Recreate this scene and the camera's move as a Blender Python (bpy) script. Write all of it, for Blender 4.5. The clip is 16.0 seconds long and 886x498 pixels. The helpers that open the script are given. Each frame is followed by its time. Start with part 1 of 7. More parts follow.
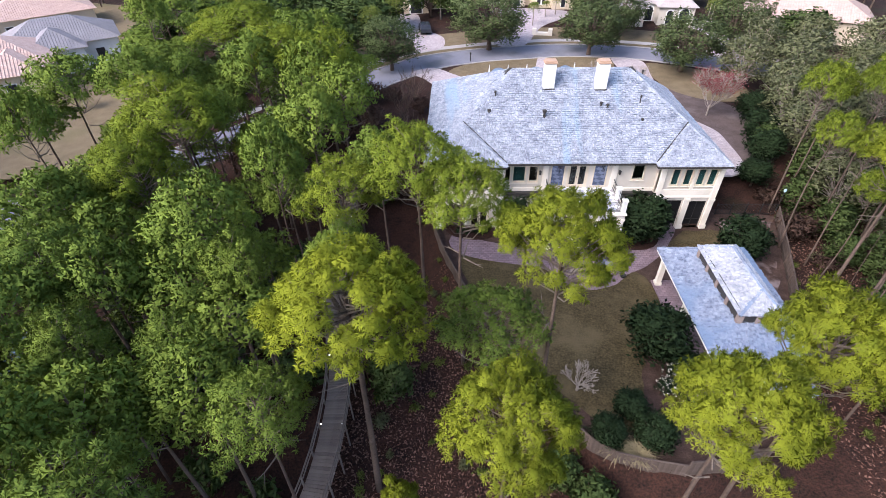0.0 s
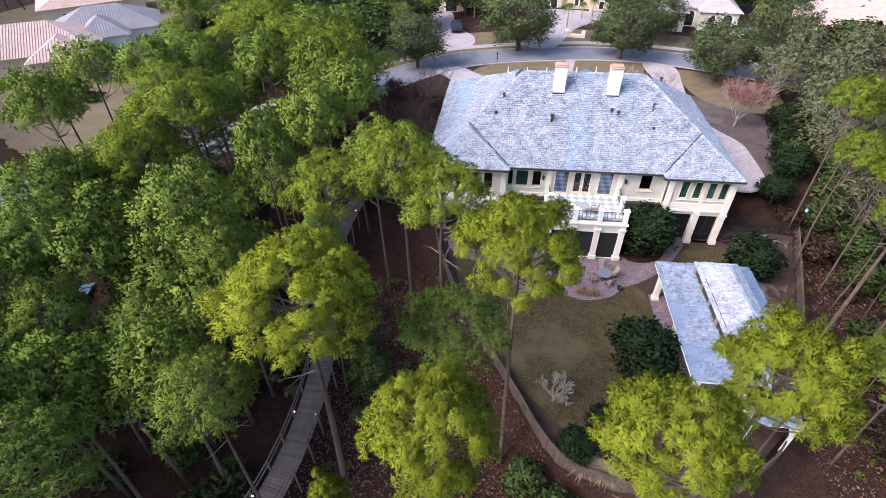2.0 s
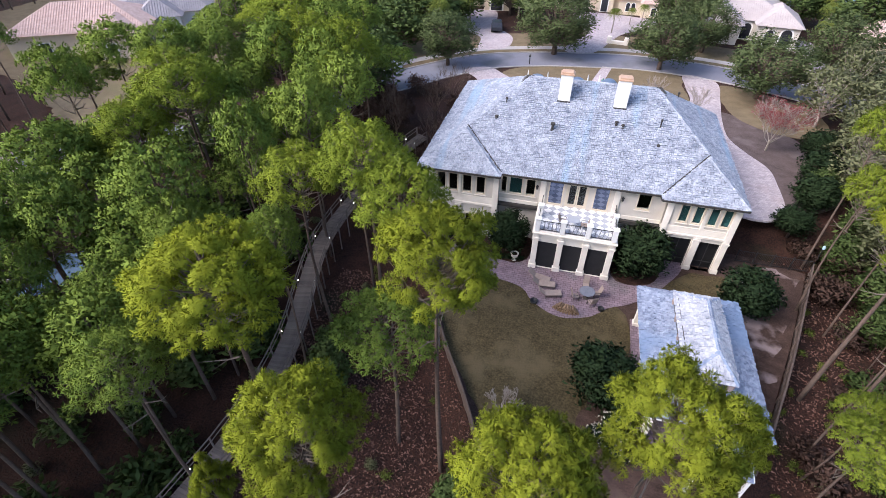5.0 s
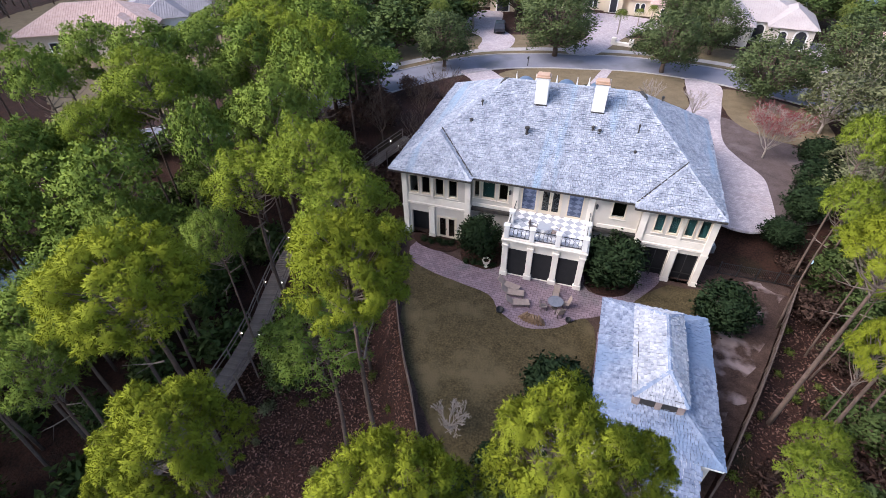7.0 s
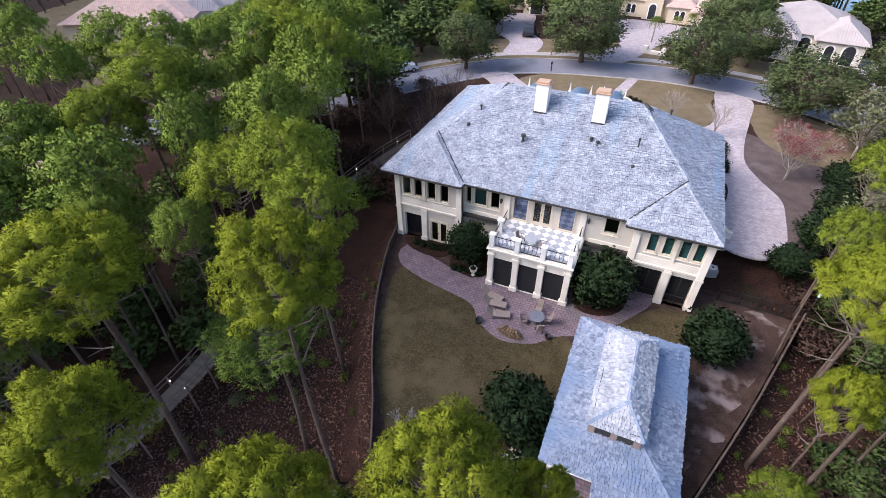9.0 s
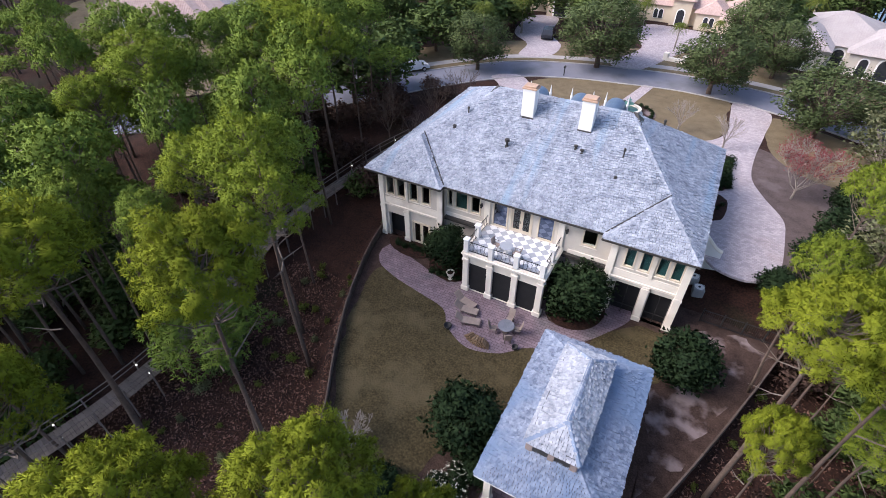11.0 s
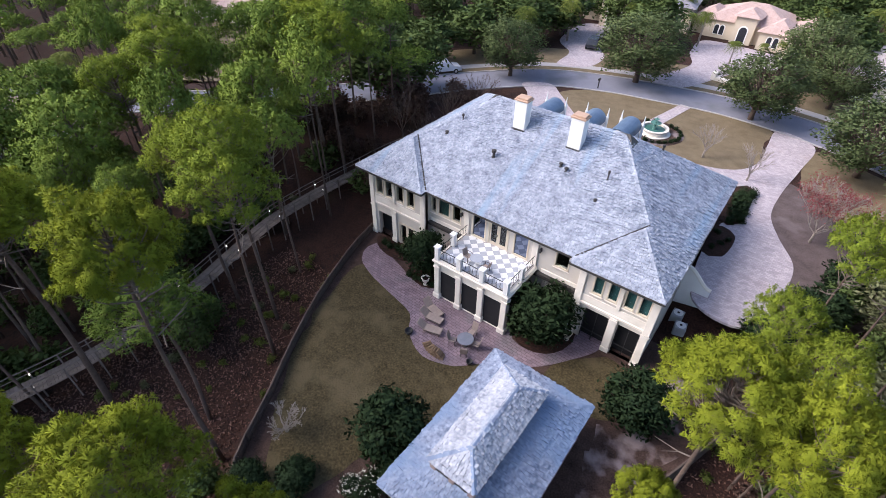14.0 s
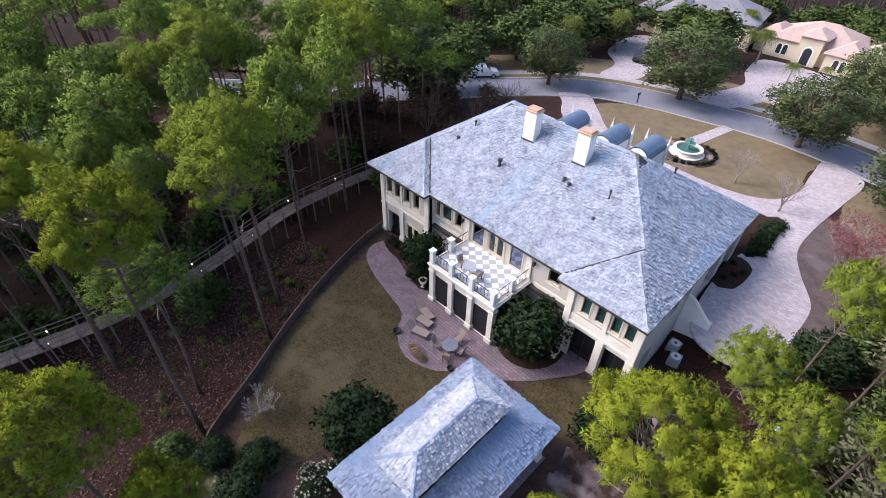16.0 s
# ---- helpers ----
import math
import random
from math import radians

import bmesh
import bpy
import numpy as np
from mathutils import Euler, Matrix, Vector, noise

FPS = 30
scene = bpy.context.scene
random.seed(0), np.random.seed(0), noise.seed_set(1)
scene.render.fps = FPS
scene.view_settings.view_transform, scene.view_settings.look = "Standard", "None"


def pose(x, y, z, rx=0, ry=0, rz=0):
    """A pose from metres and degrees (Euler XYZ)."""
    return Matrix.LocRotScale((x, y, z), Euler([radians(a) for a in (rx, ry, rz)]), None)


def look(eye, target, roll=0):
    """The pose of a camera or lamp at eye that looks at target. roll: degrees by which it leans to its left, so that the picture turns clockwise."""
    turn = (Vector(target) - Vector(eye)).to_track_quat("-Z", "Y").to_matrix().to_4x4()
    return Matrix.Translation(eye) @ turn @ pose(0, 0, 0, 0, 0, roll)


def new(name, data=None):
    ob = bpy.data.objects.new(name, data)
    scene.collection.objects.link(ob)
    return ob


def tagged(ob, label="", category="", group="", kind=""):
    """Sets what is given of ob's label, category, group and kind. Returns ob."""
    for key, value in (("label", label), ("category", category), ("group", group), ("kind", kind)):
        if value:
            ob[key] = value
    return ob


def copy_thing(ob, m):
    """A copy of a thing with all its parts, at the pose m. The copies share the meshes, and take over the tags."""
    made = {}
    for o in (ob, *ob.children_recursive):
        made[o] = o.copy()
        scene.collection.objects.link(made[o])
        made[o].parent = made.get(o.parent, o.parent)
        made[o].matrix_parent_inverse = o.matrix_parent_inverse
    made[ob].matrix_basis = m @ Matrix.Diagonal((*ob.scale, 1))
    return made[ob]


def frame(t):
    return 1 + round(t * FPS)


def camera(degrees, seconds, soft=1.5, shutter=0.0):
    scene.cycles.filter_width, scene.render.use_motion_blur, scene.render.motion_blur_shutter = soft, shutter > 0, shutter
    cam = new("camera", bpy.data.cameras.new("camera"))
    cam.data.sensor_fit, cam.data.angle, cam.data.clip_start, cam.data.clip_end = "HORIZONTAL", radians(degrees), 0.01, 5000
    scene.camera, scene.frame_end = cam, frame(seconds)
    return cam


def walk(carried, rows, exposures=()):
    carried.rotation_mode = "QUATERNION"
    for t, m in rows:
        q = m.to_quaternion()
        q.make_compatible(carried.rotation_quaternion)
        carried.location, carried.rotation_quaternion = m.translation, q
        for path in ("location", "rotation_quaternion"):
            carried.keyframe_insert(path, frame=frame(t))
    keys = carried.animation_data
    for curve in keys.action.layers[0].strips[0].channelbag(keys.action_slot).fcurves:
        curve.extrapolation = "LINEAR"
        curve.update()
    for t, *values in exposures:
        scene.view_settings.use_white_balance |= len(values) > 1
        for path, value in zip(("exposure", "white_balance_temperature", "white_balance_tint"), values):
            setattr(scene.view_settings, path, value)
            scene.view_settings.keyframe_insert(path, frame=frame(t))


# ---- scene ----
cam = camera(84.0, 16.0, soft=0.7)
PATH = [
    (0, (3.409, 0.439, 28.698), (3.35, 1.989, 27.436), -1.3),
    (0.5, (4.325, 0.401, 28.771), (4.228, 1.949, 27.508), -1.4),
    (1, (5.256, 0.615, 28.754), (5.122, 2.158, 27.49), -1.4),
    (1.5, (6.085, 0.729, 28.687), (5.916, 2.269, 27.422), -1.1),
    (2, (7.007, 0.815, 28.77), (6.798, 2.349, 27.503), -1.1),
    (2.5, (7.898, 0.884, 28.849), (7.65, 2.41, 27.581), -1.1),
    (3, (8.756, 1.101, 28.828), (8.475, 2.62, 27.558), -0.7),
    (3.5, (9.659, 1.305, 28.97), (9.339, 2.813, 27.697), -0.7),
    (4, (10.56, 1.573, 28.979), (10.206, 3.073, 27.705), -0.4),
    (6.5, (15.55, 4.036, 28.587), (15.087, 5.507, 27.313), -0.6),
    (7, (16.598, 4.559, 28.6), (16.107, 6.022, 27.327), -0.9),
    (7.5, (17.515, 5.039, 28.646), (16.991, 6.489, 27.373), -0.8),
    (8, (18.556, 5.614, 28.554), (17.987, 7.051, 27.284), -0.9),
    (8.5, (19.402, 6.159, 28.539), (18.799, 7.581, 27.268), -0.6),
    (9, (20.337, 6.795, 28.468), (19.703, 8.204, 27.198), -0.6),
    (11.5, (24.863, 9.965, 28.281), (24.095, 11.304, 27.009), -0.0),
    (12, (25.699, 10.729, 28.195), (24.906, 12.053, 26.924), 0.1),
    (12.5, (26.565, 11.317, 28.294), (25.743, 12.623, 27.022), 0.2),
    (13, (27.421, 11.949, 28.418), (26.566, 13.233, 27.144), 0.4),
    (13.5, (28.268, 12.616, 28.525), (27.377, 13.873, 27.251), 0.7),
    (14, (29.119, 13.258, 28.674), (28.187, 14.484, 27.399), 0.9),
    (14.5, (29.911, 13.884, 28.771), (28.937, 15.078, 27.496), 1.1),
    (15, (30.638, 14.552, 28.868), (29.624, 15.712, 27.592), 1.4),
    (15.5, (31.36, 15.251, 29.0), (30.31, 16.377, 27.723), 1.6),
    (16, (32.078, 15.957, 29.062), (30.998, 17.054, 27.786), 1.7),
]
EXPOSURE = 1.2
walk(cam, [(t, look(eye, target, roll)) for t, eye, target, roll in PATH], [(t, EXPOSURE + stops, 6300, 15) for t, stops in ((0, 0.12), (3, 0.08), (6.5, 0.0), (9, -0.03), (11.5, -0.13), (12.5, -0.11), (14.5, -0.05), (16, 0.0))])

# ---- world and light ----
SUN_ELEV, SUN_AZ = 42.0, 235.0      # degrees; azimuth clockwise from +y
world = bpy.data.worlds.new("sky")
scene.world = world
world.use_nodes = True
wn = world.node_tree
wn.nodes.clear()
sky = wn.nodes.new("ShaderNodeTexSky")
sky.sky_type = "NISHITA"
sky.sun_disc = False
sky.sun_elevation = radians(SUN_ELEV)
sky.sun_rotation = radians(SUN_AZ)
sky.air_density, sky.dust_density, sky.ozone_density = 1.0, 2.5, 2.0
bg = wn.nodes.new("ShaderNodeBackground")
bg.inputs["Strength"].default_value = 0.135
wo = wn.nodes.new("ShaderNodeOutputWorld")
wn.links.new(sky.outputs[0], bg.inputs[0])
wn.links.new(bg.outputs[0], wo.inputs[0])

sun_data = bpy.data.lights.new("sun", "SUN")
sun_data.energy, sun_data.angle, sun_data.color = 2.0, radians(38), (1.0, 0.94, 0.90)
sun = new("sun", sun_data)
sa, se = radians(SUN_AZ), radians(SUN_ELEV)
sun_dir = Vector((math.sin(sa) * math.cos(se), math.cos(sa) * math.cos(se), math.sin(se)))
sun.matrix_world = look(sun_dir * 200, (0, 0, 0))

# ---- materials ----
def mat(name, c1, c2, scale=2.0, fine=25.0, rough=0.8, bump=0.3, bump_dist=0.02, metal=0.0, by_object=0.0,
        by_island=0.0, spec=0.3, coords="Object", detail=6.0, third=None, third_scale=0.4, third_at=0.55, fine_mix=0.5, stretch=None):
    """Two-scale mottled surface between colours c1 and c2, with fine relief; a third colour lies in large patches."""
    m = bpy.data.materials.new(name)
    m.use_nodes = True
    nt = m.node_tree
    p = nt.nodes["Principled BSDF"]
    p.inputs["Roughness"].default_value = rough
    p.inputs["Metallic"].default_value = metal
    p.inputs["Specular IOR Level"].default_value = spec
    tc = nt.nodes.new("ShaderNodeTexCoord")

    def noise_tex(sc, det=detail):
        n = nt.nodes.new("ShaderNodeTexNoise")
        n.inputs["Scale"].default_value = sc
        n.inputs["Detail"].default_value = det
        nt.links.new(tc.outputs[coords], n.inputs["Vector"])
        return n

    big, small = noise_tex(scale), noise_tex(fine)
    mix = nt.nodes.new("ShaderNodeMix")
    mix.data_type = "FLOAT"
    mix.inputs[0].default_value = fine_mix
    nt.links.new(big.outputs["Fac"], mix.inputs[2])
    nt.links.new(small.outputs["Fac"], mix.inputs[3])
    fac = mix.outputs[0]
    spread = nt.nodes.new("ShaderNodeMapRange")
    spread.inputs[1].default_value, spread.inputs[2].default_value = 0.32, 0.68
    nt.links.new(fac, spread.inputs[0])
    fac = spread.outputs[0]
    for amount, node, socket in ((by_object, "ShaderNodeObjectInfo", "Random"), (by_island, "ShaderNodeNewGeometry", "Random Per Island")):
        if amount:
            src = nt.nodes.new(node)
            a = nt.nodes.new("ShaderNodeMix")
            a.data_type = "FLOAT"
            a.inputs[0].default_value = amount
            nt.links.new(fac, a.inputs[2])
            nt.links.new(src.outputs[socket], a.inputs[3])
            fac = a.outputs[0]
    col = nt.nodes.new("ShaderNodeMix")
    col.data_type = "RGBA"
    col.inputs[6].default_value, col.inputs[7].default_value = (*c1, 1), (*c2, 1)
    nt.links.new(fac, col.inputs[0])
    out = col.outputs[2]
    if third:
        pn = noise_tex(third_scale, 4.0)
        if stretch:
            mp = nt.nodes.new("ShaderNodeMapping")
            mp.inputs["Scale"].default_value = stretch
            nt.links.new(tc.outputs[coords], mp.inputs["Vector"])
            nt.links.new(mp.outputs[0], pn.inputs["Vector"])
        ramp = nt.nodes.new("ShaderNodeMapRange")
        ramp.inputs[1].default_value, ramp.inputs[2].default_value = third_at, third_at + 0.14
        nt.links.new(pn.outputs["Fac"], ramp.inputs[0])
        c3 = nt.nodes.new("ShaderNodeMix")
        c3.data_type = "RGBA"
        nt.links.new(ramp.outputs[0], c3.inputs[0])
        nt.links.new(out, c3.inputs[6])
        c3.inputs[7].default_value = (*third, 1)
        out = c3.outputs[2]
    nt.links.new(out, p.inputs["Base Color"])
    if bump:
        b = nt.nodes.new("ShaderNodeBump")
        b.inputs["Strength"].default_value, b.inputs["Distance"].default_value = bump, bump_dist
        nt.links.new(small.outputs["Fac"], b.inputs["Height"])
        nt.links.new(b.outputs[0], p.inputs["Normal"])
    return m


def brick_mat(name, c1, c2, mortar, w, h, gap=0.012, rough=0.85, third=None):
    """Small pavers laid in running bond, with worn patches."""
    m = mat(name, c1, c2, scale=0.7, fine=14.0, rough=rough, bump=0.25, bump_dist=0.01, third=third, third_scale=0.35)
    nt = m.node_tree
    p = nt.nodes["Principled BSDF"]
    base = p.inputs["Base Color"].links[0].from_socket
    tc = next(n for n in nt.nodes if n.type == "TEX_COORD")
    br = nt.nodes.new("ShaderNodeTexBrick")
    br.inputs["Scale"].default_value = 1.0
    br.inputs["Brick Width"].default_value, br.inputs["Row Height"].default_value = w, h
    br.inputs["Mortar Size"].default_value = gap
    br.inputs["Color1"].default_value, br.inputs["Color2"].default_value = (0.8, 0.78, 0.78, 1), (1.15, 1.1, 1.08, 1)
    br.inputs["Mortar"].default_value = (*mortar, 1)
    nt.links.new(tc.outputs["Object"], br.inputs["Vector"])
    mul = nt.nodes.new("ShaderNodeMix")
    mul.data_type, mul.blend_type = "RGBA", "MULTIPLY"
    mul.inputs[0].default_value = 1.0
    nt.links.new(base, mul.inputs[6])
    nt.links.new(br.outputs["Color"], mul.inputs[7])
    nt.links.new(mul.outputs[2], p.inputs["Base Color"])
    return m


def leaf_mat(name, c1, c2, see_through=0.35, by_object=0.35):
    """Leaves or needles: each differs a little, each plant differs too, and some light passes through."""
    m = mat(name, c1, c2, scale=0.5, fine=3.2, rough=0.7, bump=0, by_object=by_object, by_island=0.3, spec=0.08)
    nt = m.node_tree
    p = nt.nodes["Principled BSDF"]
    base = p.inputs["Base Color"].links[0].from_socket
    t = nt.nodes.new("ShaderNodeBsdfTranslucent")
    nt.links.new(base, t.inputs["Color"])
    ms = nt.nodes.new("ShaderNodeMixShader")
    ms.inputs[0].default_value = see_through
    nt.links.new(p.outputs[0], ms.inputs[1])
    nt.links.new(t.outputs[0], ms.inputs[2])
    nt.links.new(ms.outputs[0], nt.nodes["Material Output"].inputs["Surface"])
    return m


def glass_mat(name, tint, rough=0.03):
    m = bpy.data.materials.new(name)
    m.use_nodes = True
    p = m.node_tree.nodes["Principled BSDF"]
    p.inputs["Base Color"].default_value = (*tint, 1)
    p.inputs["Roughness"].default_value = rough
    p.inputs["Transmission Weight"].default_value = 1.0
    p.inputs["IOR"].default_value = 1.45
    return m


def glow_mat(name, colour, strength):
    m = bpy.data.materials.new(name)
    m.use_nodes = True
    p = m.node_tree.nodes["Principled BSDF"]
    p.inputs["Emission Color"].default_value = (*colour, 1)
    p.inputs["Emission Strength"].default_value = strength
    return m


M_STUCCO = mat("cream_stucco", (0.52, 0.475, 0.415), (0.61, 0.565, 0.505), scale=0.8, fine=60, rough=0.9, bump=0.15, third=(0.56, 0.50, 0.42), third_scale=0.25)
M_STONE = mat("cast_stone", (0.70, 0.64, 0.55), (0.80, 0.75, 0.67), scale=1.2, fine=40, rough=0.85, bump=0.15, third=(0.62, 0.57, 0.49), third_scale=0.5)
M_TRIM = mat("painted_trim", (0.58, 0.50, 0.38), (0.67, 0.59, 0.47), scale=2, fine=30, rough=0.6, bump=0.05)
M_WHITE = mat("white_paint", (0.74, 0.73, 0.70), (0.82, 0.81, 0.79), scale=1, fine=30, rough=0.6, bump=0.08)
M_SHAKE = mat("weathered_shake", (0.115, 0.14, 0.185), (0.52, 0.55, 0.62), scale=1.2, fine=5.5, rough=0.8, bump=0.9, bump_dist=0.06, by_island=0.3, third=(0.27, 0.38, 0.50), third_scale=0.5, third_at=0.57, stretch=(1.0, 0.12, 0.12))
# Same shake in two tones: blue shade painted into one, sunlight into the other.
M_SHAKE_PAV = mat("weathered_shake_blue", (0.090, 0.120, 0.185), (0.42, 0.47, 0.58), scale=1.2, fine=6, rough=0.75, bump=0.8, bump_dist=0.05, by_island=0.4, third=(0.20, 0.27, 0.39), third_scale=0.22, third_at=0.46)
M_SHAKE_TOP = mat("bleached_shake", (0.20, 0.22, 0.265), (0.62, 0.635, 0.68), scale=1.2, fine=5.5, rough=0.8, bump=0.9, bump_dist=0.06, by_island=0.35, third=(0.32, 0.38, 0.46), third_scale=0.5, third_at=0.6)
M_DECK = mat("roof_underlay", (0.10, 0.10, 0.11), (0.16, 0.16, 0.17), rough=0.9)
M_GUTTER = mat("dark_gutter", (0.035, 0.033, 0.032), (0.06, 0.055, 0.05), rough=0.5, bump=0.05)
M_COPPER = mat("brown_metal", (0.42, 0.27, 0.18), (0.52, 0.36, 0.26), rough=0.55, bump=0.05)
M_BLUEMETAL = mat("blue_grey_metal", (0.10, 0.15, 0.22), (0.16, 0.22, 0.30), scale=1.5, fine=20, rough=0.4, bump=0.05, metal=0.3)
M_IRON = mat("black_iron", (0.015, 0.015, 0.016), (0.035, 0.035, 0.036), rough=0.5, bump=0.1)
# Near-black: the shade of unlit rooms is put into the colour.
M_ROOM_SHADE = mat("dim_interior", (0.035, 0.032, 0.03), (0.06, 0.055, 0.05), rough=0.9)
# Black for the porch screens, and for sheets that paint porch shade.
M_SCREEN_AND_SHADE = mat("dark_screen", (0.012, 0.012, 0.014), (0.02, 0.02, 0.022), rough=0.7, bump=0)
M_GLASS = glass_mat("window_glass", (0.75, 0.85, 0.86))
# Teal of the panes' reflections, put into the colour of a sheet.
M_PANE_TEAL = mat("teal_blind", (0.020, 0.070, 0.072), (0.030, 0.095, 0.096), scale=1, fine=20, rough=0.6, bump=0.05)
M_LITTER = mat("leaf_litter", (0.004, 0.002, 0.0015), (0.062, 0.026, 0.017), scale=0.9, fine=7, detail=12, fine_mix=0.65, rough=0.95, bump=0.9, bump_dist=0.08, third=(0.020, 0.022, 0.009), third_scale=0.13, third_at=0.60)
M_LAWN = mat("dormant_lawn", (0.025, 0.020, 0.007), (0.108, 0.081, 0.037), scale=1.6, fine=7, rough=0.95, bump=1.0, bump_dist=0.08, third=(0.106, 0.083, 0.042), third_scale=0.30, third_at=0.50, detail=12, fine_mix=0.7)
M_LAWNF = mat("front_lawn", (0.118, 0.088, 0.050), (0.20, 0.155, 0.095), scale=0.9, fine=11, rough=0.95, bump=0.7, bump_dist=0.05, third=(0.13, 0.112, 0.055), third_scale=0.12, third_at=0.58, detail=9)
M_MULCH = mat("dark_mulch", (0.020, 0.011, 0.008), (0.098, 0.060, 0.047), scale=1.4, fine=10, rough=0.95, bump=0.8, bump_dist=0.06, third=(0.105, 0.072, 0.060), third_scale=0.3, third_at=0.6, detail=12)
M_SAND = mat("bare_sandy_soil", (0.020, 0.011, 0.008), (0.098, 0.060, 0.047), scale=1.4, fine=10, rough=0.95, bump=0.8, bump_dist=0.05, third=(0.25, 0.195, 0.19), third_scale=0.5, third_at=0.49, detail=12)
M_PATIO = brick_mat("purple_grey_pavers", (0.180, 0.132, 0.152), (0.295, 0.230, 0.262), (0.55, 0.5, 0.5), 0.4, 0.25, 0.02, third=(0.17, 0.15, 0.165))
M_DRIVE = brick_mat("pale_driveway_pavers", (0.37, 0.33, 0.35), (0.49, 0.445, 0.465), (0.7, 0.68, 0.68), 0.3, 0.2, 0.012, third=(0.40, 0.35, 0.36))
M_ROAD = mat("road_asphalt", (0.165, 0.167, 0.205), (0.225, 0.227, 0.27), scale=0.4, fine=30, rough=0.9, bump=0.3, bump_dist=0.01, third=(0.13, 0.135, 0.15), third_scale=0.15)
M_KERB = mat("pale_concrete", (0.32, 0.30, 0.295), (0.42, 0.40, 0.39), scale=0.8, fine=25, rough=0.9, bump=0.2)
M_WOOD = mat("weathered_grey_wood", (0.105, 0.082, 0.068), (0.24, 0.195, 0.168), scale=1.5, fine=18, rough=0.85, bump=0.4, by_object=0.4)
M_FENCE = mat("fence_wood", (0.055, 0.040, 0.033), (0.15, 0.112, 0.092), scale=2, fine=20, rough=0.9, bump=0.4, by_object=0.4)
M_BARK = mat("pine_bark", (0.055, 0.038, 0.030), (0.16, 0.115, 0.09), scale=1.5, fine=9, rough=0.95, bump=0.9, bump_dist=0.05, by_object=0.2)
M_PALEBARK = mat("pale_bark", (0.24, 0.20, 0.17), (0.38, 0.33, 0.29), scale=2, fine=12, rough=0.9, bump=0.5)
M_NEEDLE_Y = leaf_mat("yellow_green_needles", (0.098, 0.130, 0.012), (0.325, 0.365, 0.030), 0.12)
M_NEEDLE_M = leaf_mat("fresh_green_needles", (0.070, 0.115, 0.014), (0.290, 0.350, 0.038), 0.12)
M_NEEDLE_G = leaf_mat("green_needles", (0.050, 0.100, 0.020), (0.250, 0.325, 0.054), 0.12)
M_LIMB = mat("grey_brown_limbs", (0.09, 0.07, 0.058), (0.22, 0.18, 0.15), scale=2, fine=12, rough=0.95, bump=0.5)
M_STREETOAK = leaf_mat("street_oak_leaves", (0.045, 0.070, 0.026), (0.165, 0.205, 0.085), 0.2)
M_OAKLEAF = leaf_mat("oak_leaves", (0.040, 0.070, 0.020), (0.125, 0.170, 0.055), 0.2)
M_DARKLEAF = leaf_mat("glossy_dark_leaves", (0.012, 0.025, 0.012), (0.035, 0.058, 0.022), 0.15)
M_GREYLEAF = leaf_mat("grey_green_leaves", (0.09, 0.105, 0.050), (0.24, 0.25, 0.13), 0.25)
M_PALMLEAF = leaf_mat("palm_fronds", (0.07, 0.11, 0.02), (0.20, 0.22, 0.05), 0.25)
M_BROWNLEAF = leaf_mat("brown_winter_leaves", (0.045, 0.026, 0.020), (0.12, 0.075, 0.058), 0.15)
M_COATED = mat("coated_window_glass", (0.16, 0.19, 0.27), (0.17, 0.20, 0.28), rough=0.02, bump=0, metal=1.0)
M_DRYLEAF = leaf_mat("straw_leaves", (0.28, 0.23, 0.13), (0.48, 0.42, 0.27), 0.3)
M_RUSTLEAF = leaf_mat("rusty_fallen_leaves", (0.07, 0.030, 0.018), (0.30, 0.185, 0.145), 0.1)
M_REDTWIG = leaf_mat("red_buds", (0.17, 0.035, 0.04), (0.30, 0.09, 0.095), 0.2)
M_TILE_W = mat("white_balcony_tile", (0.70, 0.70, 0.71), (0.80, 0.80, 0.81), scale=3, fine=30, rough=0.45, bump=0.03, by_object=0.3)
M_TILE_G = mat("grey_balcony_tile", (0.32, 0.34, 0.38), (0.42, 0.44, 0.48), scale=3, fine=30, rough=0.45, bump=0.03, by_object=0.3)
M_CLAY = mat("terracotta_roof", (0.42, 0.29, 0.25), (0.60, 0.45, 0.40), scale=1.5, fine=6, rough=0.85, bump=0.5, bump_dist=0.05)
M_PALEROOF = mat("pale_tile_roof", (0.36, 0.31, 0.30), (0.48, 0.43, 0.42), scale=0.5, fine=5, rough=0.85, bump=0.5, bump_dist=0.05)
M_GREYROOF = mat("grey_tile_roof", (0.20, 0.19, 0.21), (0.32, 0.30, 0.32), scale=0.5, fine=5, rough=0.85, bump=0.5, bump_dist=0.05)
M_WATER = mat("pond_water", (0.10, 0.16, 0.22), (0.13, 0.20, 0.27), rough=0.08, bump=0.05, spec=0.6)
M_BED = mat("pinkish_brown_mulch", (0.060, 0.043, 0.040), (0.135, 0.102, 0.096), scale=0.9, fine=10, rough=0.95, bump=0.7, bump_dist=0.05, third=(0.17, 0.135, 0.13), third_scale=0.3, third_at=0.58)

# ---- mesh tools ----
def mesh_of(name, verts, faces, material, smooth=False):
    me = bpy.data.meshes.new(name)
    me.from_pydata([tuple(v) for v in verts], [], [tuple(f) for f in faces])
    me.materials.append(material)
    if smooth:
        me.polygons.foreach_set("use_smooth", [True] * len(me.polygons))
    me.update()
    return me


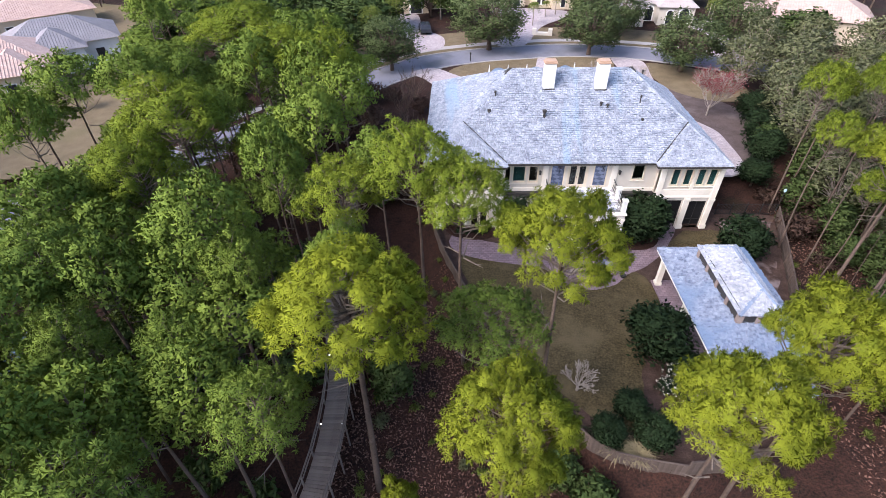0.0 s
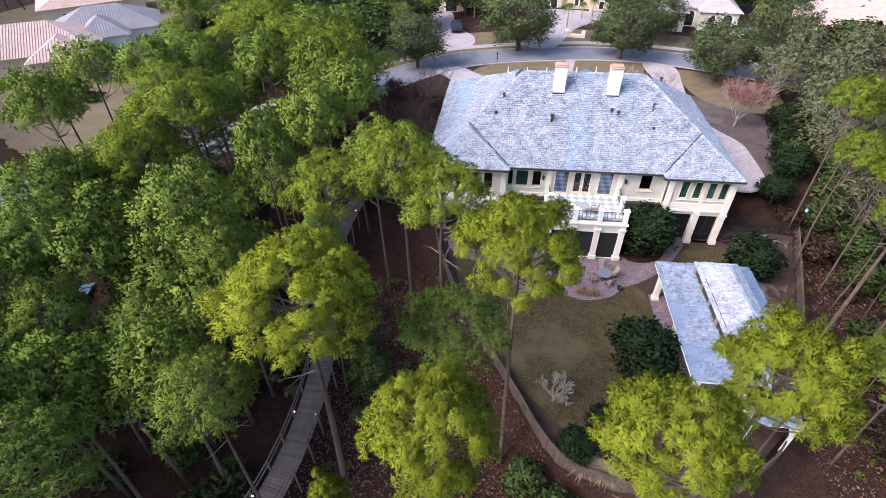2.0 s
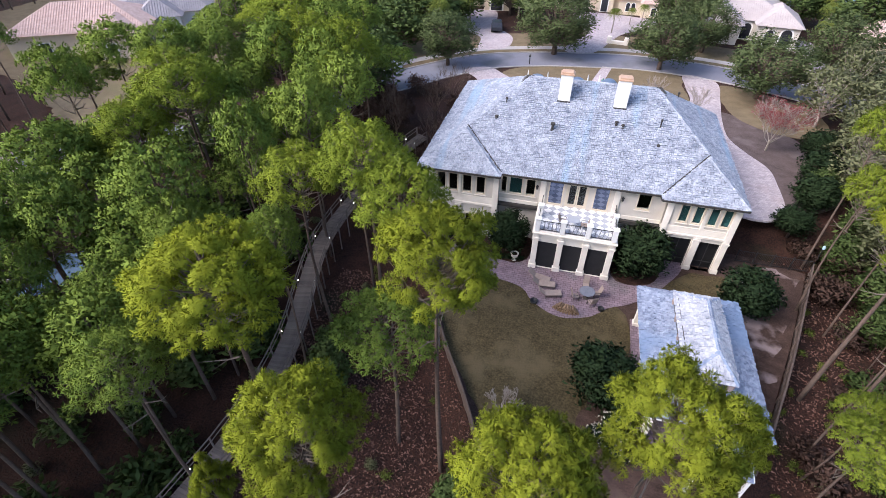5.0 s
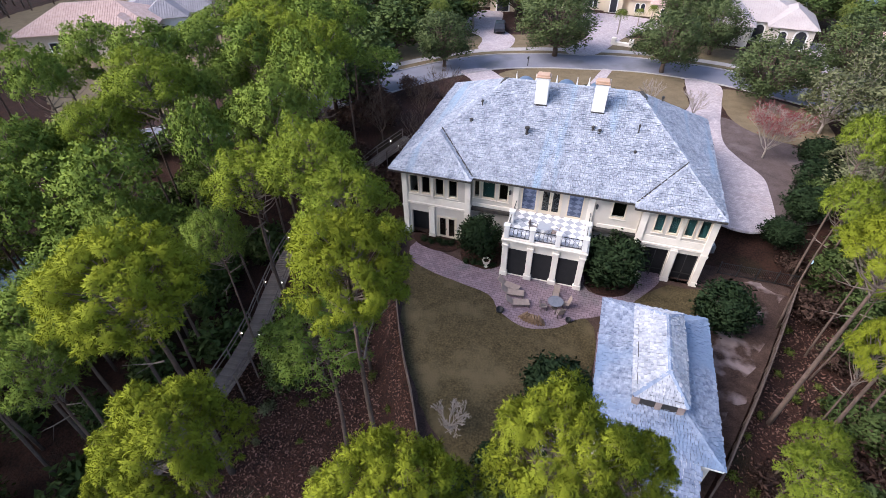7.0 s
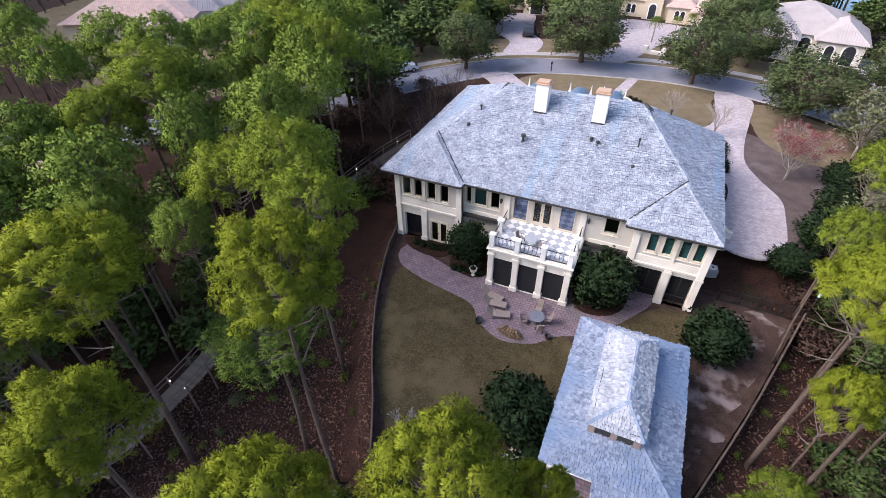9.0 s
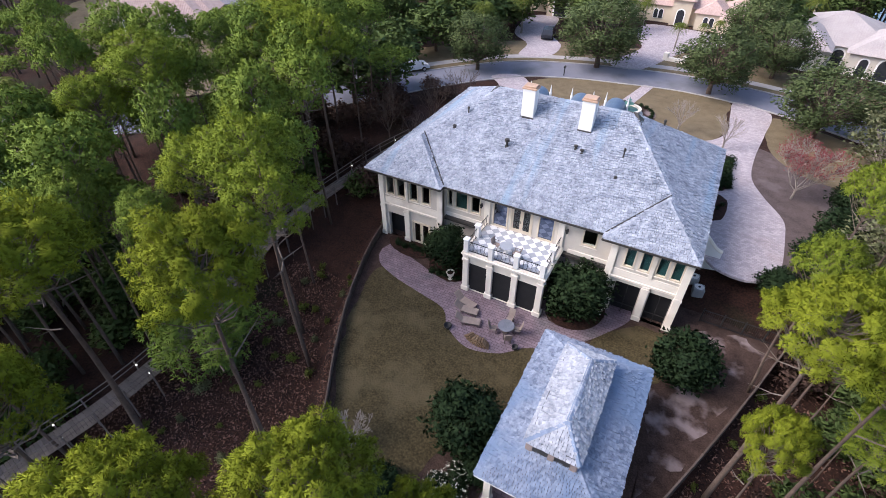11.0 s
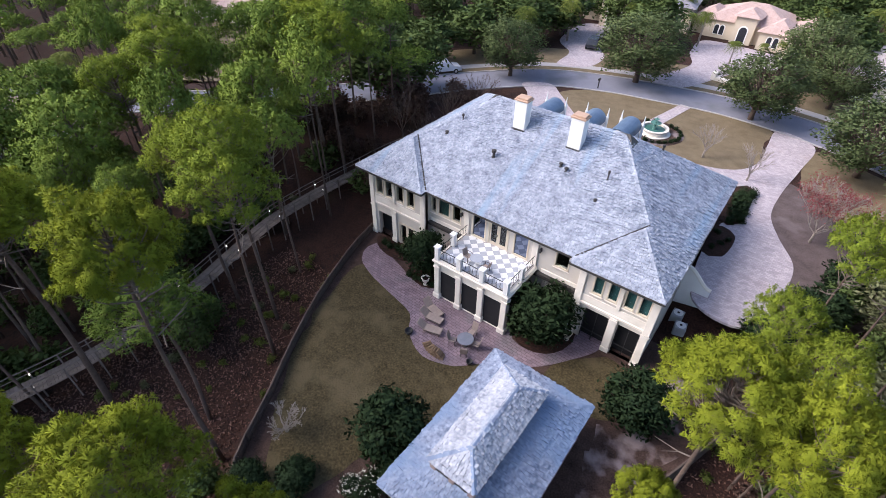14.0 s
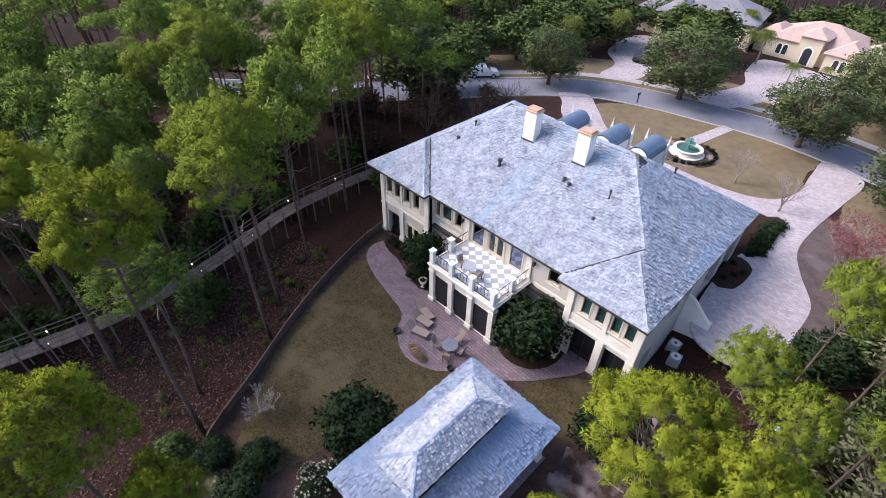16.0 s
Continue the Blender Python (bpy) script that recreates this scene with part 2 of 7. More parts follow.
def fast_mesh(name, verts, tris, material, normals=None):
    """A mesh from arrays of vertices and triangles; normals round off the shading of foliage."""
    verts, tris = np.asarray(verts, np.float32), np.asarray(tris, np.int32)
    if normals is not None:
        face = np.cross(verts[tris[:, 1]] - verts[tris[:, 0]], verts[tris[:, 2]] - verts[tris[:, 0]])
        turned = (face * normals[tris].sum(axis=1)).sum(axis=1) < 0
        tris[turned] = tris[turned][:, ::-1]
    me = bpy.data.meshes.new(name)
    me.vertices.add(len(verts))
    me.vertices.foreach_set("co", verts.ravel())
    me.loops.add(tris.size)
    me.loops.foreach_set("vertex_index", tris.ravel())
    me.polygons.add(len(tris))
    me.polygons.foreach_set("loop_start", np.arange(0, tris.size, 3, dtype=np.int32))
    me.polygons.foreach_set("loop_total", np.full(len(tris), 3, np.int32))
    me.materials.append(material)
    me.update(calc_edges=True)
    if normals is not None:
        me.polygons.foreach_set("use_smooth", np.ones(len(tris), bool))
        me.normals_split_custom_set_from_vertices(normals.tolist())
    return me


def thing(name, label, category, at=(0, 0, 0), rz=0.0, group="", kind=""):
    e = new(name)
    e.empty_display_size = 0.2
    e.matrix_basis = pose(*at, 0, 0, rz)
    return tagged(e, label, category, group, kind)


def put(name, me, parent=None, label=""):
    ob = new(name, me)
    if parent is not None:
        ob.parent = parent
    return tagged(ob, label) if label else ob


class Build:
    """Collects boxes, tubes and sheets into one mesh."""

    def __init__(self):
        self.v, self.f = [], []

    def add(self, verts, faces, m=None):
        n = len(self.v)
        self.v += [tuple(m @ Vector(p)) if m else tuple(p) for p in verts]
        self.f += [tuple(n + i for i in f) for f in faces]
        return self

    def box(self, x0, y0, z0, x1, y1, z1, m=None, bevel=0.0):
        b = min(bevel, (x1 - x0) / 3, (y1 - y0) / 3, (z1 - z0) / 3)
        if b <= 0:
            vs = [(x, y, z) for z in (z0, z1) for x, y in ((x0, y0), (x1, y0), (x1, y1), (x0, y1))]
            return self.add(vs, [(3, 2, 1, 0), (4, 5, 6, 7), (0, 1, 5, 4), (1, 2, 6, 5), (2, 3, 7, 6), (3, 0, 4, 7)], m)
        rings = []
        for z, i in ((z0, b), (z0 + b, 0), (z1 - b, 0), (z1, b)):
            j = b if i == 0 else b
            xs0, xs1, ys0, ys1 = x0 + i, x1 - i, y0 + i, y1 - i
            rings.append([(xs0 + j, ys0, z), (xs1 - j, ys0, z), (xs1, ys0 + j, z), (xs1, ys1 - j, z), (xs1 - j, ys1, z), (xs0 + j, ys1, z), (xs0, ys1 - j, z), (xs0, ys0 + j, z)])
        vs = [p for r in rings for p in r]
        fs = [tuple(range(7, -1, -1)), tuple(range(24, 32))]
        for r in range(3):
            fs += [(8 * r + i, 8 * r + (i + 1) % 8, 8 * r + 8 + (i + 1) % 8, 8 * r + 8 + i) for i in range(8)]
        return self.add(vs, fs, m)

    def lathe(self, profile, n=12, m=None):
        """Turned shape from (radius, height) pairs."""
        vs = [(r * math.cos(2 * math.pi * i / n), r * math.sin(2 * math.pi * i / n), z) for r, z in profile for i in range(n)]
        fs = [(k * n + i, k * n + (i + 1) % n, (k + 1) * n + (i + 1) % n, (k + 1) * n + i) for k in range(len(profile) - 1) for i in range(n)]
        fs += [tuple(range(n - 1, -1, -1)), tuple((len(profile) - 1) * n + i for i in range(n))]
        return self.add(vs, fs, m)

    def tube(self, points, radii, n=6):
        """A bent, tapered tube along points."""
        pts = [Vector(p) for p in points]
        vs, fs = [], []
        for k, p in enumerate(pts):
            d = (pts[min(k + 1, len(pts) - 1)] - pts[max(k - 1, 0)]).normalized()
            u = d.cross(Vector((0, 0, 1)) if abs(d.z) < 0.95 else Vector((1, 0, 0))).normalized()
            w = d.cross(u)
            vs += [p + radii[k] * (math.cos(2 * math.pi * i / n) * u + math.sin(2 * math.pi * i / n) * w) for i in range(n)]
        for k in range(len(pts) - 1):
            fs += [(k * n + i, k * n + (i + 1) % n, (k + 1) * n + (i + 1) % n, (k + 1) * n + i) for i in range(n)]
        fs += [tuple(range(n - 1, -1, -1)), tuple((len(pts) - 1) * n + i for i in range(n))]
        return self.add(vs, fs)

    def mesh(self, name, material, smooth=False):
        return mesh_of(name, self.v, self.f, material, smooth)


def part(name, b, material, parent, label="", smooth=False):
    return put(name, b.mesh(name, material, smooth), parent, label)


def spline(points, step=0.6, closed=False):
    """A smooth line through points, cut into short steps."""
    P = [Vector(p) for p in points]
    n, out = len(P), []
    for i in range(n if closed else n - 1):
        a, b, c, d = (P[(i - 1) % n], P[i], P[(i + 1) % n], P[(i + 2) % n]) if closed else (P[max(i - 1, 0)], P[i], P[i + 1], P[min(i + 2, n - 1)])
        k = max(2, int((c - b).length / step))
        for j in range(k):
            t = j / k
            out.append(0.5 * ((2 * b) + (c - a) * t + (2 * a - 5 * b + 4 * c - d) * t * t + (3 * b - a - 3 * c + d) * t ** 3))
    if not closed:
        out.append(P[-1])
    return out


def sheet(name, outline, z, depth, material, closed_spline=True, step=0.6, wobble=0.0):
    """A flat slab with the given outline, its top at z."""
    pts = spline([(x, y, 0) for x, y in outline], step, True) if closed_spline else [Vector((x, y, 0)) for x, y in outline]
    if wobble:
        pts = [p + wobble * Vector((noise.noise(p * 0.9), noise.noise(p * 0.9 + Vector((7, 3, 1))), 0)) for p in pts]
    n = len(pts)
    area = sum(pts[i].x * pts[(i + 1) % n].y - pts[(i + 1) % n].x * pts[i].y for i in range(n))
    if area < 0:
        pts.reverse()
    vs = [(p.x, p.y, z) for p in pts] + [(p.x, p.y, z - depth) for p in pts]
    fs = [tuple(range(n))] + [(i, n + i, n + (i + 1) % n, (i + 1) % n) for i in range(n)]
    return mesh_of(name, vs, fs, material)


def ribbon(name, line, half, z, depth, material, offset=0.0):
    """A strip of even width along a line of (x, y)."""
    pts = [Vector((p[0], p[1], 0)) for p in line]
    vs, fs = [], []
    for k, p in enumerate(pts):
        d = (pts[min(k + 1, len(pts) - 1)] - pts[max(k - 1, 0)]).normalized()
        s = Vector((-d.y, d.x, 0))
        for side, zz in ((-half, z - depth), (-half, z), (half, z), (half, z - depth)):
            q = p + s * (side + offset)
            vs.append((q.x, q.y, zz))
    for k in range(len(pts) - 1):
        a, b = 4 * k, 4 * k + 4
        fs += [(a + i + 1, a + i, b + i, b + i + 1) for i in range(3)]
    return mesh_of(name, vs, fs, material)

# ---- ground ----
FRONT = 2.6            # level of the front garden and the street
YARD = [(0.2, 46.0), (0.6, 41.0), (1.9, 36.0), (3.1, 32.5), (4.5, 29.0), (6.6, 25.0), (8.4, 22.0), (9.6, 19.8), (11.0, 17.4), (13.0, 15.8),
        (17.0, 15.0), (22.0, 16.0), (26.0, 20.0), (28.3, 24.7), (31.1, 31.5), (34.6, 40.9), (30.3, 42.2), (27.5, 43.5), (26.5, 46.0)]


def smooth01(a, b, t):
    t = max(0.0, min(1.0, (t - a) / (b - a)))
    return t * t * (3 - 2 * t)


def inside(x, y, poly):
    hit, j = False, len(poly) - 1
    for i in range(len(poly)):
        (xi, yi), (xj, yj) = poly[i], poly[j]
        if (yi > y) != (yj > y) and x < (xj - xi) * (y - yi) / (yj - yi) + xi:
            hit = not hit
        j = i
    return hit


def edge_distance(x, y, poly):
    best = 1e9
    for i in range(len(poly)):
        (ax, ay), (bx, by) = poly[i], poly[(i + 1) % len(poly)]
        dx, dy = bx - ax, by - ay
        t = max(0.0, min(1.0, ((x - ax) * dx + (y - ay) * dy) / (dx * dx + dy * dy)))
        best = min(best, math.hypot(x - ax - t * dx, y - ay - t * dy))
    return best


ROAD = [(-60, 22), (-40, 36), (-26, 49), (-17, 60), (-10, 70.0), (-2, 78.3), (6, 81.8), (13, 83.2), (21, 84.2), (30, 83.0), (37, 80.5), (47, 75), (62, 66), (90, 52)]
road_line = [(p.x, p.y) for p in spline([(x, y, 0) for x, y in ROAD], 1.5)]


def ground_z(x, y):
    k = smooth01(-18, -10, x)
    left = -2.7 + (FRONT + 2.7) * smooth01(26 + 8 * k, 54 + 4 * k, y)
    near = min((x - a) ** 2 + (y - b) ** 2 for a, b in road_line[::3]) ** 0.5 if x < 0 else 99.0
    left += (FRONT - left) * (1 - smooth01(4.5, 12, near))
    right = -1.0 + (FRONT + 1.0) * smooth01(38, 50, y)
    k = smooth01(20, 32, x)
    z = left * (1 - k) + right * k
    if y < 54:
        z += 0.25 * noise.noise(Vector((x * 0.12, y * 0.12, 3.0))) * smooth01(56, 50, y)
    if -6 < x < 42 and 8 < y < 50:
        if inside(x, y, YARD):
            z = -0.03
        else:
            z = z + (-0.5 - z) * (1 - smooth01(0.3, 2.0, edge_distance(x, y, YARD))) if y < 41 else z
    if 1.0 < x < 26.9 and 38.5 < y < 56.5:
        z = -0.03
    if 26.4 < x < 36 and 38 < y < 46 and not inside(x, y, YARD):
        z = min(z, FRONT * smooth01(41, 45.0, y))
    if y > 64 or z > FRONT:
        z = min(z, FRONT)
    return z


def axis(lo, hi, step, far):
    mid = list(np.arange(lo, hi + 0.01, step))
    out, d = [], step
    a, b, left, right = lo, hi, [], []
    while a > -far:
        d *= 1.5
        a, b = a - d, b + d
        left.append(a)
        right.append(b)
    return left[::-1] + mid + right


gx, gy = axis(-36.0, 48.0, 0.7, 2400.0), axis(-12.0, 66.0, 0.7, 2400.0)
gv = [(x, y, ground_z(x, y)) for y in gy for x in gx]
nx = len(gx)
gf = [(j * nx + i, j * nx + i + 1, (j + 1) * nx + i + 1, (j + 1) * nx + i) for j in range(len(gy) - 1) for i in range(nx - 1)]
tagged(new("ground", mesh_of("ground", gv, gf, M_LITTER, True)), "dark woodland soil under brown fallen pine needles and leaves", "ground", kind="structure")

# Rear lawn, beds and paving, all level with the lower floor.
tagged(new("yard_soil", sheet("yard_soil", [(x, y) for x, y in YARD if y < 43] , 0.0, 0.3, M_MULCH, False)), "dark mulch and bare soil along the yard's edge", "soil", kind="structure")
tagged(new("sand_strip", sheet("sand_strip", [(27.0, 25.0), (28.2, 26.6), (30.2, 31.0), (32.0, 36.0), (33.6, 40.2), (30.0, 40.6), (28.6, 38.4), (28.4, 36.6), (27.2, 32.0), (26.8, 28.0)], 0.02, 0.05, M_SAND, wobble=0.9)),
    "pale bare sand beside the pavilion", "soil", kind="structure")
tagged(new("lawn_rear", sheet("lawn_rear", [(4.0, 34.9), (7.6, 33.9), (11.2, 33.1), (12.8, 31.4), (14.8, 30.4), (17.0, 31.5), (18.6, 32.6), (19.6, 31.0), (19.3, 26.0), (17.6, 24.4),
    (16.2, 21.5), (15.2, 18.0), (13.4, 17.4), (11.9, 18.8), (9.95, 20.7), (7.8, 23.5), (5.75, 27.0), (4.3, 31.0)], 0.03, 0.05, M_LAWN, wobble=0.3)),
    "patchy olive-brown dormant lawn behind the house", "lawn", kind="structure")
tagged(new("lawn_side", sheet("lawn_side", [(22.1, 35.2), (23.5, 37.1), (25.6, 38.5), (28.5, 38.0), (27.5, 34.5), (25.5, 32.8), (23.0, 32.6)], 0.03, 0.05, M_LAWN, wobble=0.3)),
    "small brown lawn patch beside the pavilion", "lawn", kind="structure")
tagged(new("patio", sheet("patio", [(2.6, 36.8), (3.4, 35.2), (5.6, 34.2), (8.2, 33.6), (11.0, 32.9), (12.2, 31.4), (14.4, 30.3), (16.8, 31.0), (18.0, 32.2), (19.8, 33.2),
    (21.8, 35.0), (23.2, 36.9), (24.2, 38.6), (24.2, 40.0), (22.0, 40.0), (22.4, 38.0), (21.0, 35.9), (19.4, 35.5), (18.2, 36.4), (18.2, 40.0), (11.2, 40.0), (10.6, 36.2), (9.0, 35.9), (6.8, 36.6), (5.0, 37.2), (3.4, 38.2)],
    0.05, 0.06, M_PATIO)), "purple-grey paver patio and winding path behind the house", "patio", kind="structure")

# Street, kerb, front garden and drive.
tagged(new("road", ribbon("road", road_line, 3.1, FRONT + 0.03, 0.2, M_ROAD)), "curving blue-grey asphalt residential street", "road", kind="structure")
for off in (-3.2, 3.2):
    tagged(new("kerb", ribbon("kerb", road_line, 0.1, FRONT + 0.13, 0.3, M_KERB, off)), "low pale concrete kerb along the street", "kerb", kind="structure")
tagged(new("pavement", ribbon("pavement", [p for p in road_line if -22 < p[0] < 60], 0.75, FRONT + 0.05, 0.2, M_KERB, 5.6)), "narrow pale concrete pavement beyond the street", "pavement", kind="structure")
tagged(new("lawn_front", sheet("lawn_front", [(2.0, 74.6), (5.8, 78.4), (13, 80.0), (21, 81.0), (26.8, 80.4), (27.2, 75.5), (27.4, 70.6), (25.5, 66.8), (21.5, 65.0), (16.0, 65.8), (10.0, 67.5), (5.0, 70.0)],
    FRONT + 0.04, 0.1, M_LAWNF, wobble=0.2)), "brownish winter lawn in front of the house", "lawn", kind="structure")
tagged(new("lawn_drive", sheet("lawn_drive", [(32.2, 77.4), (36.0, 76.4), (42.0, 72.0), (42, 64), (37.0, 63.0), (33.0, 66.0), (31.6, 71.0)], FRONT + 0.04, 0.1, M_LAWNF, wobble=0.2)),
    "brownish winter lawn beside the drive", "lawn", kind="structure")
tagged(new("lawn_street", ribbon("lawn_street", [p for p in road_line if -14 < p[0] < 60], 5.2, FRONT + 0.02, 0.2, M_LAWNF, 8.3)), "mown verge beyond the street", "lawn", kind="structure")
tagged(new("drive", sheet("drive", [(27.8, 80.6), (31.8, 78.6), (31.4, 72.0), (30.7, 66.0), (30.6, 61.0), (31.8, 57.6), (33.4, 54.5), (33.6, 51.5), (33.2, 46.4), (31.2, 44.3), (28.2, 45.3), (27.2, 50.0), (27.2, 56.0),
    (28.2, 58.4), (28.6, 62.5), (26.8, 64.4), (21.6, 63.4), (14.0, 63.6), (6.0, 65.4), (1.0, 68.4), (-1.6, 72.0), (-3.6, 74.4), (-0.4, 76.4), (3.0, 73.4), (8.0, 68.6), (15.0, 66.8), (22.0, 66.2), (26.0, 67.6), (27.6, 71.0), (27.5, 76.0)],
    FRONT + 0.07, 0.2, M_DRIVE)), "pale pinkish paver drive curving past the house", "driveway", kind="structure")
tagged(new("garden_path", sheet("garden_path", [(14.6, 73.4), (16.2, 81.0), (17.6, 80.9), (16.2, 73.2)], FRONT + 0.08, 0.2, M_DRIVE, False)), "narrow paved path from the fountain to the street", "path", kind="structure")
tagged(new("bed_drive", sheet("bed_drive", [(30.5, 68), (33.6, 66.4), (38, 62), (40, 54), (37.5, 48.0), (32.6, 46.2), (33.2, 52.0), (32.8, 55.5), (31.2, 58.5), (30.2, 62)], FRONT + 0.03, 0.1, M_BED)),
    "brown mulch bed beside the drive", "garden bed", kind="structure")

# ---- the house ----
EAVE, RIDGE = 7.05, 12.35
XL, XR, YC, YW, YF = 0.45, 27.15, 38.98, 38.34, 57.4
PITCH = 0.612
RIDGE = EAVE + PITCH * (47.65 - YC)
RL, RR = (8.6, 47.65, RIDGE), (19.6, 47.65, RIDGE)
vL, vR = (7.73, YC, EAVE), (20.83, YC, EAVE)
vLt, vRt = (3.90, 42.65, EAVE + PITCH * 3.67), (24.13, 42.45, EAVE + PITCH * 3.47)
apL, apR = (3.90, YW + 3.67, vLt[2]), (24.13, YW + 3.47, vRt[2])
FR, FL = (XR, YF - 1.1, EAVE), (XL, YF + 1.2, EAVE)
SLOPES = [
    [vL, vR, vRt, RR, RL, vLt],
    [(XL, YW, EAVE), (7.73, YW, EAVE), apL],
    [(7.73, YW, EAVE), vL, vLt, apL],
    [(20.83, YW, EAVE), (XR, YW, EAVE), apR],
    [vR, (20.83, YW, EAVE), apR, vRt],
    [(XR, YW, EAVE), FR, RR, vRt, apR],
    [FL, (XL, YW, EAVE), apL, vLt, RL],
    [FR, FL, RL],
    [FR, RL, RR],
]


def shingles(polys, width, exposure, seed, thick=0.035):
    """Hand-split shingles laid in rows on roof slopes; the first edge of each slope is its eave."""
    rnd = random.Random(seed)
    b = Build()
    for poly in polys:
        P = [Vector(p) for p in poly]
        u = (P[1] - P[0]).normalized()
        n = Vector((0, 0, 0))
        for i in range(len(P)):
            n += P[i].cross(P[(i + 1) % len(P)])
        n.normalize()
        if n.z < 0:
            n = -n
        w = n.cross(u).normalized()
        if w.z < 0:
            w = -w
        flat = [((p - P[0]).dot(u), (p - P[0]).dot(w)) for p in P]
        lo, hi, top = min(a for a, _ in flat), max(a for a, _ in flat), max(c for _, c in flat)
        row = 0
        r = -0.06
        while r < top:
            s = lo - rnd.random() * width
            while s < hi:
                wd = width * rnd.uniform(0.55, 1.35)
                mid = (s + wd / 2, r + exposure * 0.5)
                if inside(mid[0], max(mid[1], 0.03), flat):
                    lift = thick * rnd.uniform(0.5, 2.0)
                    y0, y1 = r - rnd.uniform(0, 0.38 if r > 0 else 0.08) * exposure, r + exposure * 1.25
                    g = 0.012
                    base = P[0]
                    c = [base + u * (s + g) + w * y0, base + u * (s + wd - g) + w * y0, base + u * (s + wd - g) + w * y1, base + u * (s + g) + w * y1]
                    tilt = rnd.uniform(-0.4, 0.4) * thick
                    vs = [c[0] + n * 0.004, c[1] + n * 0.004, c[0] + n * (lift + tilt + 0.012), c[1] + n * (lift - tilt + 0.012), c[2] + n * 0.012, c[3] + n * 0.012]
                    b.add(vs, [(0, 1, 3, 2), (2, 3, 4, 5), (0, 2, 5), (1, 4, 3)])
                s += wd
            r += exposure
            row += 1
    return b


def caps(lines, size, seed):
    """Rows of overlapping cap shingles along hips and ridges."""
    rnd = random.Random(seed)
    b = Build()
    for a, c in lines:
        A, C = Vector(a), Vector(c)
        d = (C - A).normalized()
        s = d.cross(Vector((0, 0, 1))).normalized()
        up = s.cross(d)
        k = max(1, int((C - A).length / 0.3))
        for i in range(k):
            p = A + (C - A) * (i / k)
            e = p + d * 0.38
            h = 0.05 + rnd.uniform(0, 0.025)
            vs = [p - s * size + up * (h - 0.05), p + up * (h + 0.03), p + s * size + up * (h - 0.05), e - s * size + up * (h - 0.08), e + up * h, e + s * size + up * (h - 0.08),
                  p - s * size - up * 0.12, p + s * size - up * 0.12]
            b.add(vs, [(0, 1, 4, 3), (1, 2, 5, 4), (0, 6, 7, 2, 1)])
    return b


def wall_grid(x0, x1, z0, z1, y0, y1, holes):
    """A wall with openings through it, as (x0, x1, z0, z1) each, standing in the plane of x and z."""
    xs = sorted({x0, x1, *[h[0] for h in holes], *[h[1] for h in holes]})
    zs = sorted({z0, z1, *[h[2] for h in holes], *[h[3] for h in holes]})
    xs, zs = [x for x in xs if x0 <= x <= x1], [z for z in zs if z0 <= z <= z1]

    def solid(i, j):
        if not (0 <= i < len(xs) - 1 and 0 <= j < len(zs) - 1):
            return False
        cx, cz = (xs[i] + xs[i + 1]) / 2, (zs[j] + zs[j + 1]) / 2
        return not any(h[0] < cx < h[1] and h[2] < cz < h[3] for h in holes)

    b = Build()
    for i in range(len(xs) - 1):
        for j in range(len(zs) - 1):
            if solid(i, j):
                a, c, e, g = xs[i], xs[i + 1], zs[j], zs[j + 1]
                b.add([(a, y0, e), (c, y0, e), (c, y0, g), (a, y0, g)], [(0, 1, 2, 3)])
                b.add([(a, y1, e), (c, y1, e), (c, y1, g), (a, y1, g)], [(3, 2, 1, 0)])
                if not solid(i - 1, j):
                    b.add([(a, y0, e), (a, y0, g), (a, y1, g), (a, y1, e)], [(0, 1, 2, 3)])
                if not solid(i + 1, j):
                    b.add([(c, y0, e), (c, y1, e), (c, y1, g), (c, y0, g)], [(0, 1, 2, 3)])
                if not solid(i, j - 1):
                    b.add([(a, y0, e), (a, y1, e), (c, y1, e), (c, y0, e)], [(0, 1, 2, 3)])
                if not solid(i, j + 1):
                    b.add([(a, y0, g), (c, y0, g), (c, y1, g), (a, y1, g)], [(0, 1, 2, 3)])
    return b


house = thing("house", "two-storey cream stucco house with a hipped grey shingle roof", "house", (0, 0, 0))

roof_base = Build()
for poly in SLOPES:
    P = [Vector(p) for p in poly]
    n = len(P)
    roof_base.add(P + [p - Vector((0, 0, 0.16)) for p in P], [tuple(range(n)), tuple(range(2 * n - 1, n - 1, -1))] + [(i, n + i, n + (i + 1) % n, (i + 1) % n) for i in range(n)])
roof = part("roof", roof_base, M_DECK, house, "hipped roof clad in weathered grey-white shingles")
tagged(part("shingle", shingles(SLOPES, 0.22, 0.20, 5, 0.06), M_SHAKE, roof), kind="stuff")
HIPS = [(FL, RL), (FR, RR), (vLt, RL), (vRt, RR), (RL, RR), ((XL, YW, EAVE), apL), ((XR, YW, EAVE), apR), ((7.73, YW, EAVE), apL), ((20.83, YW, EAVE), apR)]
for i, h in enumerate(HIPS):
    tagged(part("hip_cap", caps([h], 0.15, 8 + i), M_SHAKE, roof), kind="stuff")
for a, c in ((vL, vLt), (vR, vRt)):
    v = Build()
    A, C = Vector(a) + Vector((0, 0, 0.07)), Vector(c) + Vector((0, 0, 0.07))
    v.tube([A, C], [0.075, 0.06], 6)
    part("valley_flashing", v, M_GUTTER, roof, "dark metal valley strip")
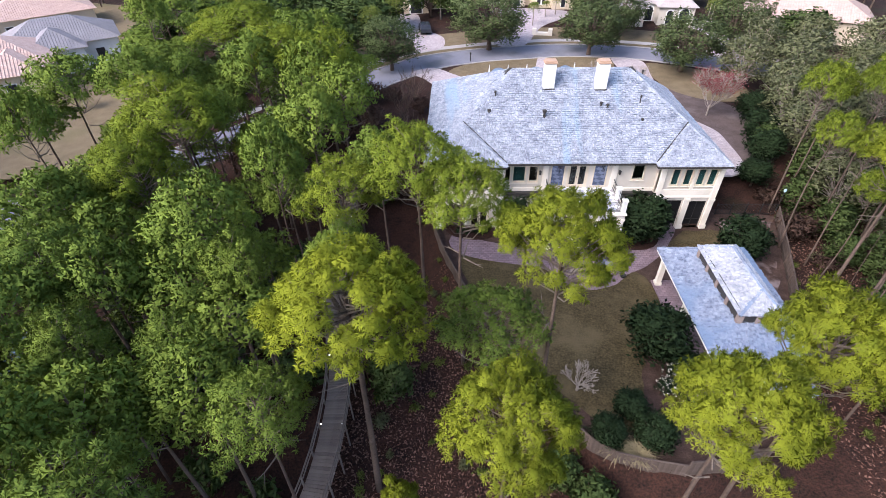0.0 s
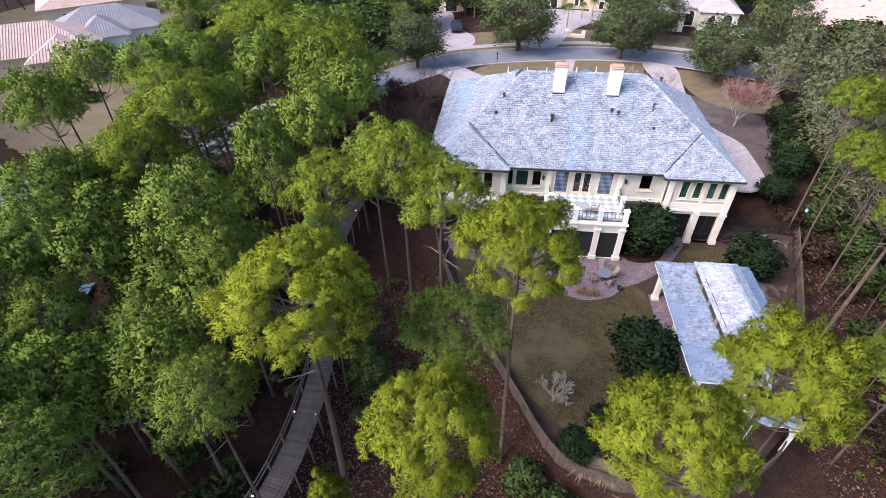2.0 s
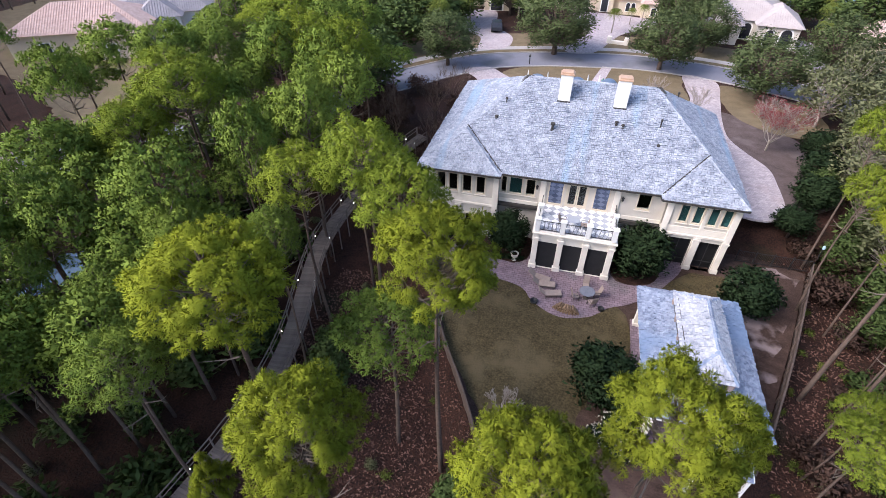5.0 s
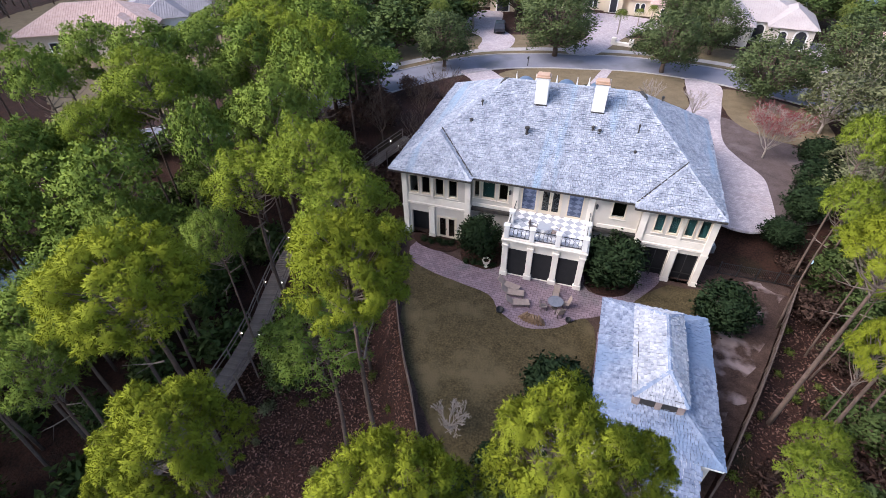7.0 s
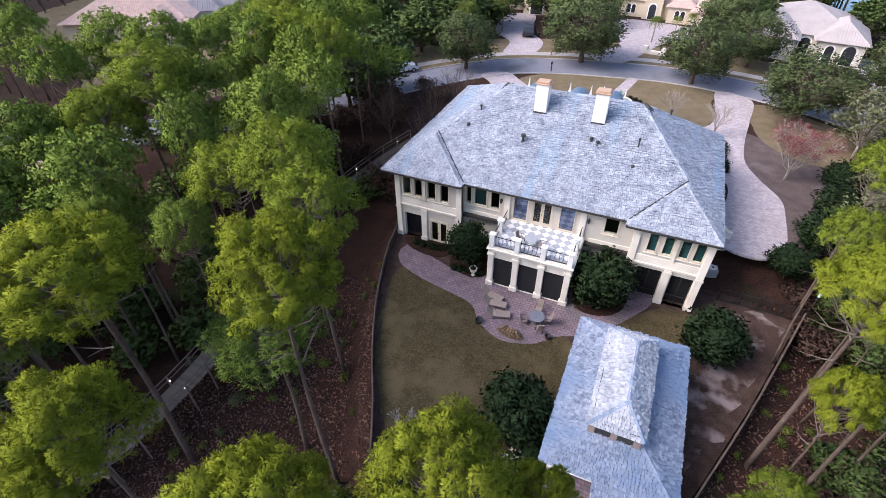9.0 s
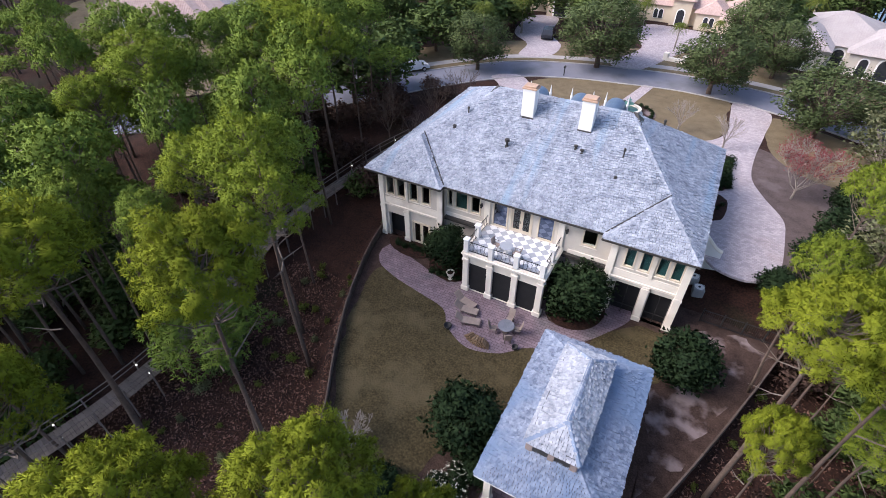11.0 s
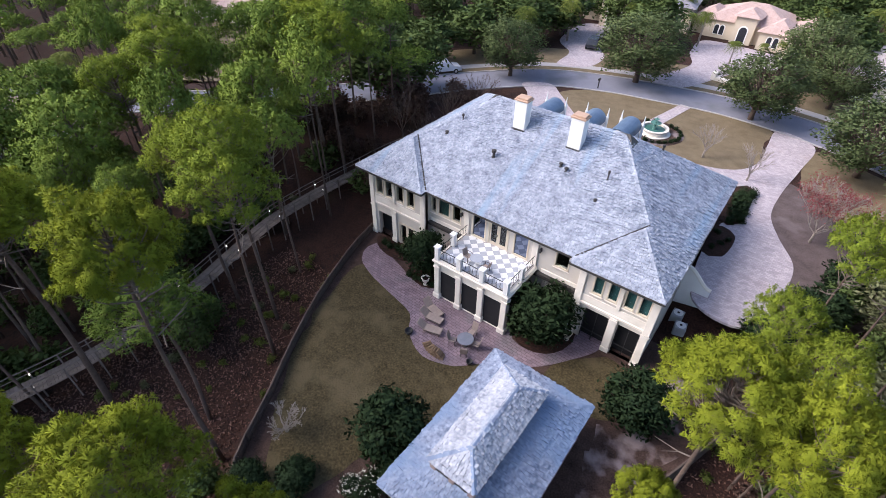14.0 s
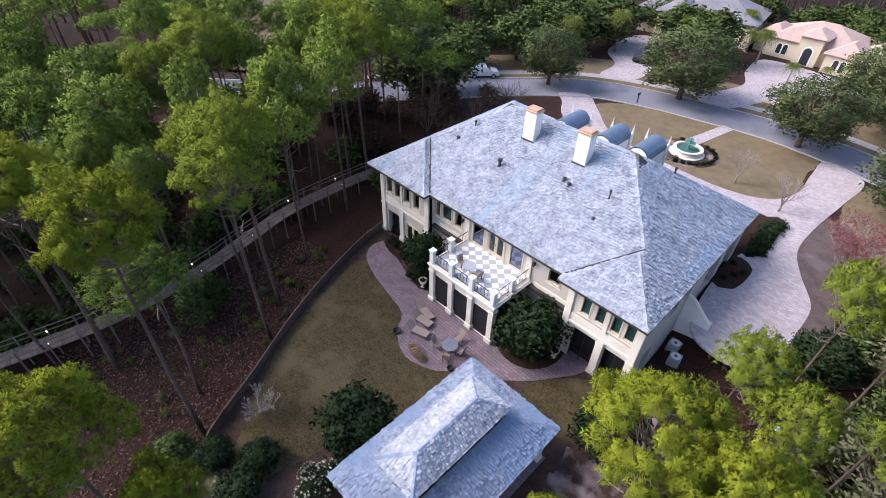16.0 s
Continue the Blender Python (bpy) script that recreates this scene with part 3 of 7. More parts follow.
# Soffit and gutters run round the eaves.
EDGE = [(XL, YW), (7.73, YW), (7.73, YC), (20.83, YC), (20.83, YW), (XR, YW), FR[:2], FL[:2]]
sof = Build()
sof.add([(x, y, EAVE - 0.17) for x, y in EDGE] + [(x, y, EAVE - 0.22) for x, y in EDGE], [(0, 1, 2, 3, 4, 5, 6, 7), (15, 14, 13, 12, 11, 10, 9, 8)])
part("soffit", sof, M_WHITE, roof, "cream soffit boards")
for i in range(8):
    (ax, ay), (bx, by) = EDGE[i], EDGE[(i + 1) % 8]
    L = math.hypot(bx - ax, by - ay)
    g = Build().box(-0.05, -0.10, -0.20, L + 0.05, 0.02, -0.02, pose(ax, ay, EAVE, 0, 0, math.degrees(math.atan2(by - ay, bx - ax))), 0.02)
    part("gutter", g, M_GUTTER, roof, "dark metal gutter")

YWALL, YMID = 39.06, 39.76           # faces of the wings and of the middle
WX0, WX1 = 1.35, 26.95
W1 = [(x, x + 0.68, 4.72, 6.40) for x in (22.55, 23.64, 24.79, 25.78)]
WL = [(x, x + 0.80, 4.60, 6.36) for x in (2.03, 3.12, 4.38, 5.60)]
WC = [(7.74, 8.22, 4.72, 6.36), (8.46, 9.58, 4.72, 6.36), (9.92, 10.72, 4.72, 6.36), (19.26, 20.30, 4.92, 6.46)]
BIG = [(11.92, 13.12, 4.22, 6.52), (15.76, 16.96, 4.22, 6.52)]
DOOR = (13.52, 15.14, 4.12, 6.42)
PORCH_R = [(22.40, 24.20, 0.0, 3.10), (24.88, 26.46, 0.0, 3.0)]
PORCH_L = [(2.05, 3.70, 0.0, 2.60), (4.62, 6.28, 0.0, 2.35)]
UNDER = [(12.2, 13.4, 0.0, 2.6), (14.0, 15.4, 0.0, 2.6), (16.0, 17.2, 0.0, 2.6)]
TH = 0.32
part("wall", wall_grid(21.45, WX1, -0.2, EAVE - 0.2, YWALL, YWALL + TH, W1 + PORCH_R), M_STUCCO, house)
part("wall", wall_grid(WX0, 7.60, -0.2, EAVE - 0.2, YWALL, YWALL + TH, WL + PORCH_L), M_STUCCO, house)
part("wall", wall_grid(7.40, 21.60, -0.2, EAVE - 0.2, YMID, YMID + TH, WC + BIG + [DOOR] + UNDER), M_STUCCO, house)
SIDE_R = [(40.6, 41.9, 0.3, 2.7), (43.0, 44.2, 4.6, 6.2), (45.0, 46.2, 4.6, 6.2), (49.0, 51.4, 2.7, 5.4), (52.4, 54.8, 2.7, 5.4)]
swap = Matrix(((0, -1, 0, 0), (1, 0, 0, 0), (0, 0, 1, 0), (0, 0, 0, 1)))
for x, holes, y1 in ((WX1, SIDE_R, YF - 1.9), (WX0 + TH, [], YF + 0.5)):
    b = wall_grid(YWALL, y1, -0.2, EAVE - 0.2, 0, TH, holes)
    b.v = [tuple(swap @ Vector(p) + Vector((x, 0, 0))) for p in b.v]
    part("wall", b, M_STUCCO, house)
for xa in (7.60, 21.45):
    part("wall", Build().box(xa - (TH if xa < 10 else 0), YWALL + (TH if xa < 10 else TH) * 0, -0.2, xa + (0 if xa < 10 else TH), YMID + 0.02, EAVE - 0.2), M_STUCCO, house)
part("wall", Build().box(WX0, YF - 2.0, 0, WX1, YF - 1.7, EAVE - 0.2), M_STUCCO, house)
# Slab and wall are added, coloured dark as shade seen through the windows.
part("floor", Build().box(WX0 + TH, YWALL + TH, 3.45, WX1 - TH, YF - 2, 3.75), M_ROOM_SHADE, house, "added upper floor slab, coloured dark as room shade")
part("inner_wall", Build().box(WX0 + TH, 44.5, -0.1, WX1 - TH, 44.7, EAVE - 0.25), M_ROOM_SHADE, house, "added inner wall behind the windows, coloured dark as room shade")


def window_at(x0, x1, z0, z1, y, blind=None, mullions=0, material=M_TRIM, rails=0, glass=None):
    """A framed pane set back in its opening."""
    w = 0.045
    b = Build()
    b.box(x0 - 0.07, y - 0.05, z0 - 0.07, x0 + w, y + 0.14, z1 + 0.07, bevel=0.01)
    b.box(x1 - w, y - 0.05, z0 - 0.07, x1 + 0.07, y + 0.14, z1 + 0.07, bevel=0.01)
    b.box(x0 + w, y - 0.05, z1 - w, x1 - w, y + 0.14, z1 + 0.07, bevel=0.01)
    b.box(x0 + w, y - 0.05, z0 - 0.07, x1 - w, y + 0.14, z0 + w, bevel=0.01)
    for i in range(mullions):
        mx = x0 + (x1 - x0) * (i + 1) / (mullions + 1)
        b.box(mx - 0.035, y + 0.01, z0 + w, mx + 0.035, y + 0.12, z1 - w)
    for i in range(rails):
        mz = z0 + (z1 - z0) * (i + 1) / (rails + 1)
        b.box(x0 + w, y + 0.02, mz - 0.02, x1 - w, y + 0.11, mz + 0.02)
    win = part("window", b, material, house, "cream framed window")
    part("sill", Build().box(x0 - 0.14, y - 0.12, z0 - 0.15, x1 + 0.14, y - 0.05, z0 - 0.071, bevel=0.01), M_STONE, win)
    pane = part("pane", Build().box(x0 + w, y + 0.055, z0 + w, x1 - w, y + 0.075, z1 - w), glass or M_GLASS, win, "reflecting window glass")
    pane.visible_shadow = False
    if blind:
        # Added sheet shows the pane's teal reflection as plain colour.
        part("blind", Build().box(x0 + 0.02, y + 0.17, z0, x1 - 0.02, y + 0.19, z1), blind, win, "teal sheet behind the glass, coloured as its reflection")
    return win


for h in W1:
    window_at(*h, YWALL, M_PANE_TEAL)
for h in WL:
    window_at(*h, YWALL)
for i, h in enumerate(WC):
    window_at(*h, YMID, M_PANE_TEAL if i == 1 else None)
for h in BIG:
    window_at(*h, YMID, glass=M_COATED)


def french_door(x0, x1, z0, z1, y):
    d = part("door", Build().box(x0 - 0.12, y - 0.05, z0, x0, y + 0.15, z1 + 0.12).box(x1, y - 0.05, z0, x1 + 0.12, y + 0.15, z1 + 0.12).box(x0, y - 0.05, z1, x1, y + 0.15, z1 + 0.12), M_TRIM, house, "pair of cream glazed french doors")
    mid = (x0 + x1) / 2
    for a, c in ((x0, mid - 0.01), (mid + 0.01, x1)):
        s = 0.13
        leaf = Build().box(a, y + 0.02, z0, a + s, y + 0.08, z1).box(c - s, y + 0.02, z0, c, y + 0.08, z1).box(a + s, y + 0.02, z1 - s, c - s, y + 0.08, z1).box(a + s, y + 0.02, z0, c - s, y + 0.08, z0 + 0.28)
        part("door_leaf", leaf, M_TRIM, d)
        p = part("pane", Build().box(a + s, y + 0.04, z0 + 0.28, c - s, y + 0.06, z1 - s), M_GLASS, d)
        p.visible_shadow = False
    part("door_handle", Build().box(mid - 0.07, y - 0.03, z0 + 0.95, mid - 0.03, y + 0.02, z0 + 1.15, bevel=0.01), M_IRON, d, "dark door handle")
    return d


french_door(*DOOR, YMID)
french_door(4.62, 6.28, 0.0, 2.35, YWALL)
# Screened porch openings under the right wing.
for x0, x1, z0, z1 in PORCH_R:
    s = Build()
    for xa, xb in ((x0, x0 + 0.06), (x1 - 0.06, x1), ((x0 + x1) / 2 - 0.03, (x0 + x1) / 2 + 0.03)):
        s.box(xa, YWALL + 0.16, z0, xb, YWALL + 0.22, z1)
    s.box(x0, YWALL + 0.16, z1 - 0.06, x1, YWALL + 0.22, z1).box(x0, YWALL + 0.16, z0 + 0.85, x1, YWALL + 0.22, z0 + 0.92)
    part("screen_frame", s, M_IRON, house, "dark screen frame of the porch")
# Near-black sheets added behind the openings stand in for the porches' inner shade.
part("porch_back", Build().box(21.8, 39.62, -0.1, 26.6, 39.7, 3.4), M_SCREEN_AND_SHADE, house)
part("porch_back", Build().box(1.7, 39.9, -0.1, 4.2, 39.98, 3.4), M_SCREEN_AND_SHADE, house)
part("porch_back", Build().box(7.9, 42.5, -0.1, 20.8, 42.6, 3.4), M_SCREEN_AND_SHADE, house)

# Stone bands, pilasters and plinths.
def band(x0, x1, y, z0, z1, out):
    part("stone_band", Build().box(x0, y - out, z0, x1, y + 0.01, z1, bevel=0.02), M_STONE, house)


for x0, x1, y in ((21.4, 27.0, YWALL), (1.3, 7.65, YWALL)):
    band(x0, x1, y, 3.42, 3.62, 0.14)
    band(x0, x1, y, 3.62, 4.30, 0.06)
    band(x0, x1, y, 6.55, 6.82, 0.10)
band(7.62, 11.1, YMID, 3.42, 4.10, 0.08)
band(18.3, 21.44, YMID, 3.42, 4.10, 0.08)
band(7.62, 21.44, YMID, 6.62, 6.82, 0.08)
for x0, x1, y, z0, z1 in ((21.45, 21.95, YWALL, 0, 6.55), (26.52, 27.02, YWALL, 0, 6.55), (24.28, 24.80, YWALL, 0, 3.42), (1.30, 1.80, YWALL, 0, 6.55), (7.12, 7.62, YWALL, 0, 6.55),
                         (3.78, 4.32, YWALL, 0, 3.42), (11.15, 11.65, YMID, 4.1, 6.62), (17.35, 17.85, YMID, 4.1, 6.62), (24.40, 24.68, YWALL, 4.3, 6.55), (4.02, 4.27, YWALL, 4.3, 6.55)):
    b = Build().box(x0, y - 0.16, z0 + 0.004, x1, y + 0.005, z1 - 0.004, bevel=0.02)
    if z0 == 0:
        b.box(x0 - 0.06, y - 0.24, 0, x1 + 0.06, y - 0.161, 0.45, bevel=0.02).box(x0 - 0.05, y - 0.22, 3.1, x1 + 0.05, y - 0.161, 3.3, bevel=0.02)
    part("pilaster", b, M_STONE, house, "pale cast-stone pilaster")

# Chimneys.
for cx, cy in ((11.85, 46.0), (16.65, 45.9)):
    base = 7.05 + 0.61 * (cy - YC)
    c = Build().box(cx - 0.52, cy - 0.42, base - 0.9, cx + 0.52, cy + 0.42, 13.45, bevel=0.02)
    ch = part("chimney", c, M_WHITE, roof, "square white rendered chimney with a tan cap")
    part("chimney_cap", Build().box(cx - 0.6, cy - 0.5, 13.45, cx + 0.6, cy + 0.5, 13.58, bevel=0.02).box(cx - 0.5, cy - 0.4, 13.58, cx + 0.5, cy + 0.4, 13.72, bevel=0.03), M_COPPER, ch, "tan metal chimney cap")
    part("flashing", Build().box(cx - 0.57, cy - 0.5, base - 0.45, cx + 0.57, cy - 0.41, base - 0.12), M_GUTTER, ch)

# Roof vents.
def roof_z(x, y):
    best = EAVE
    main = min(EAVE + 0.612 * (y - YC), EAVE + 0.66 * (x - XL), EAVE + 0.70 * (XR - x))
    return max(best, main)


for vx, vy, h, r in ((11.3, 43.1, 0.62, 0.11), (16.55, 44.1, 0.3, 0.09), (17.1, 43.9, 0.3, 0.09), (20.1, 44.3, 0.7, 0.05), (6.9, 45.0, 0.5, 0.06), (20.1, 42.7, 0.16, 0.08), (6.3, 43.6, 0.18, 0.1), (21.9, 50.2, 0.5, 0.07)):
    z = roof_z(vx, vy)
    b = Build().lathe([(r * 1.7, -0.25), (r * 1.7, 0.03), (r, 0.08), (r, h * 0.7), (r * 1.8, h * 0.72), (r * 1.8, h), (r * 0.6, h + 0.06)], 10, Matrix.Translation((vx, vy, z)))
    part("roof_vent", b, M_GUTTER, roof, "dark metal roof vent")
for s, x in ((1, RR[0] + 0.05), (-1, RL[0] - 0.05)):
    g = Build().add([(x + s * 0.9, 47.0, RIDGE - 0.62), (x + s * 0.9, 48.3, RIDGE - 0.62), (x + s * 0.25, 47.65, RIDGE + 0.12), (x - s * 0.6, 47.65, RIDGE + 0.08)], [(0, 1, 2), (0, 2, 3), (1, 3, 2), (0, 3, 1)])
    part("gablet", g, M_GUTTER, roof, "small dark louvred gablet at the ridge end")

# ---- balcony ----
BF = 4.1
BX0, BX1, BY0 = 11.25, 17.95, 35.55
part("balcony_slab", Build().box(BX0 + 0.03, BY0 + 0.03, BF - 0.45, BX1 - 0.03, YMID, BF - 0.03).box(BX0 - 0.08, BY0 - 0.08, BF - 0.28, BX1 + 0.08, YMID - 0.01, BF - 0.12, bevel=0.03), M_STONE, house, "pale cast-stone balcony slab")
tile_meshes = {}
S = 0.52
D = S / math.sqrt(2)
grout = part("balcony_floor", Build().box(BX0 + 0.2, BY0 + 0.25, BF - 0.03, BX1 - 0.2, YMID - 0.01, BF + 0.004), M_KERB, house, "balcony floor of white and grey tiles set diagonally")
for key, m in (("w", M_TILE_W), ("g", M_TILE_G)):
    h = S / 2 - 0.008
    tile_meshes[key] = Build().box(-h, -h, -0.012, h, h, 0.012, pose(0, 0, 0, 0, 0, 45)).mesh("floor_tile", m)
kx = int((BX1 - BX0 - 0.5) / D)
for i in range(kx):
    for j in range(int((YMID - BY0 - 0.4) / D)):
        if (i + j) % 2 == 0:
            x, y = BX0 + 0.3 + D * (i + 0.6), BY0 + 0.42 + D * (j + 0.55)
            if x + D < BX1 - 0.12 and y + D * 0.9 < YMID + 0.12:
                t = put("floor_tile", tile_meshes["w" if (j % 2) else "g"], grout)
                t.matrix_basis = pose(x, y, BF + 0.006)
for cx in (BX0 + 0.28, BX0 + 2.33, BX0 + 4.37, BX1 - 0.28):
    b = Build().box(cx - 0.24, BY0 + 0.04, 0.05, cx + 0.24, BY0 + 0.52, BF - 0.46, bevel=0.03)
    b.box(cx - 0.33, BY0 - 0.05, 0.05, cx + 0.33, BY0 + 0.61, 0.5, bevel=0.04).box(cx - 0.3, BY0 - 0.02, 3.2, cx + 0.3, BY0 + 0.58, 3.42, bevel=0.04)
    part("column", b, M_STONE, house, "square pale stone column")
    top = Build().box(cx - 0.19, BY0 + 0.02, BF - 0.03, cx + 0.19, BY0 + 0.40, BF + 1.12, bevel=0.02).box(cx - 0.25, BY0 - 0.04, BF + 1.12, cx + 0.25, BY0 + 0.46, BF + 1.22, bevel=0.03)
    part("balcony_post", top, M_WHITE, house, "white square balcony post")
for cx in (BX0 + 0.28, BX1 - 0.28):
    part("balcony_post", Build().box(cx - 0.19, BY0 + 2.0, BF - 0.03, cx + 0.19, BY0 + 2.38, BF + 1.12, bevel=0.02).box(cx - 0.25, BY0 + 1.94, BF + 1.12, cx + 0.25, BY0 + 2.44, BF + 1.22, bevel=0.03), M_WHITE, house, "white square balcony post")

# Dark insect screens close the porch under the balcony, between its columns.
for cx in (BX0 + 0.28, BX0 + 2.33, BX0 + 4.37):
    part("porch_screen", Build().box(cx + 0.24, BY0 + 0.30, 0.05, cx + 1.82, BY0 + 0.34, 3.3), M_SCREEN_AND_SHADE, house, "dark insect screen between porch columns")
    part("screen_header", Build().box(cx + 0.24, BY0 + 0.24, 2.9, cx + 1.82, BY0 + 0.30, 3.62, bevel=0.01), M_STONE, house)
    part("screen_sill", Build().box(cx + 0.24, BY0 + 0.25, 0.05, cx + 1.82, BY0 + 0.30, 0.16, bevel=0.01), M_STONE, house)


def railing(p0, p1):
    (xa, ya), (xb, yb) = p0, p1
    L = math.hypot(xb - xa, yb - ya)
    m = pose(xa, ya, BF, 0, 0, math.degrees(math.atan2(yb - ya, xb - xa)))
    r = part("railing", Build().box(0, -0.025, 0.92, L, 0.025, 0.97, m, 0.008), M_IRON, house, "thin dark iron balcony railing with curved bars")
    part("bottom_rail", Build().box(0, -0.02, 0.08, L, 0.02, 0.12, m), M_IRON, r)
    n = max(3, int(L / 0.16))
    for i in range(n):
        x = L * (i + 0.5) / n
        b = Build()
        bow = 0.07 if i % 2 else -0.07
        pts = [m @ Vector((x + bow * math.sin(math.pi * k / 6), 0, 0.12 + 0.8 * k / 6)) for k in range(7)]
        b.tube(pts, [0.011] * 7, 4)
        part("bar", b, M_IRON, r)


for i in range(3):
    railing((BX0 + 0.5 + 2.045 * i, BY0 + 0.2), (BX0 + 2.11 + 2.045 * i, BY0 + 0.2))
for cx in (BX0 + 0.28, BX1 - 0.28):
    railing((cx, BY0 + 0.42), (cx, BY0 + 1.98))
    railing((cx, BY0 + 2.42), (cx, YMID - 0.05))

# ---- pavilion ----
PE = 3.40
PX0, PX1, PY0, PY1 = 19.55, 26.35, 20.65, 31.65
MX0, MX1, MY0, MY1 = 21.36, 24.18, 22.46, 29.50
pav = thing("pavilion", "open garden pavilion with a two-tier grey shingle roof", "pavilion", (0, 0, 0))
rise = 0.56


def hip(x0, x1, y0, y1, z, slope, cut=None):
    """Four slopes of a hipped roof, or of its lower skirt up to cut metres in."""
    d = (x1 - x0) / 2 if cut is None else cut
    zz = z + slope * d
    a, b, c, e = (x0, y0, z), (x1, y0, z), (x1, y1, z), (x0, y1, z)
    A, B, C, E = (x0 + d, y0 + d, zz), (x1 - d, y0 + d, zz), (x1 - d, y1 - d, zz), (x0 + d, y1 - d, zz)
    return [[a, b, B, A], [b, c, C, B], [c, e, E, C], [e, a, A, E]]


skirt = hip(PX0, PX1, PY0, PY1, PE, rise, 2.2)
ME = 5.42
a, b, c, e = [(x, y, ME - 0.06) for x, y in ((MX0, MY0), (MX1, MY0), (MX1, MY1), (MX0, MY1))]
A, C = (23.02, 23.85, 6.42), (23.02, 28.05, 6.42)
upper, upper_lines = [[a, b, A], [b, c, C, A], [c, e, C], [e, a, A, C]], [(a, A), (b, A), (c, C), (e, C), (A, C)]
for name, polys, lines, seed in (("lower_roof", skirt, [(p[0], p[3]) for p in skirt], 21), ("upper_roof", upper, upper_lines, 22)):
    b = Build()
    for poly in polys:
        P = [Vector(p) for p in poly]
        n = len(P)
        b.add(P + [p - Vector((0, 0, 0.12)) for p in P], [tuple(range(n)), tuple(range(2 * n - 1, n - 1, -1))] + [(i, n + i, n + (i + 1) % n, (i + 1) % n) for i in range(n)])
    r = part(name, b, M_DECK, pav, "hipped tier of grey-blue weathered shingles")
    # Lower tier takes the blue shaded tone, upper tier the lighter sunlit one.
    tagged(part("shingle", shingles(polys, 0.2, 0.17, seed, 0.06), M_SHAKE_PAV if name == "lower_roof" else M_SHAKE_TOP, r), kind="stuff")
    for i, h in enumerate(lines):
        tagged(part("hip_cap", caps([h], 0.13, seed + i), M_SHAKE_PAV, r), kind="stuff")
cx0, cx1, cy0, cy1 = MX0 + 0.15, MX1 - 0.15, MY0 + 0.14, MY1 - 0.15
part("clerestory", Build().box(cx0, cy0, PE + 0.9, cx1, cy1, ME + 0.1), M_GUTTER, pav, "dark clerestory band between the roof tiers")
part("fascia", Build().box(PX0 - 0.02, PY0 - 0.04, PE - 0.2, PX1 + 0.02, PY0 + 0.02, PE).box(PX0 - 0.02, PY1 - 0.02, PE - 0.2, PX1 + 0.02, PY1 + 0.04, PE)
     .box(PX0 - 0.04, PY0 + 0.02, PE - 0.2, PX0 + 0.02, PY1 - 0.02, PE).box(PX1 - 0.02, PY0 + 0.02, PE - 0.2, PX1 + 0.04, PY1 - 0.02, PE), M_WHITE, pav)
for x in (PX0 + 0.6, PX1 - 0.6):
    for y in (PY0 + 0.6, (PY0 + PY1) / 2, PY1 - 0.6):
        part("post", Build().box(x - 0.2, y - 0.2, 0.0, x + 0.2, y + 0.2, PE - 0.1, bevel=0.02).box(x - 0.27, y - 0.27, 0.0, x + 0.27, y + 0.27, 0.35, bevel=0.03), M_STONE, pav, "square pale stone post")
part("floor_slab", Build().box(PX0 + 0.2, PY0 + 0.2, 0.0, PX1 - 0.2, PY1 - 0.2, 0.09), M_PATIO, pav)
ext = thing("pavilion_porch", "narrow shingled porch roof running out from the pavilion", "porch", (0, 0, 0))
EX0, EX1, EY0, EY1, EZ0, EZ1 = 22.35, 25.15, 18.35, 20.62, 2.86, 3.36
poly = [(EX0, EY0, EZ0), (EX1, EY0, EZ0), (EX1, EY1, EZ1), (EX0, EY1, EZ1)]
low = [(x, y, z - 0.14) for x, y, z in poly]
porch_roof = part("porch_roof", Build().add(poly + low, [(0, 1, 2, 3), (7, 6, 5, 4), (0, 4, 5, 1), (1, 5, 6, 2), (2, 6, 7, 3), (3, 7, 4, 0)]), M_WHITE, ext, "white-edged porch roof")
tagged(part("shingle", shingles([[Vector(q) for q in poly]], 0.26, 0.23, 31, 0.06), M_SHAKE_PAV, porch_roof), kind="stuff")
for x in (EX0 + 0.12, EX1 - 0.12):
    part("post", Build().box(x - 0.09, EY0 + 0.1, 0.0, x + 0.09, EY0 + 0.28, EZ0 - 0.1, bevel=0.015), M_WHITE, ext, "white square post")
    part("knee_brace", Build().add([(x - 0.05, EY0 + 0.28, EZ0 - 0.12), (x + 0.05, EY0 + 0.28, EZ0 - 0.12), (x - 0.05, EY0 + 0.28, 1.5), (x + 0.05, EY0 + 0.28, 1.5), (x - 0.05, EY1 - 0.3, EZ1 - 0.2), (x + 0.05, EY1 - 0.3, EZ1 - 0.2)],
         [(0, 2, 4), (1, 5, 3), (0, 1, 3, 2), (2, 3, 5, 4), (4, 5, 1, 0)]), M_WHITE, ext)
# Slim posts that divide the clerestory's openings.
M_DUSKWOOD = mat("dusky_wood", (0.26, 0.20, 0.18), (0.36, 0.29, 0.26), rough=0.8)
for k in range(5):
    y = cy0 + 0.1 + (cy1 - cy0 - 0.2) * k / 4
    for x in (cx0 - 0.03, cx1 + 0.03):
        part("mullion", Build().box(x - 0.05, y - 0.14, PE + 0.9, x + 0.05, y + 0.14, ME - 0.02), M_DUSKWOOD, pav)
for x in (cx0 + 0.12, (cx0 + cx1) / 2, cx1 - 0.12):
    part("mullion", Build().box(x - 0.16, cy0 - 0.06, PE + 0.9, x + 0.16, cy0 + 0.02, ME - 0.02), M_DUSKWOOD, pav)

# ---- trees ----
def normed(a):
    return a / (np.linalg.norm(a, axis=-1, keepdims=True) + 1e-9)


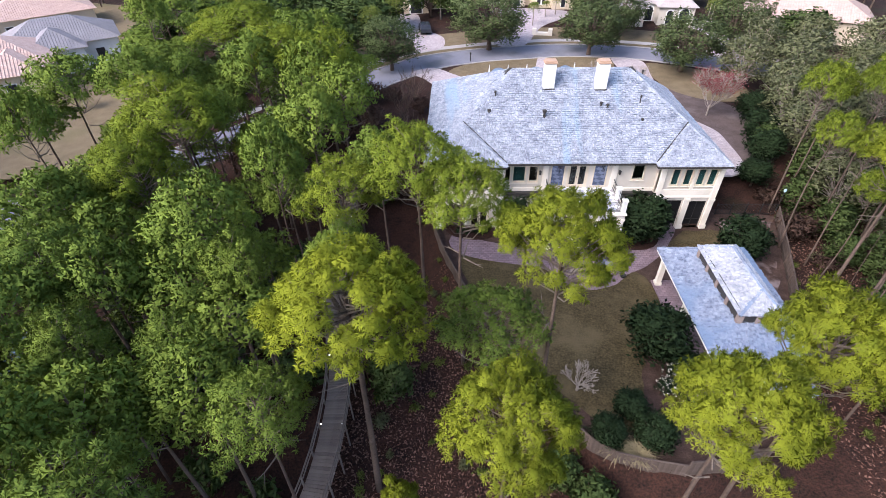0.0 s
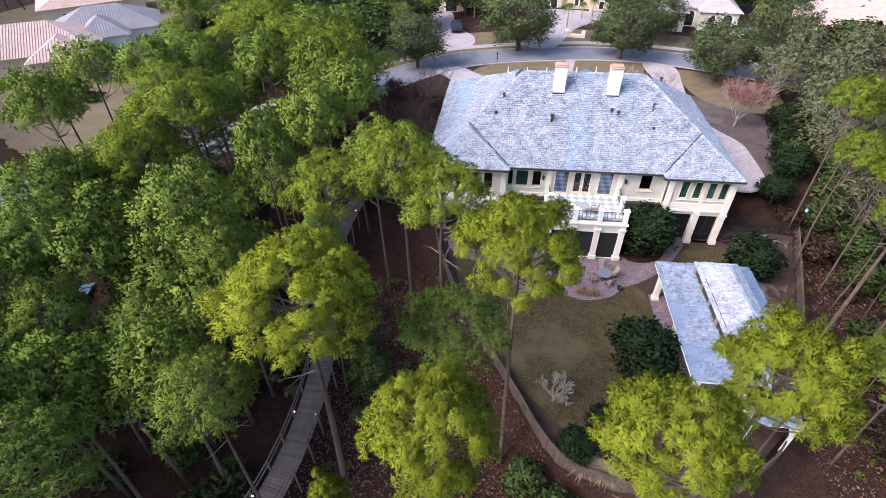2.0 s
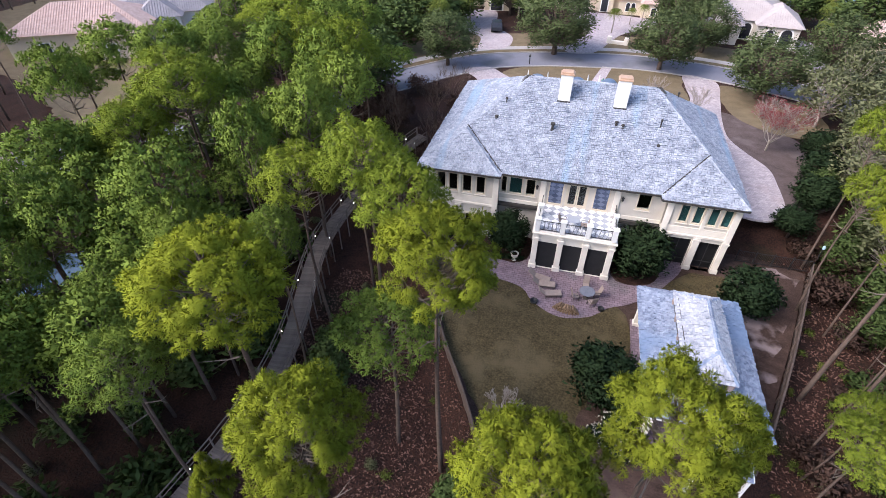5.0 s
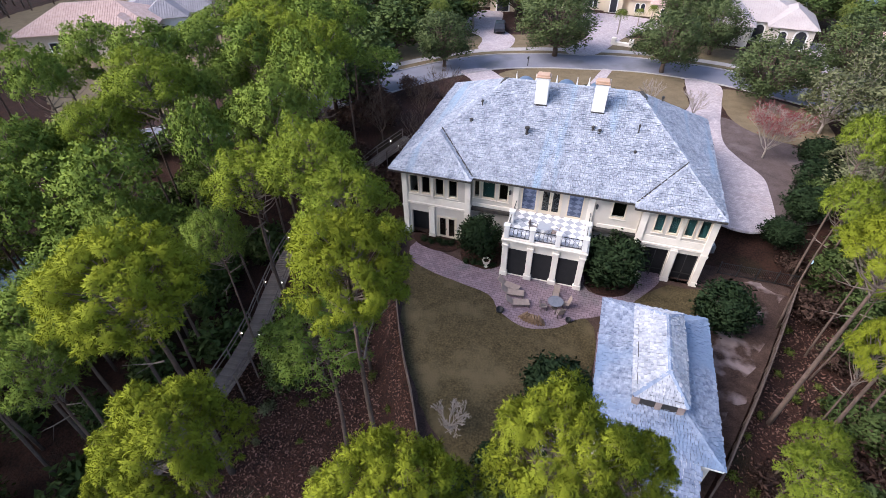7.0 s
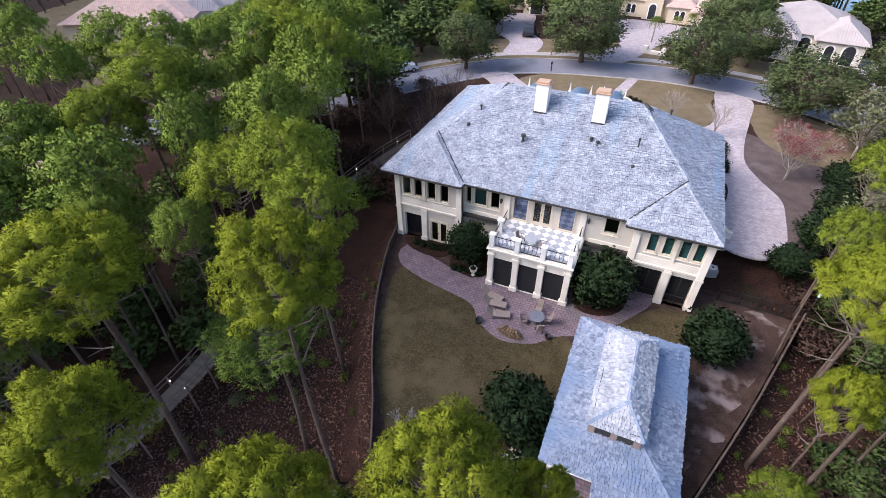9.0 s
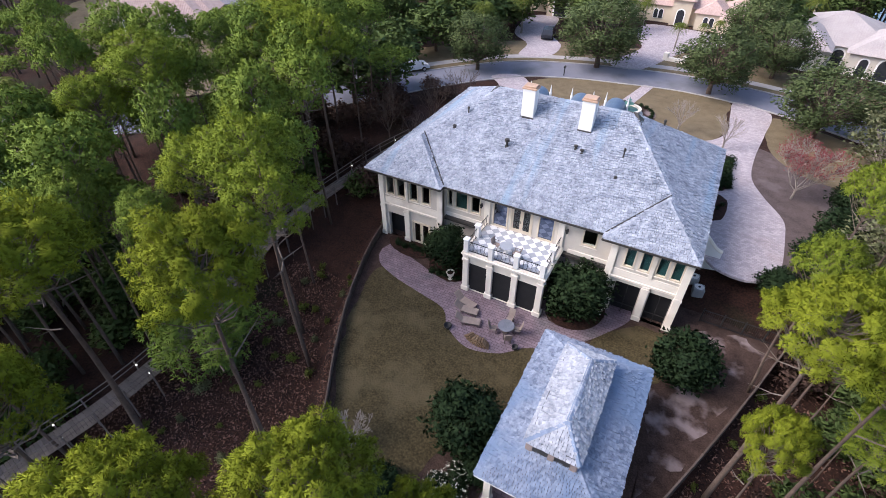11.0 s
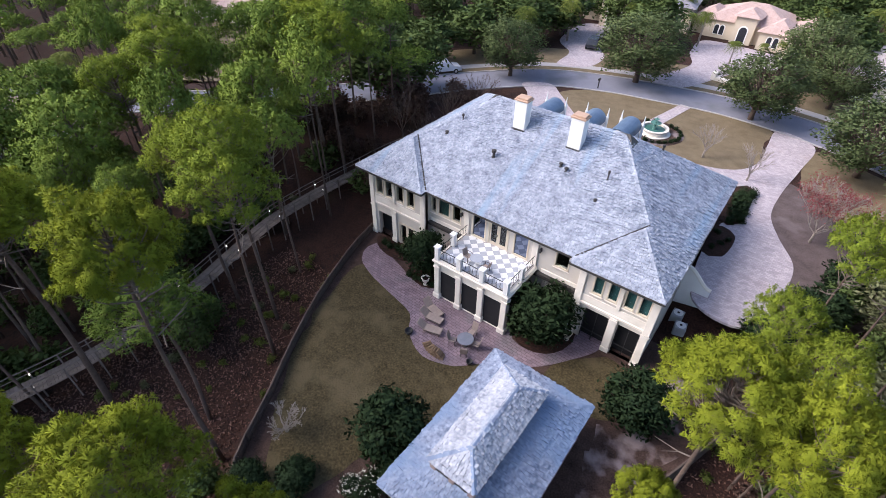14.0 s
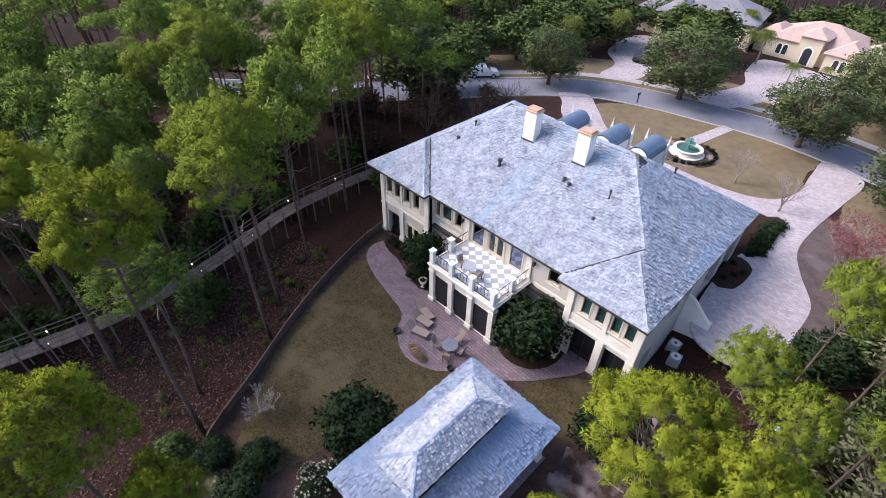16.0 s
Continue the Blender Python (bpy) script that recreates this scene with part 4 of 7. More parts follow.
def tufts(centres, axes, outs, length, needles, spread, width, rnd):
    """Bursts of needles: each burst is one piece of thin blades that open round its axis. Their normals follow the rounded clump."""
    n = len(centres)
    d = normed(rnd.normal(size=(n, needles, 3)))
    d = normed(axes[:, None, :] * (1 - spread) * 1.3 + d * (0.35 + spread))
    ln = length * rnd.uniform(0.7, 1.15, size=(n, needles, 1))
    side = normed(np.cross(d, rnd.normal(size=(n, needles, 3))))
    mid = centres[:, None, :] + d * ln * 0.6 + side * width
    tip = centres[:, None, :] + d * ln + np.array([0, 0, -0.08]) * ln
    v = np.concatenate([centres[:, None, :], mid, tip], axis=1).reshape(-1, 3)
    soft = normed(outs[:, None, :] + 0.4 * d)
    nor = np.concatenate([outs[:, None, :], soft, soft], axis=1).reshape(-1, 3)
    k = 1 + 2 * needles
    i = (np.arange(n) * k)[:, None]
    j = np.arange(needles)[None, :]
    f = np.stack([i + 0 * j, i + 1 + j, i + 1 + needles + j], axis=2).reshape(-1, 3)
    return v, f, nor


def leaves(centres, size, rnd, per=6, spread=0.25, outs=None):
    """Small folded leaves scattered round each centre, four corners each."""
    n = len(centres) * per
    c = np.repeat(centres, per, axis=0) + rnd.normal(size=(n, 3)) * spread
    a = rnd.normal(size=(n, 3))
    a[:, 2] *= 0.6
    a = normed(a)
    b = normed(np.cross(a, rnd.normal(size=(n, 3))))
    s = size * rnd.uniform(0.6, 1.3, size=(n, 1))
    v = np.stack([c - a * s, c + b * s * 0.45, c + a * s, c - b * s * 0.45], axis=1).reshape(-1, 3)
    i = np.arange(n)[:, None] * 4
    t = np.concatenate([i + [0, 1, 2], i + [0, 2, 3]], axis=0)
    if outs is None:
        return v, t
    soft = normed(np.repeat(outs, per, axis=0) + 0.45 * normed(rnd.normal(size=(n, 3))))
    return v, t, np.repeat(soft, 4, axis=0)


def sphere_points(n, rnd, up=-0.5):
    p = rnd.normal(size=(n * 4, 3))
    p /= np.linalg.norm(p, axis=1, keepdims=True)
    p = p[p[:, 2] > up][:n]
    return p


def pine(name, label, seed, height, crown_r, crown_h, plates, poms, needles, width, length, material, lean=(0.0, 0.0), trunk_r=0.2, plate_r=0.9, group="pines", bare=0, twigs=1):
    """A tall pine: a bare tapered trunk, limbs in the upper part, and a domed crown of rounded clumps of needle tufts with dark gaps."""
    rnd = np.random.default_rng(seed)
    tree = thing(name, label, "tree", group=group)
    top = np.array([lean[0], lean[1], height - 0.8])
    bend = rnd.normal(size=2) * 0.25
    line = [np.array([top[0] * k + bend[0] * math.sin(3.1 * k), top[1] * k + bend[1] * math.sin(3.1 * k), top[2] * k]) for k in np.linspace(0, 1, 9)]
    line[0] = line[0] - np.array([0, 0, 1.2])
    t = Build().tube(line, [trunk_r * (1.25 - 0.9 * k / 8) for k in range(9)], 8)
    part("trunk", t, M_BARK, tree, "bare brown pine trunk", True)
    cen, axs, outs = [], [], []
    limbs = Build()
    low = height - crown_h
    shift = Vector((seed * 1.7, seed * 0.6, 0))
    mid_z = low + 0.36 * crown_h
    for i in range(plates):
        zz = 1.0 - 1.18 * (i + 0.5) / plates
        ang = i * 2.39996 + rnd.uniform(-0.35, 0.35)
        flat = math.sqrt(max(0.0, 1 - zz * zz))
        lump = noise.noise(Vector((math.cos(ang) * flat, math.sin(ang) * flat, zz)) * 1.9 + shift)
        if lump < -0.46 and zz < 0.6:
            continue
        grow = 0.94 + 0.34 * lump + rnd.uniform(-0.08, 0.08)
        if i % 6 == 3 and zz < 0.6:
            grow *= 0.68
        rr = crown_r * 0.86 * flat * grow
        z = mid_z + zz * grow * crown_h * (0.56 if zz > 0 else 0.5)
        k = z / height
        axis_pt = np.array([top[0] * k, top[1] * k, 0])
        c = axis_pt + np.array([rr * math.cos(ang), rr * math.sin(ang), z])
        pr = plate_r * rnd.uniform(0.72, 1.28)
        away = normed(np.array([flat * math.cos(ang), flat * math.sin(ang), zz + 0.25]))
        start = axis_pt * 0.97 + np.array([0, 0, max(low * 0.85, c[2] - (0.35 + 0.5 * rnd.random()) * rr - 0.5)])
        mid = (start + c) / 2 + np.array([0, 0, -0.12 * rr + rnd.uniform(-0.2, 0.2)])
        if twigs or i % 2:
            limbs.tube([start, mid, c], [0.07 * trunk_r / 0.2, 0.042 * trunk_r / 0.2, 0.012], 4 if twigs else 3)
        pts = sphere_points(poms, rnd, -0.35)
        pos = c + pts * rnd.uniform(0.55, 1.0, size=(len(pts), 1)) * pr * np.array([1.0, 1.0, 0.78])
        cen.append(pos)
        axs.append(normed(pts + away * 0.3 + np.array([0, 0, 0.2])))
        outs.append(normed(0.75 * pts + 0.5 * away + np.array([0, 0, 0.12])))
        inner = normed(rnd.normal(size=(poms // 4, 3)))
        cen.append(c + inner * rnd.uniform(0.1, 0.5, size=(len(inner), 1)) * pr)
        axs.append(normed(inner + away * 0.8))
        outs.append(normed(inner * 0.5 + away))
        for q in pos[:2 * twigs]:
            limbs.tube([c + (mid - c) * 0.25, q], [0.016, 0.006], 3)
    for i in range(bare):
        ang, z0 = rnd.uniform(0, 6.28), low * rnd.uniform(0.75, 1.0)
        k = z0 / height
        p = np.array([top[0] * k, top[1] * k, z0])
        e = p + np.array([math.cos(ang), math.sin(ang), rnd.uniform(0.0, 0.4)]) * rnd.uniform(1.2, 2.6)
        m2 = (p + e) / 2 + rnd.normal(size=3) * 0.15
        limbs.tube([p, m2, e], [0.06, 0.04, 0.012], 4)
        limbs.tube([m2, m2 + (e - p) * 0.35 + rnd.normal(size=3) * 0.3], [0.03, 0.01], 3)
    tagged(part("limb", limbs, M_LIMB, tree, "grey-brown spreading limbs"), kind="stuff")
    v, f, n = tufts(np.concatenate(cen), np.concatenate(axs), np.concatenate(outs), length, needles, 0.65, width, rnd)
    crown = fast_mesh("crown", v, f, material, n)
    put("crown", crown, tree, "domed crown of needle tufts")
    return tree


def broadleaf(name, label, seed, height, trunk_h, rx, rz, lobes, per_lobe, leaf, material, category="tree", group="", lobe_r=1.0, per=6, trunk_r=0.22, bark=None, low=-0.35):
    """A broad tree or shrub: short trunk, forked limbs, and a rounded, uneven crown of many leaves."""
    rnd = np.random.default_rng(seed)
    tree = thing(name, label, category, group=group)
    t, limbs, cen, outs = Build(), Build(), [], []
    t.tube([(0, 0, -0.6), (0.05, 0.02, trunk_h * 0.5), (0.0, 0.05, trunk_h + 0.2)], [trunk_r * 1.3, trunk_r, trunk_r * 0.8], 8)
    part("trunk", t, bark or M_BARK, tree, smooth=True)
    mid = trunk_h + (height - trunk_h) * 0.45
    dirs = sphere_points(lobes, rnd, low)
    for d in dirs:
        k = rnd.uniform(0.62, 0.95)
        c = np.array([d[0] * rx * k, d[1] * rx * k, mid + d[2] * rz * k])
        fork = np.array([c[0] * 0.35, c[1] * 0.35, trunk_h + (c[2] - trunk_h) * 0.45])
        limbs.tube([(0, 0, trunk_h * 0.9), fork, c], [trunk_r * 0.5, trunk_r * 0.28, 0.03], 4)
        pts = sphere_points(per_lobe, rnd, -0.8)
        cen.append(c + pts * rnd.uniform(0.35, 1.0, size=(len(pts), 1)) * lobe_r * rnd.uniform(0.8, 1.25))
        outs.append(normed(0.75 * pts + 0.5 * np.array(d)))
    tagged(part("limb", limbs, bark or M_BARK, tree), kind="stuff")
    v, f, n = leaves(np.concatenate(cen), leaf, rnd, per, leaf * 1.2, np.concatenate(outs))
    put("crown", fast_mesh("crown", v, f, material, n), tree, "uneven leafy crown")
    return tree


PINES_NEAR = [pine("pine", "tall longleaf pine with a yellow-green domed crown", 11 + i, 19.0, 3.0, 4.4, 66, 44, 15, 0.030, 0.23, M_NEEDLE_Y, (0.3, -0.2), 0.16, 0.60, bare=3) for i in range(5)]
PINES_MIX = [pine("pine", "tall pine with a fresh green clumped crown", 61 + i, 17.5, 3.0, 4.2, 56, 28, 10, 0.042, 0.26, M_NEEDLE_M, (-0.3, 0.2), 0.135, 0.66, bare=3, twigs=1) for i in range(4)]
PINES_DARK = [pine("pine", "tall pine with a dark green clumped crown", 81 + i, 17.5, 3.0, 4.2, 52, 26, 9, 0.052, 0.27, M_NEEDLE_G, (-0.2, -0.3), 0.135, 0.74, bare=3, twigs=1) for i in range(3)]
PINES_FAR = [pine("pine", "tall slender pine with a rounded green crown", 41 + i, 16.5, 3.1, 4.5, 36, 26, 5, 0.12, 0.30, M_NEEDLE_G, (0.2, 0.2), 0.12, 0.92, bare=2, twigs=0) for i in range(5)]
PINES_DIST = [pine("pine", "distant pine with a rounded green crown", 51 + i, 16.5, 3.0, 3.9, 34, 12, 5, 0.17, 0.38, M_NEEDLE_G, (0.2, 0.2), 0.13, 0.92, twigs=0) for i in range(3)]
HEIGHTS = {o.name: h for protos, h in ((PINES_NEAR, 19.0), (PINES_FAR, 16.5), (PINES_MIX, 17.5), (PINES_DARK, 17.5), (PINES_DIST, 16.5)) for o in protos}
used = set()
planted = []


def plant(protos, k, x, y, crown_z, turn, radius=3.2):
    """Stand a tree so that the middle of its crown lies over (x, y) at the height crown_z."""
    o = protos[k % len(protos)]
    g = ground_z(x, y)
    s = (crown_z + 2.3 - g) / HEIGHTS[o.name]
    w = radius / 3.35
    m = pose(x, y, g, 0, 0, turn) @ Matrix.Diagonal((w, w, s, 1))
    planted.append((x, y))
    if o.name not in used:
        used.add(o.name)
        o.matrix_basis = m
        return o
    return copy_thing(o, m)


# The pines near the camera's way: x, y, height of the crown's middle, radius.
for k, (x, y, z, r) in enumerate(((-1.5, 14.8, 14.4, 3.8), (8.3, 17.3, 15.3, 3.0), (13.2, 9.7, 13.9, 2.6), (17.8, 12.7, 14.2, 2.6), (20.4, 14.6, 11.2, 1.5), (31.0, 27.6, 13.6, 2.5),
                                  (33.6, 26.8, 13.0, 2.4), (30.2, 23.2, 11.0, 1.7), (5.5, 9.6, 13.2, 3.3), (1.3, 8.8, 12.2, 2.2))):
    plant(PINES_NEAR, k, x, y, z, 67 * k + 90 * (k == 1), r)
for k, (x, y, z, r) in enumerate(((-8.2, 44.4, 14.6, 3.6), (-12.6, 45.6, 14.8, 3.6), (32.6, 35.9, 10.7, 1.9), (0.8, 27.4, 13.9, 3.4), (-17.3, 33.4, 14.6, 4.0), (34.6, 34.6, 11.0, 1.6), (34.4, 32.4, 11.4, 2.7), (34.5, 41.8, 11.2, 2.0),
                                  (3.9, 24.8, 12.9, 3.1), (-3.6, 26.7, 12.6, 2.8), (-13.3, 37.5, 14.0, 3.8), (-17.1, 52.4, 14.0, 3.8), (-21.4, 54.5, 14.0, 3.6), (-18.4, 29.0, 13.4, 2.8), (29.8, 21.8, 7.6, 2.8), (28.6, 18.8, 5.0, 2.0), (36.0, 28.6, 6.5, 2.0),
                                  (39.0, 35.0, 12.5, 2.2), (36.4, 31.4, 9.0, 1.7), (38.6, 40.4, 12.0, 2.0), (41.6, 44.6, 12.0, 2.2), (42.5, 33.0, 11.5, 2.4), (44.0, 27.0, 10.5, 2.6), (40.5, 31.0, 11.0, 2.3), (41.0, 37.5, 11.5, 2.4), (35.6, 17.5, 9.0, 2.3), (38.0, 14.0, 9.0, 2.6), (47.0, 36.0, 11.0, 2.8), (37.4, 44.4, 11.0, 1.8))):
    plant(PINES_MIX, k, x, y, z, 41 * k, r)
for k, (x, y, z, r) in enumerate(((-7.8, 35.2, 13.0, 2.7), (5.0, 18.4, 8.8, 2.9), (-4.9, 11.7, 10.8, 2.1), (-5.8, 39.6, 13.2, 2.6), (-11.4, 23.0, 12.8, 2.9), (-8.6, 20.4, 12.4, 2.8), (-9.5, 22.6, 9.2, 2.6), (-18.6, 23.4, 10.6, 2.9), (-22.9, 26.8, 9.8, 2.9), (-18.1, 19.0, 12.4, 2.8), (-11.0, 16.2, 12.6, 2.5),
                                  (-15.0, 15.0, 12.0, 2.6), (-9.3, 7.2, 11.6, 3.0), (-13.8, 6.2, 11.0, 2.8), (-23.0, 39.5, 13.5, 2.9), (-27.2, 38.0, 13.5, 3.0), (-27.4, 50.0, 13.5, 3.6), (-2.2, 32.4, 12.0, 2.5),
                                  (-8.6, 28.6, 12.4, 2.4), (-9.4, 42.6, 13.0, 2.7), (-14.4, 43.0, 13.4, 3.0), (-16.8, 10.4, 11.6, 2.8), (-21.8, 14.6, 12.0, 3.0), (-3.4, 21.8, 12.2, 2.5))):
    plant(PINES_DARK if y < 22 else PINES_FAR, k, x, y, z, 53 * k, 1.12 * r)

rnd = random.Random(3)
CLEAR = [(-27, 24.5, 3.5), (-36, 25.5, 4.0), (-10, 26, 3.5), (-13.5, 28.5, 3.5), (-18, 32, 3.0), (-33, 29, 4.5), (-34, 45, 4.0), (-41, 26, 6.5), (-66, 70, 11), (-61, 82, 10), (-78, 101, 14), (-66, 100, 9), (-55, 60, 8), (-54, 72, 8), (-66, 89, 9), (-58, 92, 8), (-70, 112, 8)]

CLEARING = [(-43, 41), (-31, 53), (-40, 70), (-52, 90), (-62, 114), (-97, 120), (-97, 68), (-62, 50)]


def scatter(protos, n, box, gap, lower=0.0):
    """Fill a stretch of woodland at random, clear of the road, the boardwalk and the houses."""
    made = 0
    for i in range(n * 60):
        x, y = rnd.uniform(box[0], box[1]), rnd.uniform(box[2], box[3])
        if made >= n:
            break
        if min(math.hypot(x - a, y - b) for a, b in planted) < gap:
            continue
        if min(math.hypot(x - a, y - b) for a, b in road_line) < 6.5 or any(math.hypot(x - a, y - b) < r for a, b, r in CLEAR) or (x > -24 and y > 58) or inside(x, y, CLEARING):
            continue
        made += 1
        plant(protos, made, x, y, 11.0 + lower + rnd.uniform(-2.6, 2.4) + 1.0 * smooth01(30, 60, y), rnd.uniform(0, 360), rnd.uniform(2.6, 3.5))


scatter(PINES_FAR, 14, (-21, -7, 42, 57), 3.3)
scatter(PINES_FAR, 34, (-24, -8.5, 8, 46), 2.3, -1.0)
scatter(PINES_DARK, 6, (-27, -10.5, 10, 33), 2.3, -4.0)
scatter(PINES_FAR, 54, (-46, -12, -6, 60), 3.2)
scatter(PINES_DIST, 60, (-66, -26, 0, 100), 3.6)


def far_woods(n, boxes, seed):
    """The woods farther off: many small crowns and trunks in one mesh."""
    r = np.random.default_rng(seed)
    vs, fs, ns, base = [], [], [], 0
    trunks = Build()
    spots = list(planted)
    for (x0, x1, y0, y1), share in boxes:
        made = 0
        for i in range(n * 30):
            if made >= n * share:
                break
            x, y = r.uniform(x0, x1), r.uniform(y0, y1)
            if any(abs(x - a) < 3.2 and abs(y - b) < 3.2 for a, b in spots):
                continue
            if min(math.hypot(x - a, y - b) for a, b in road_line) < 7 or any(math.hypot(x - a, y - b) < q for a, b, q in CLEAR + NEIGHBOURS) or inside(x, y, CLEARING):
                continue
            made += 1
            spots.append((x, y))
            h = r.uniform(8.5, 13.5)
            g = ground_z(x, y)
            c, o = [], []
            for k in range(11):
                u = (k + 0.5) / 11
                rad = 2.7 * math.sqrt(max(0.0, 1 - ((u - 0.3) / 0.74) ** 2)) * r.uniform(0.4, 1.0)
                a = k * 2.4 + r.uniform(0, 1)
                lobe = np.array([x + rad * math.cos(a), y + rad * math.sin(a), g + h - 2.4 + 4.2 * u])
                ball = sphere_points(6, r, -0.2)
                c.append(lobe + ball * np.array([0.95, 0.95, 0.7]))
                o.append(normed(ball + 0.5 * normed(lobe - np.array([x, y, g + h - 1.4]))))
            c, o = np.concatenate(c), np.concatenate(o)
            v, f, nor = tufts(c, o, o, 0.60, 6, 0.6, 0.26, r)
            ns.append(nor)
            vs.append(v)
            fs.append(f + base)
            base += len(v)
            trunks.tube([(x, y, g - 0.5), (x, y, g + h)], [0.2, 0.1], 4)
    woods = tagged(new("far_woods", fast_mesh("far_woods", np.concatenate(vs), np.concatenate(fs), M_NEEDLE_G, np.concatenate(ns))), "distant green woodland of mixed pines and oaks", "woods", kind="stuff")
    return tagged(part("trunk", trunks, M_BARK, woods), kind="stuff")


NEIGHBOURS = [(-45, 26.5, 9), (-66, 70, 11), (-61, 82, 10), (-78, 101, 14), (-67, 107, 12), (43, 105, 15), (63, 93, 13), (16.4, 113, 20), (-3, 112, 14), (70, 150, 26)]
far_woods(350, [((-125, -46, -8, 140), 1.0), ((-44, 60, 124, 175), 0.45), ((62, 110, 20, 130), 0.3)], 19)


def repeat(proto, places):
    """Copies of one plant: x, y, z, scale across, scale up, turn."""
    for k, (x, y, z, s, h, turn) in enumerate(places):
        m = pose(x, y, z, 0, 0, turn) @ Matrix.Diagonal((s, s, h, 1))
        if k:
            copy_thing(proto, m)
        else:
            proto.matrix_basis = m


OAK = broadleaf("oak", "round dense street oak with grey-green leaves", 5, 8.0, 1.3, 3.3, 3.4, 70, 32, 0.13, M_STREETOAK, group="street oaks", lobe_r=0.95, per=5, low=-0.8)
repeat(OAK, [(-6.6, 75.6, FRONT, 1.28, 1.05, 0), (8.6, 84.9, FRONT, 1.42, 1.2, 80), (24.4, 82.0, FRONT, 1.15, 1.05, 160), (36.1, 74.0, FRONT, 1.2, 1.0, 240), (31.5, 92.0, FRONT, 1.0, 1.0, 30), (27.5, 98.0, FRONT, 1.0, 1.2, 130),
              (47.5, 84.5, FRONT, 1.1, 1.1, 200)])
BUSH = broadleaf("shrub", "large rounded evergreen shrub with glossy dark leaves", 9, 4.4, 0.4, 1.35, 1.7, 56, 36, 0.12, M_DARKLEAF, "shrub", "evergreen shrubs by the house", 0.55, 4, 0.09, low=-0.95)
repeat(BUSH, [(9.0, 37.2, 0, 1.22, 1.06, 0), (20.2, 37.2, 0, 1.34, 1.08, 95), (28.2, 34.8, 0, 1.16, 0.9, 190), (17.4, 23.8, 0, 1.2, 0.96, 285), (33.4, 44.4, 1.6, 0.9, 0.6, 20), (35.4, 47.6, 2.4, 1.0, 0.8, 110),
               (36.8, 52.0, FRONT, 1.0, 0.8, 210), (38.2, 56.5, FRONT, 1.1, 0.9, 310), (14.6, 18.9, 0, 0.6, 0.36, 50), (15.5, 17.0, 0, 0.7, 0.4, 140), (12.6, 17.0, 0, 0.6, 0.42, 250), (19.2, 22.2, 0, 0.6, 0.4, 15)])
GREY = broadleaf("tree", "grey-green twiggy tree at the wood's edge", 15, 8.0, 1.5, 2.6, 3.4, 42, 20, 0.18, M_GREYLEAF, group="trees at the wood's edge", lobe_r=0.9, per=4, trunk_r=0.14, bark=M_PALEBARK, low=-0.8)
grey_at = [(43.0, 60.0), (40.5, 54.5), (41.0, 66.5), (46.0, 64.0), (42.5, 47.0), (39.8, 49.5), (49.0, 58.0), (50.0, 70.0), (46.0, 53.0), (45.0, 72.5), (40.5, 42.0), (44.5, 39.0), (55.0, 66.0), (54.0, 76.0), (60.0, 72.0), (52.0, 62.0), (52, 48), (58, 58), (48, 44)]
repeat(GREY, [(x, y, ground_z(x, y), 1.0 + 0.1 * (i % 4), 0.85 + 0.1 * (i % 5), 47 * i) for i, (x, y) in enumerate(grey_at)])
DARK = broadleaf("tree", "dark broadleaf woodland tree", 25, 9.0, 1.8, 3.2, 3.6, 40, 16, 0.36, M_OAKLEAF, group="woodland trees", lobe_r=1.15, per=4, trunk_r=0.2, low=-0.7)
dark_at = [(-22, 66), (-19, 72), (-16, 80), (-13, 90), (-24, 82), (-28, 74), (-20, 92), (-10, 98), (-30, 90), (-36, 82), (-32, 66), (-26, 100), (-16, 104), (-13, 63), (-15, 57), (-38, 98), (-46, 84),
           (-2, 106), (4, 103), (30, 104), (33, 110), (26, 122), (50, 112), (56, 104), (62, 96), (-8, 112), (-22, 114), (-36, 112), (-50, 104), (42, 122), (58, 84), (54, 122), (20, 127), (27, 131), (35, 128), (12, 130), (4, 126), (-6, 125), (44, 131), (38, 137), (16, 136), (30, 139)]
repeat(DARK, [(x, y, ground_z(x, y), 1.0 + 0.12 * (i % 4), 0.8 + 0.1 * (i % 5), 61 * i) for i, (x, y) in enumerate(dark_at)])
BROWN = broadleaf("thicket_bush", "tangled brown-leaved winter thicket bush", 37, 3.2, 0.3, 1.3, 1.5, 22, 11, 0.18, M_BROWNLEAF, "shrub", "winter thicket", 0.6, 3, 0.06, low=-0.7)
brnd = random.Random(31)
thick = []
while len(thick) < 30:
    x, y = brnd.uniform(-20, -1.0), brnd.uniform(44, 64)
    if math.hypot(x + 3, y - 70) < 6 or min(math.hypot(x - a, y - b) for a, b in road_line) < 4.6 or min(math.hypot(x - a, y - b) for a, b in ((-3.4, 52.6), (-5.6, 48.6), (-7.2, 44.6))) < 2.2:
        continue
    thick.append((x, y, ground_z(x, y), brnd.uniform(0.8, 1.3), brnd.uniform(0.6, 1.2), brnd.uniform(0, 360)))
while len(thick) < 62:
    x, y = brnd.uniform(29.5, 44), brnd.uniform(14, 44)
    if inside(x, y, YARD) or edge_distance(x, y, YARD) < 1.4:
        continue
    thick.append((x, y, ground_z(x, y), brnd.uniform(0.6, 1.2), brnd.uniform(0.35, 0.9), brnd.uniform(0, 360)))
repeat(BROWN, thick)

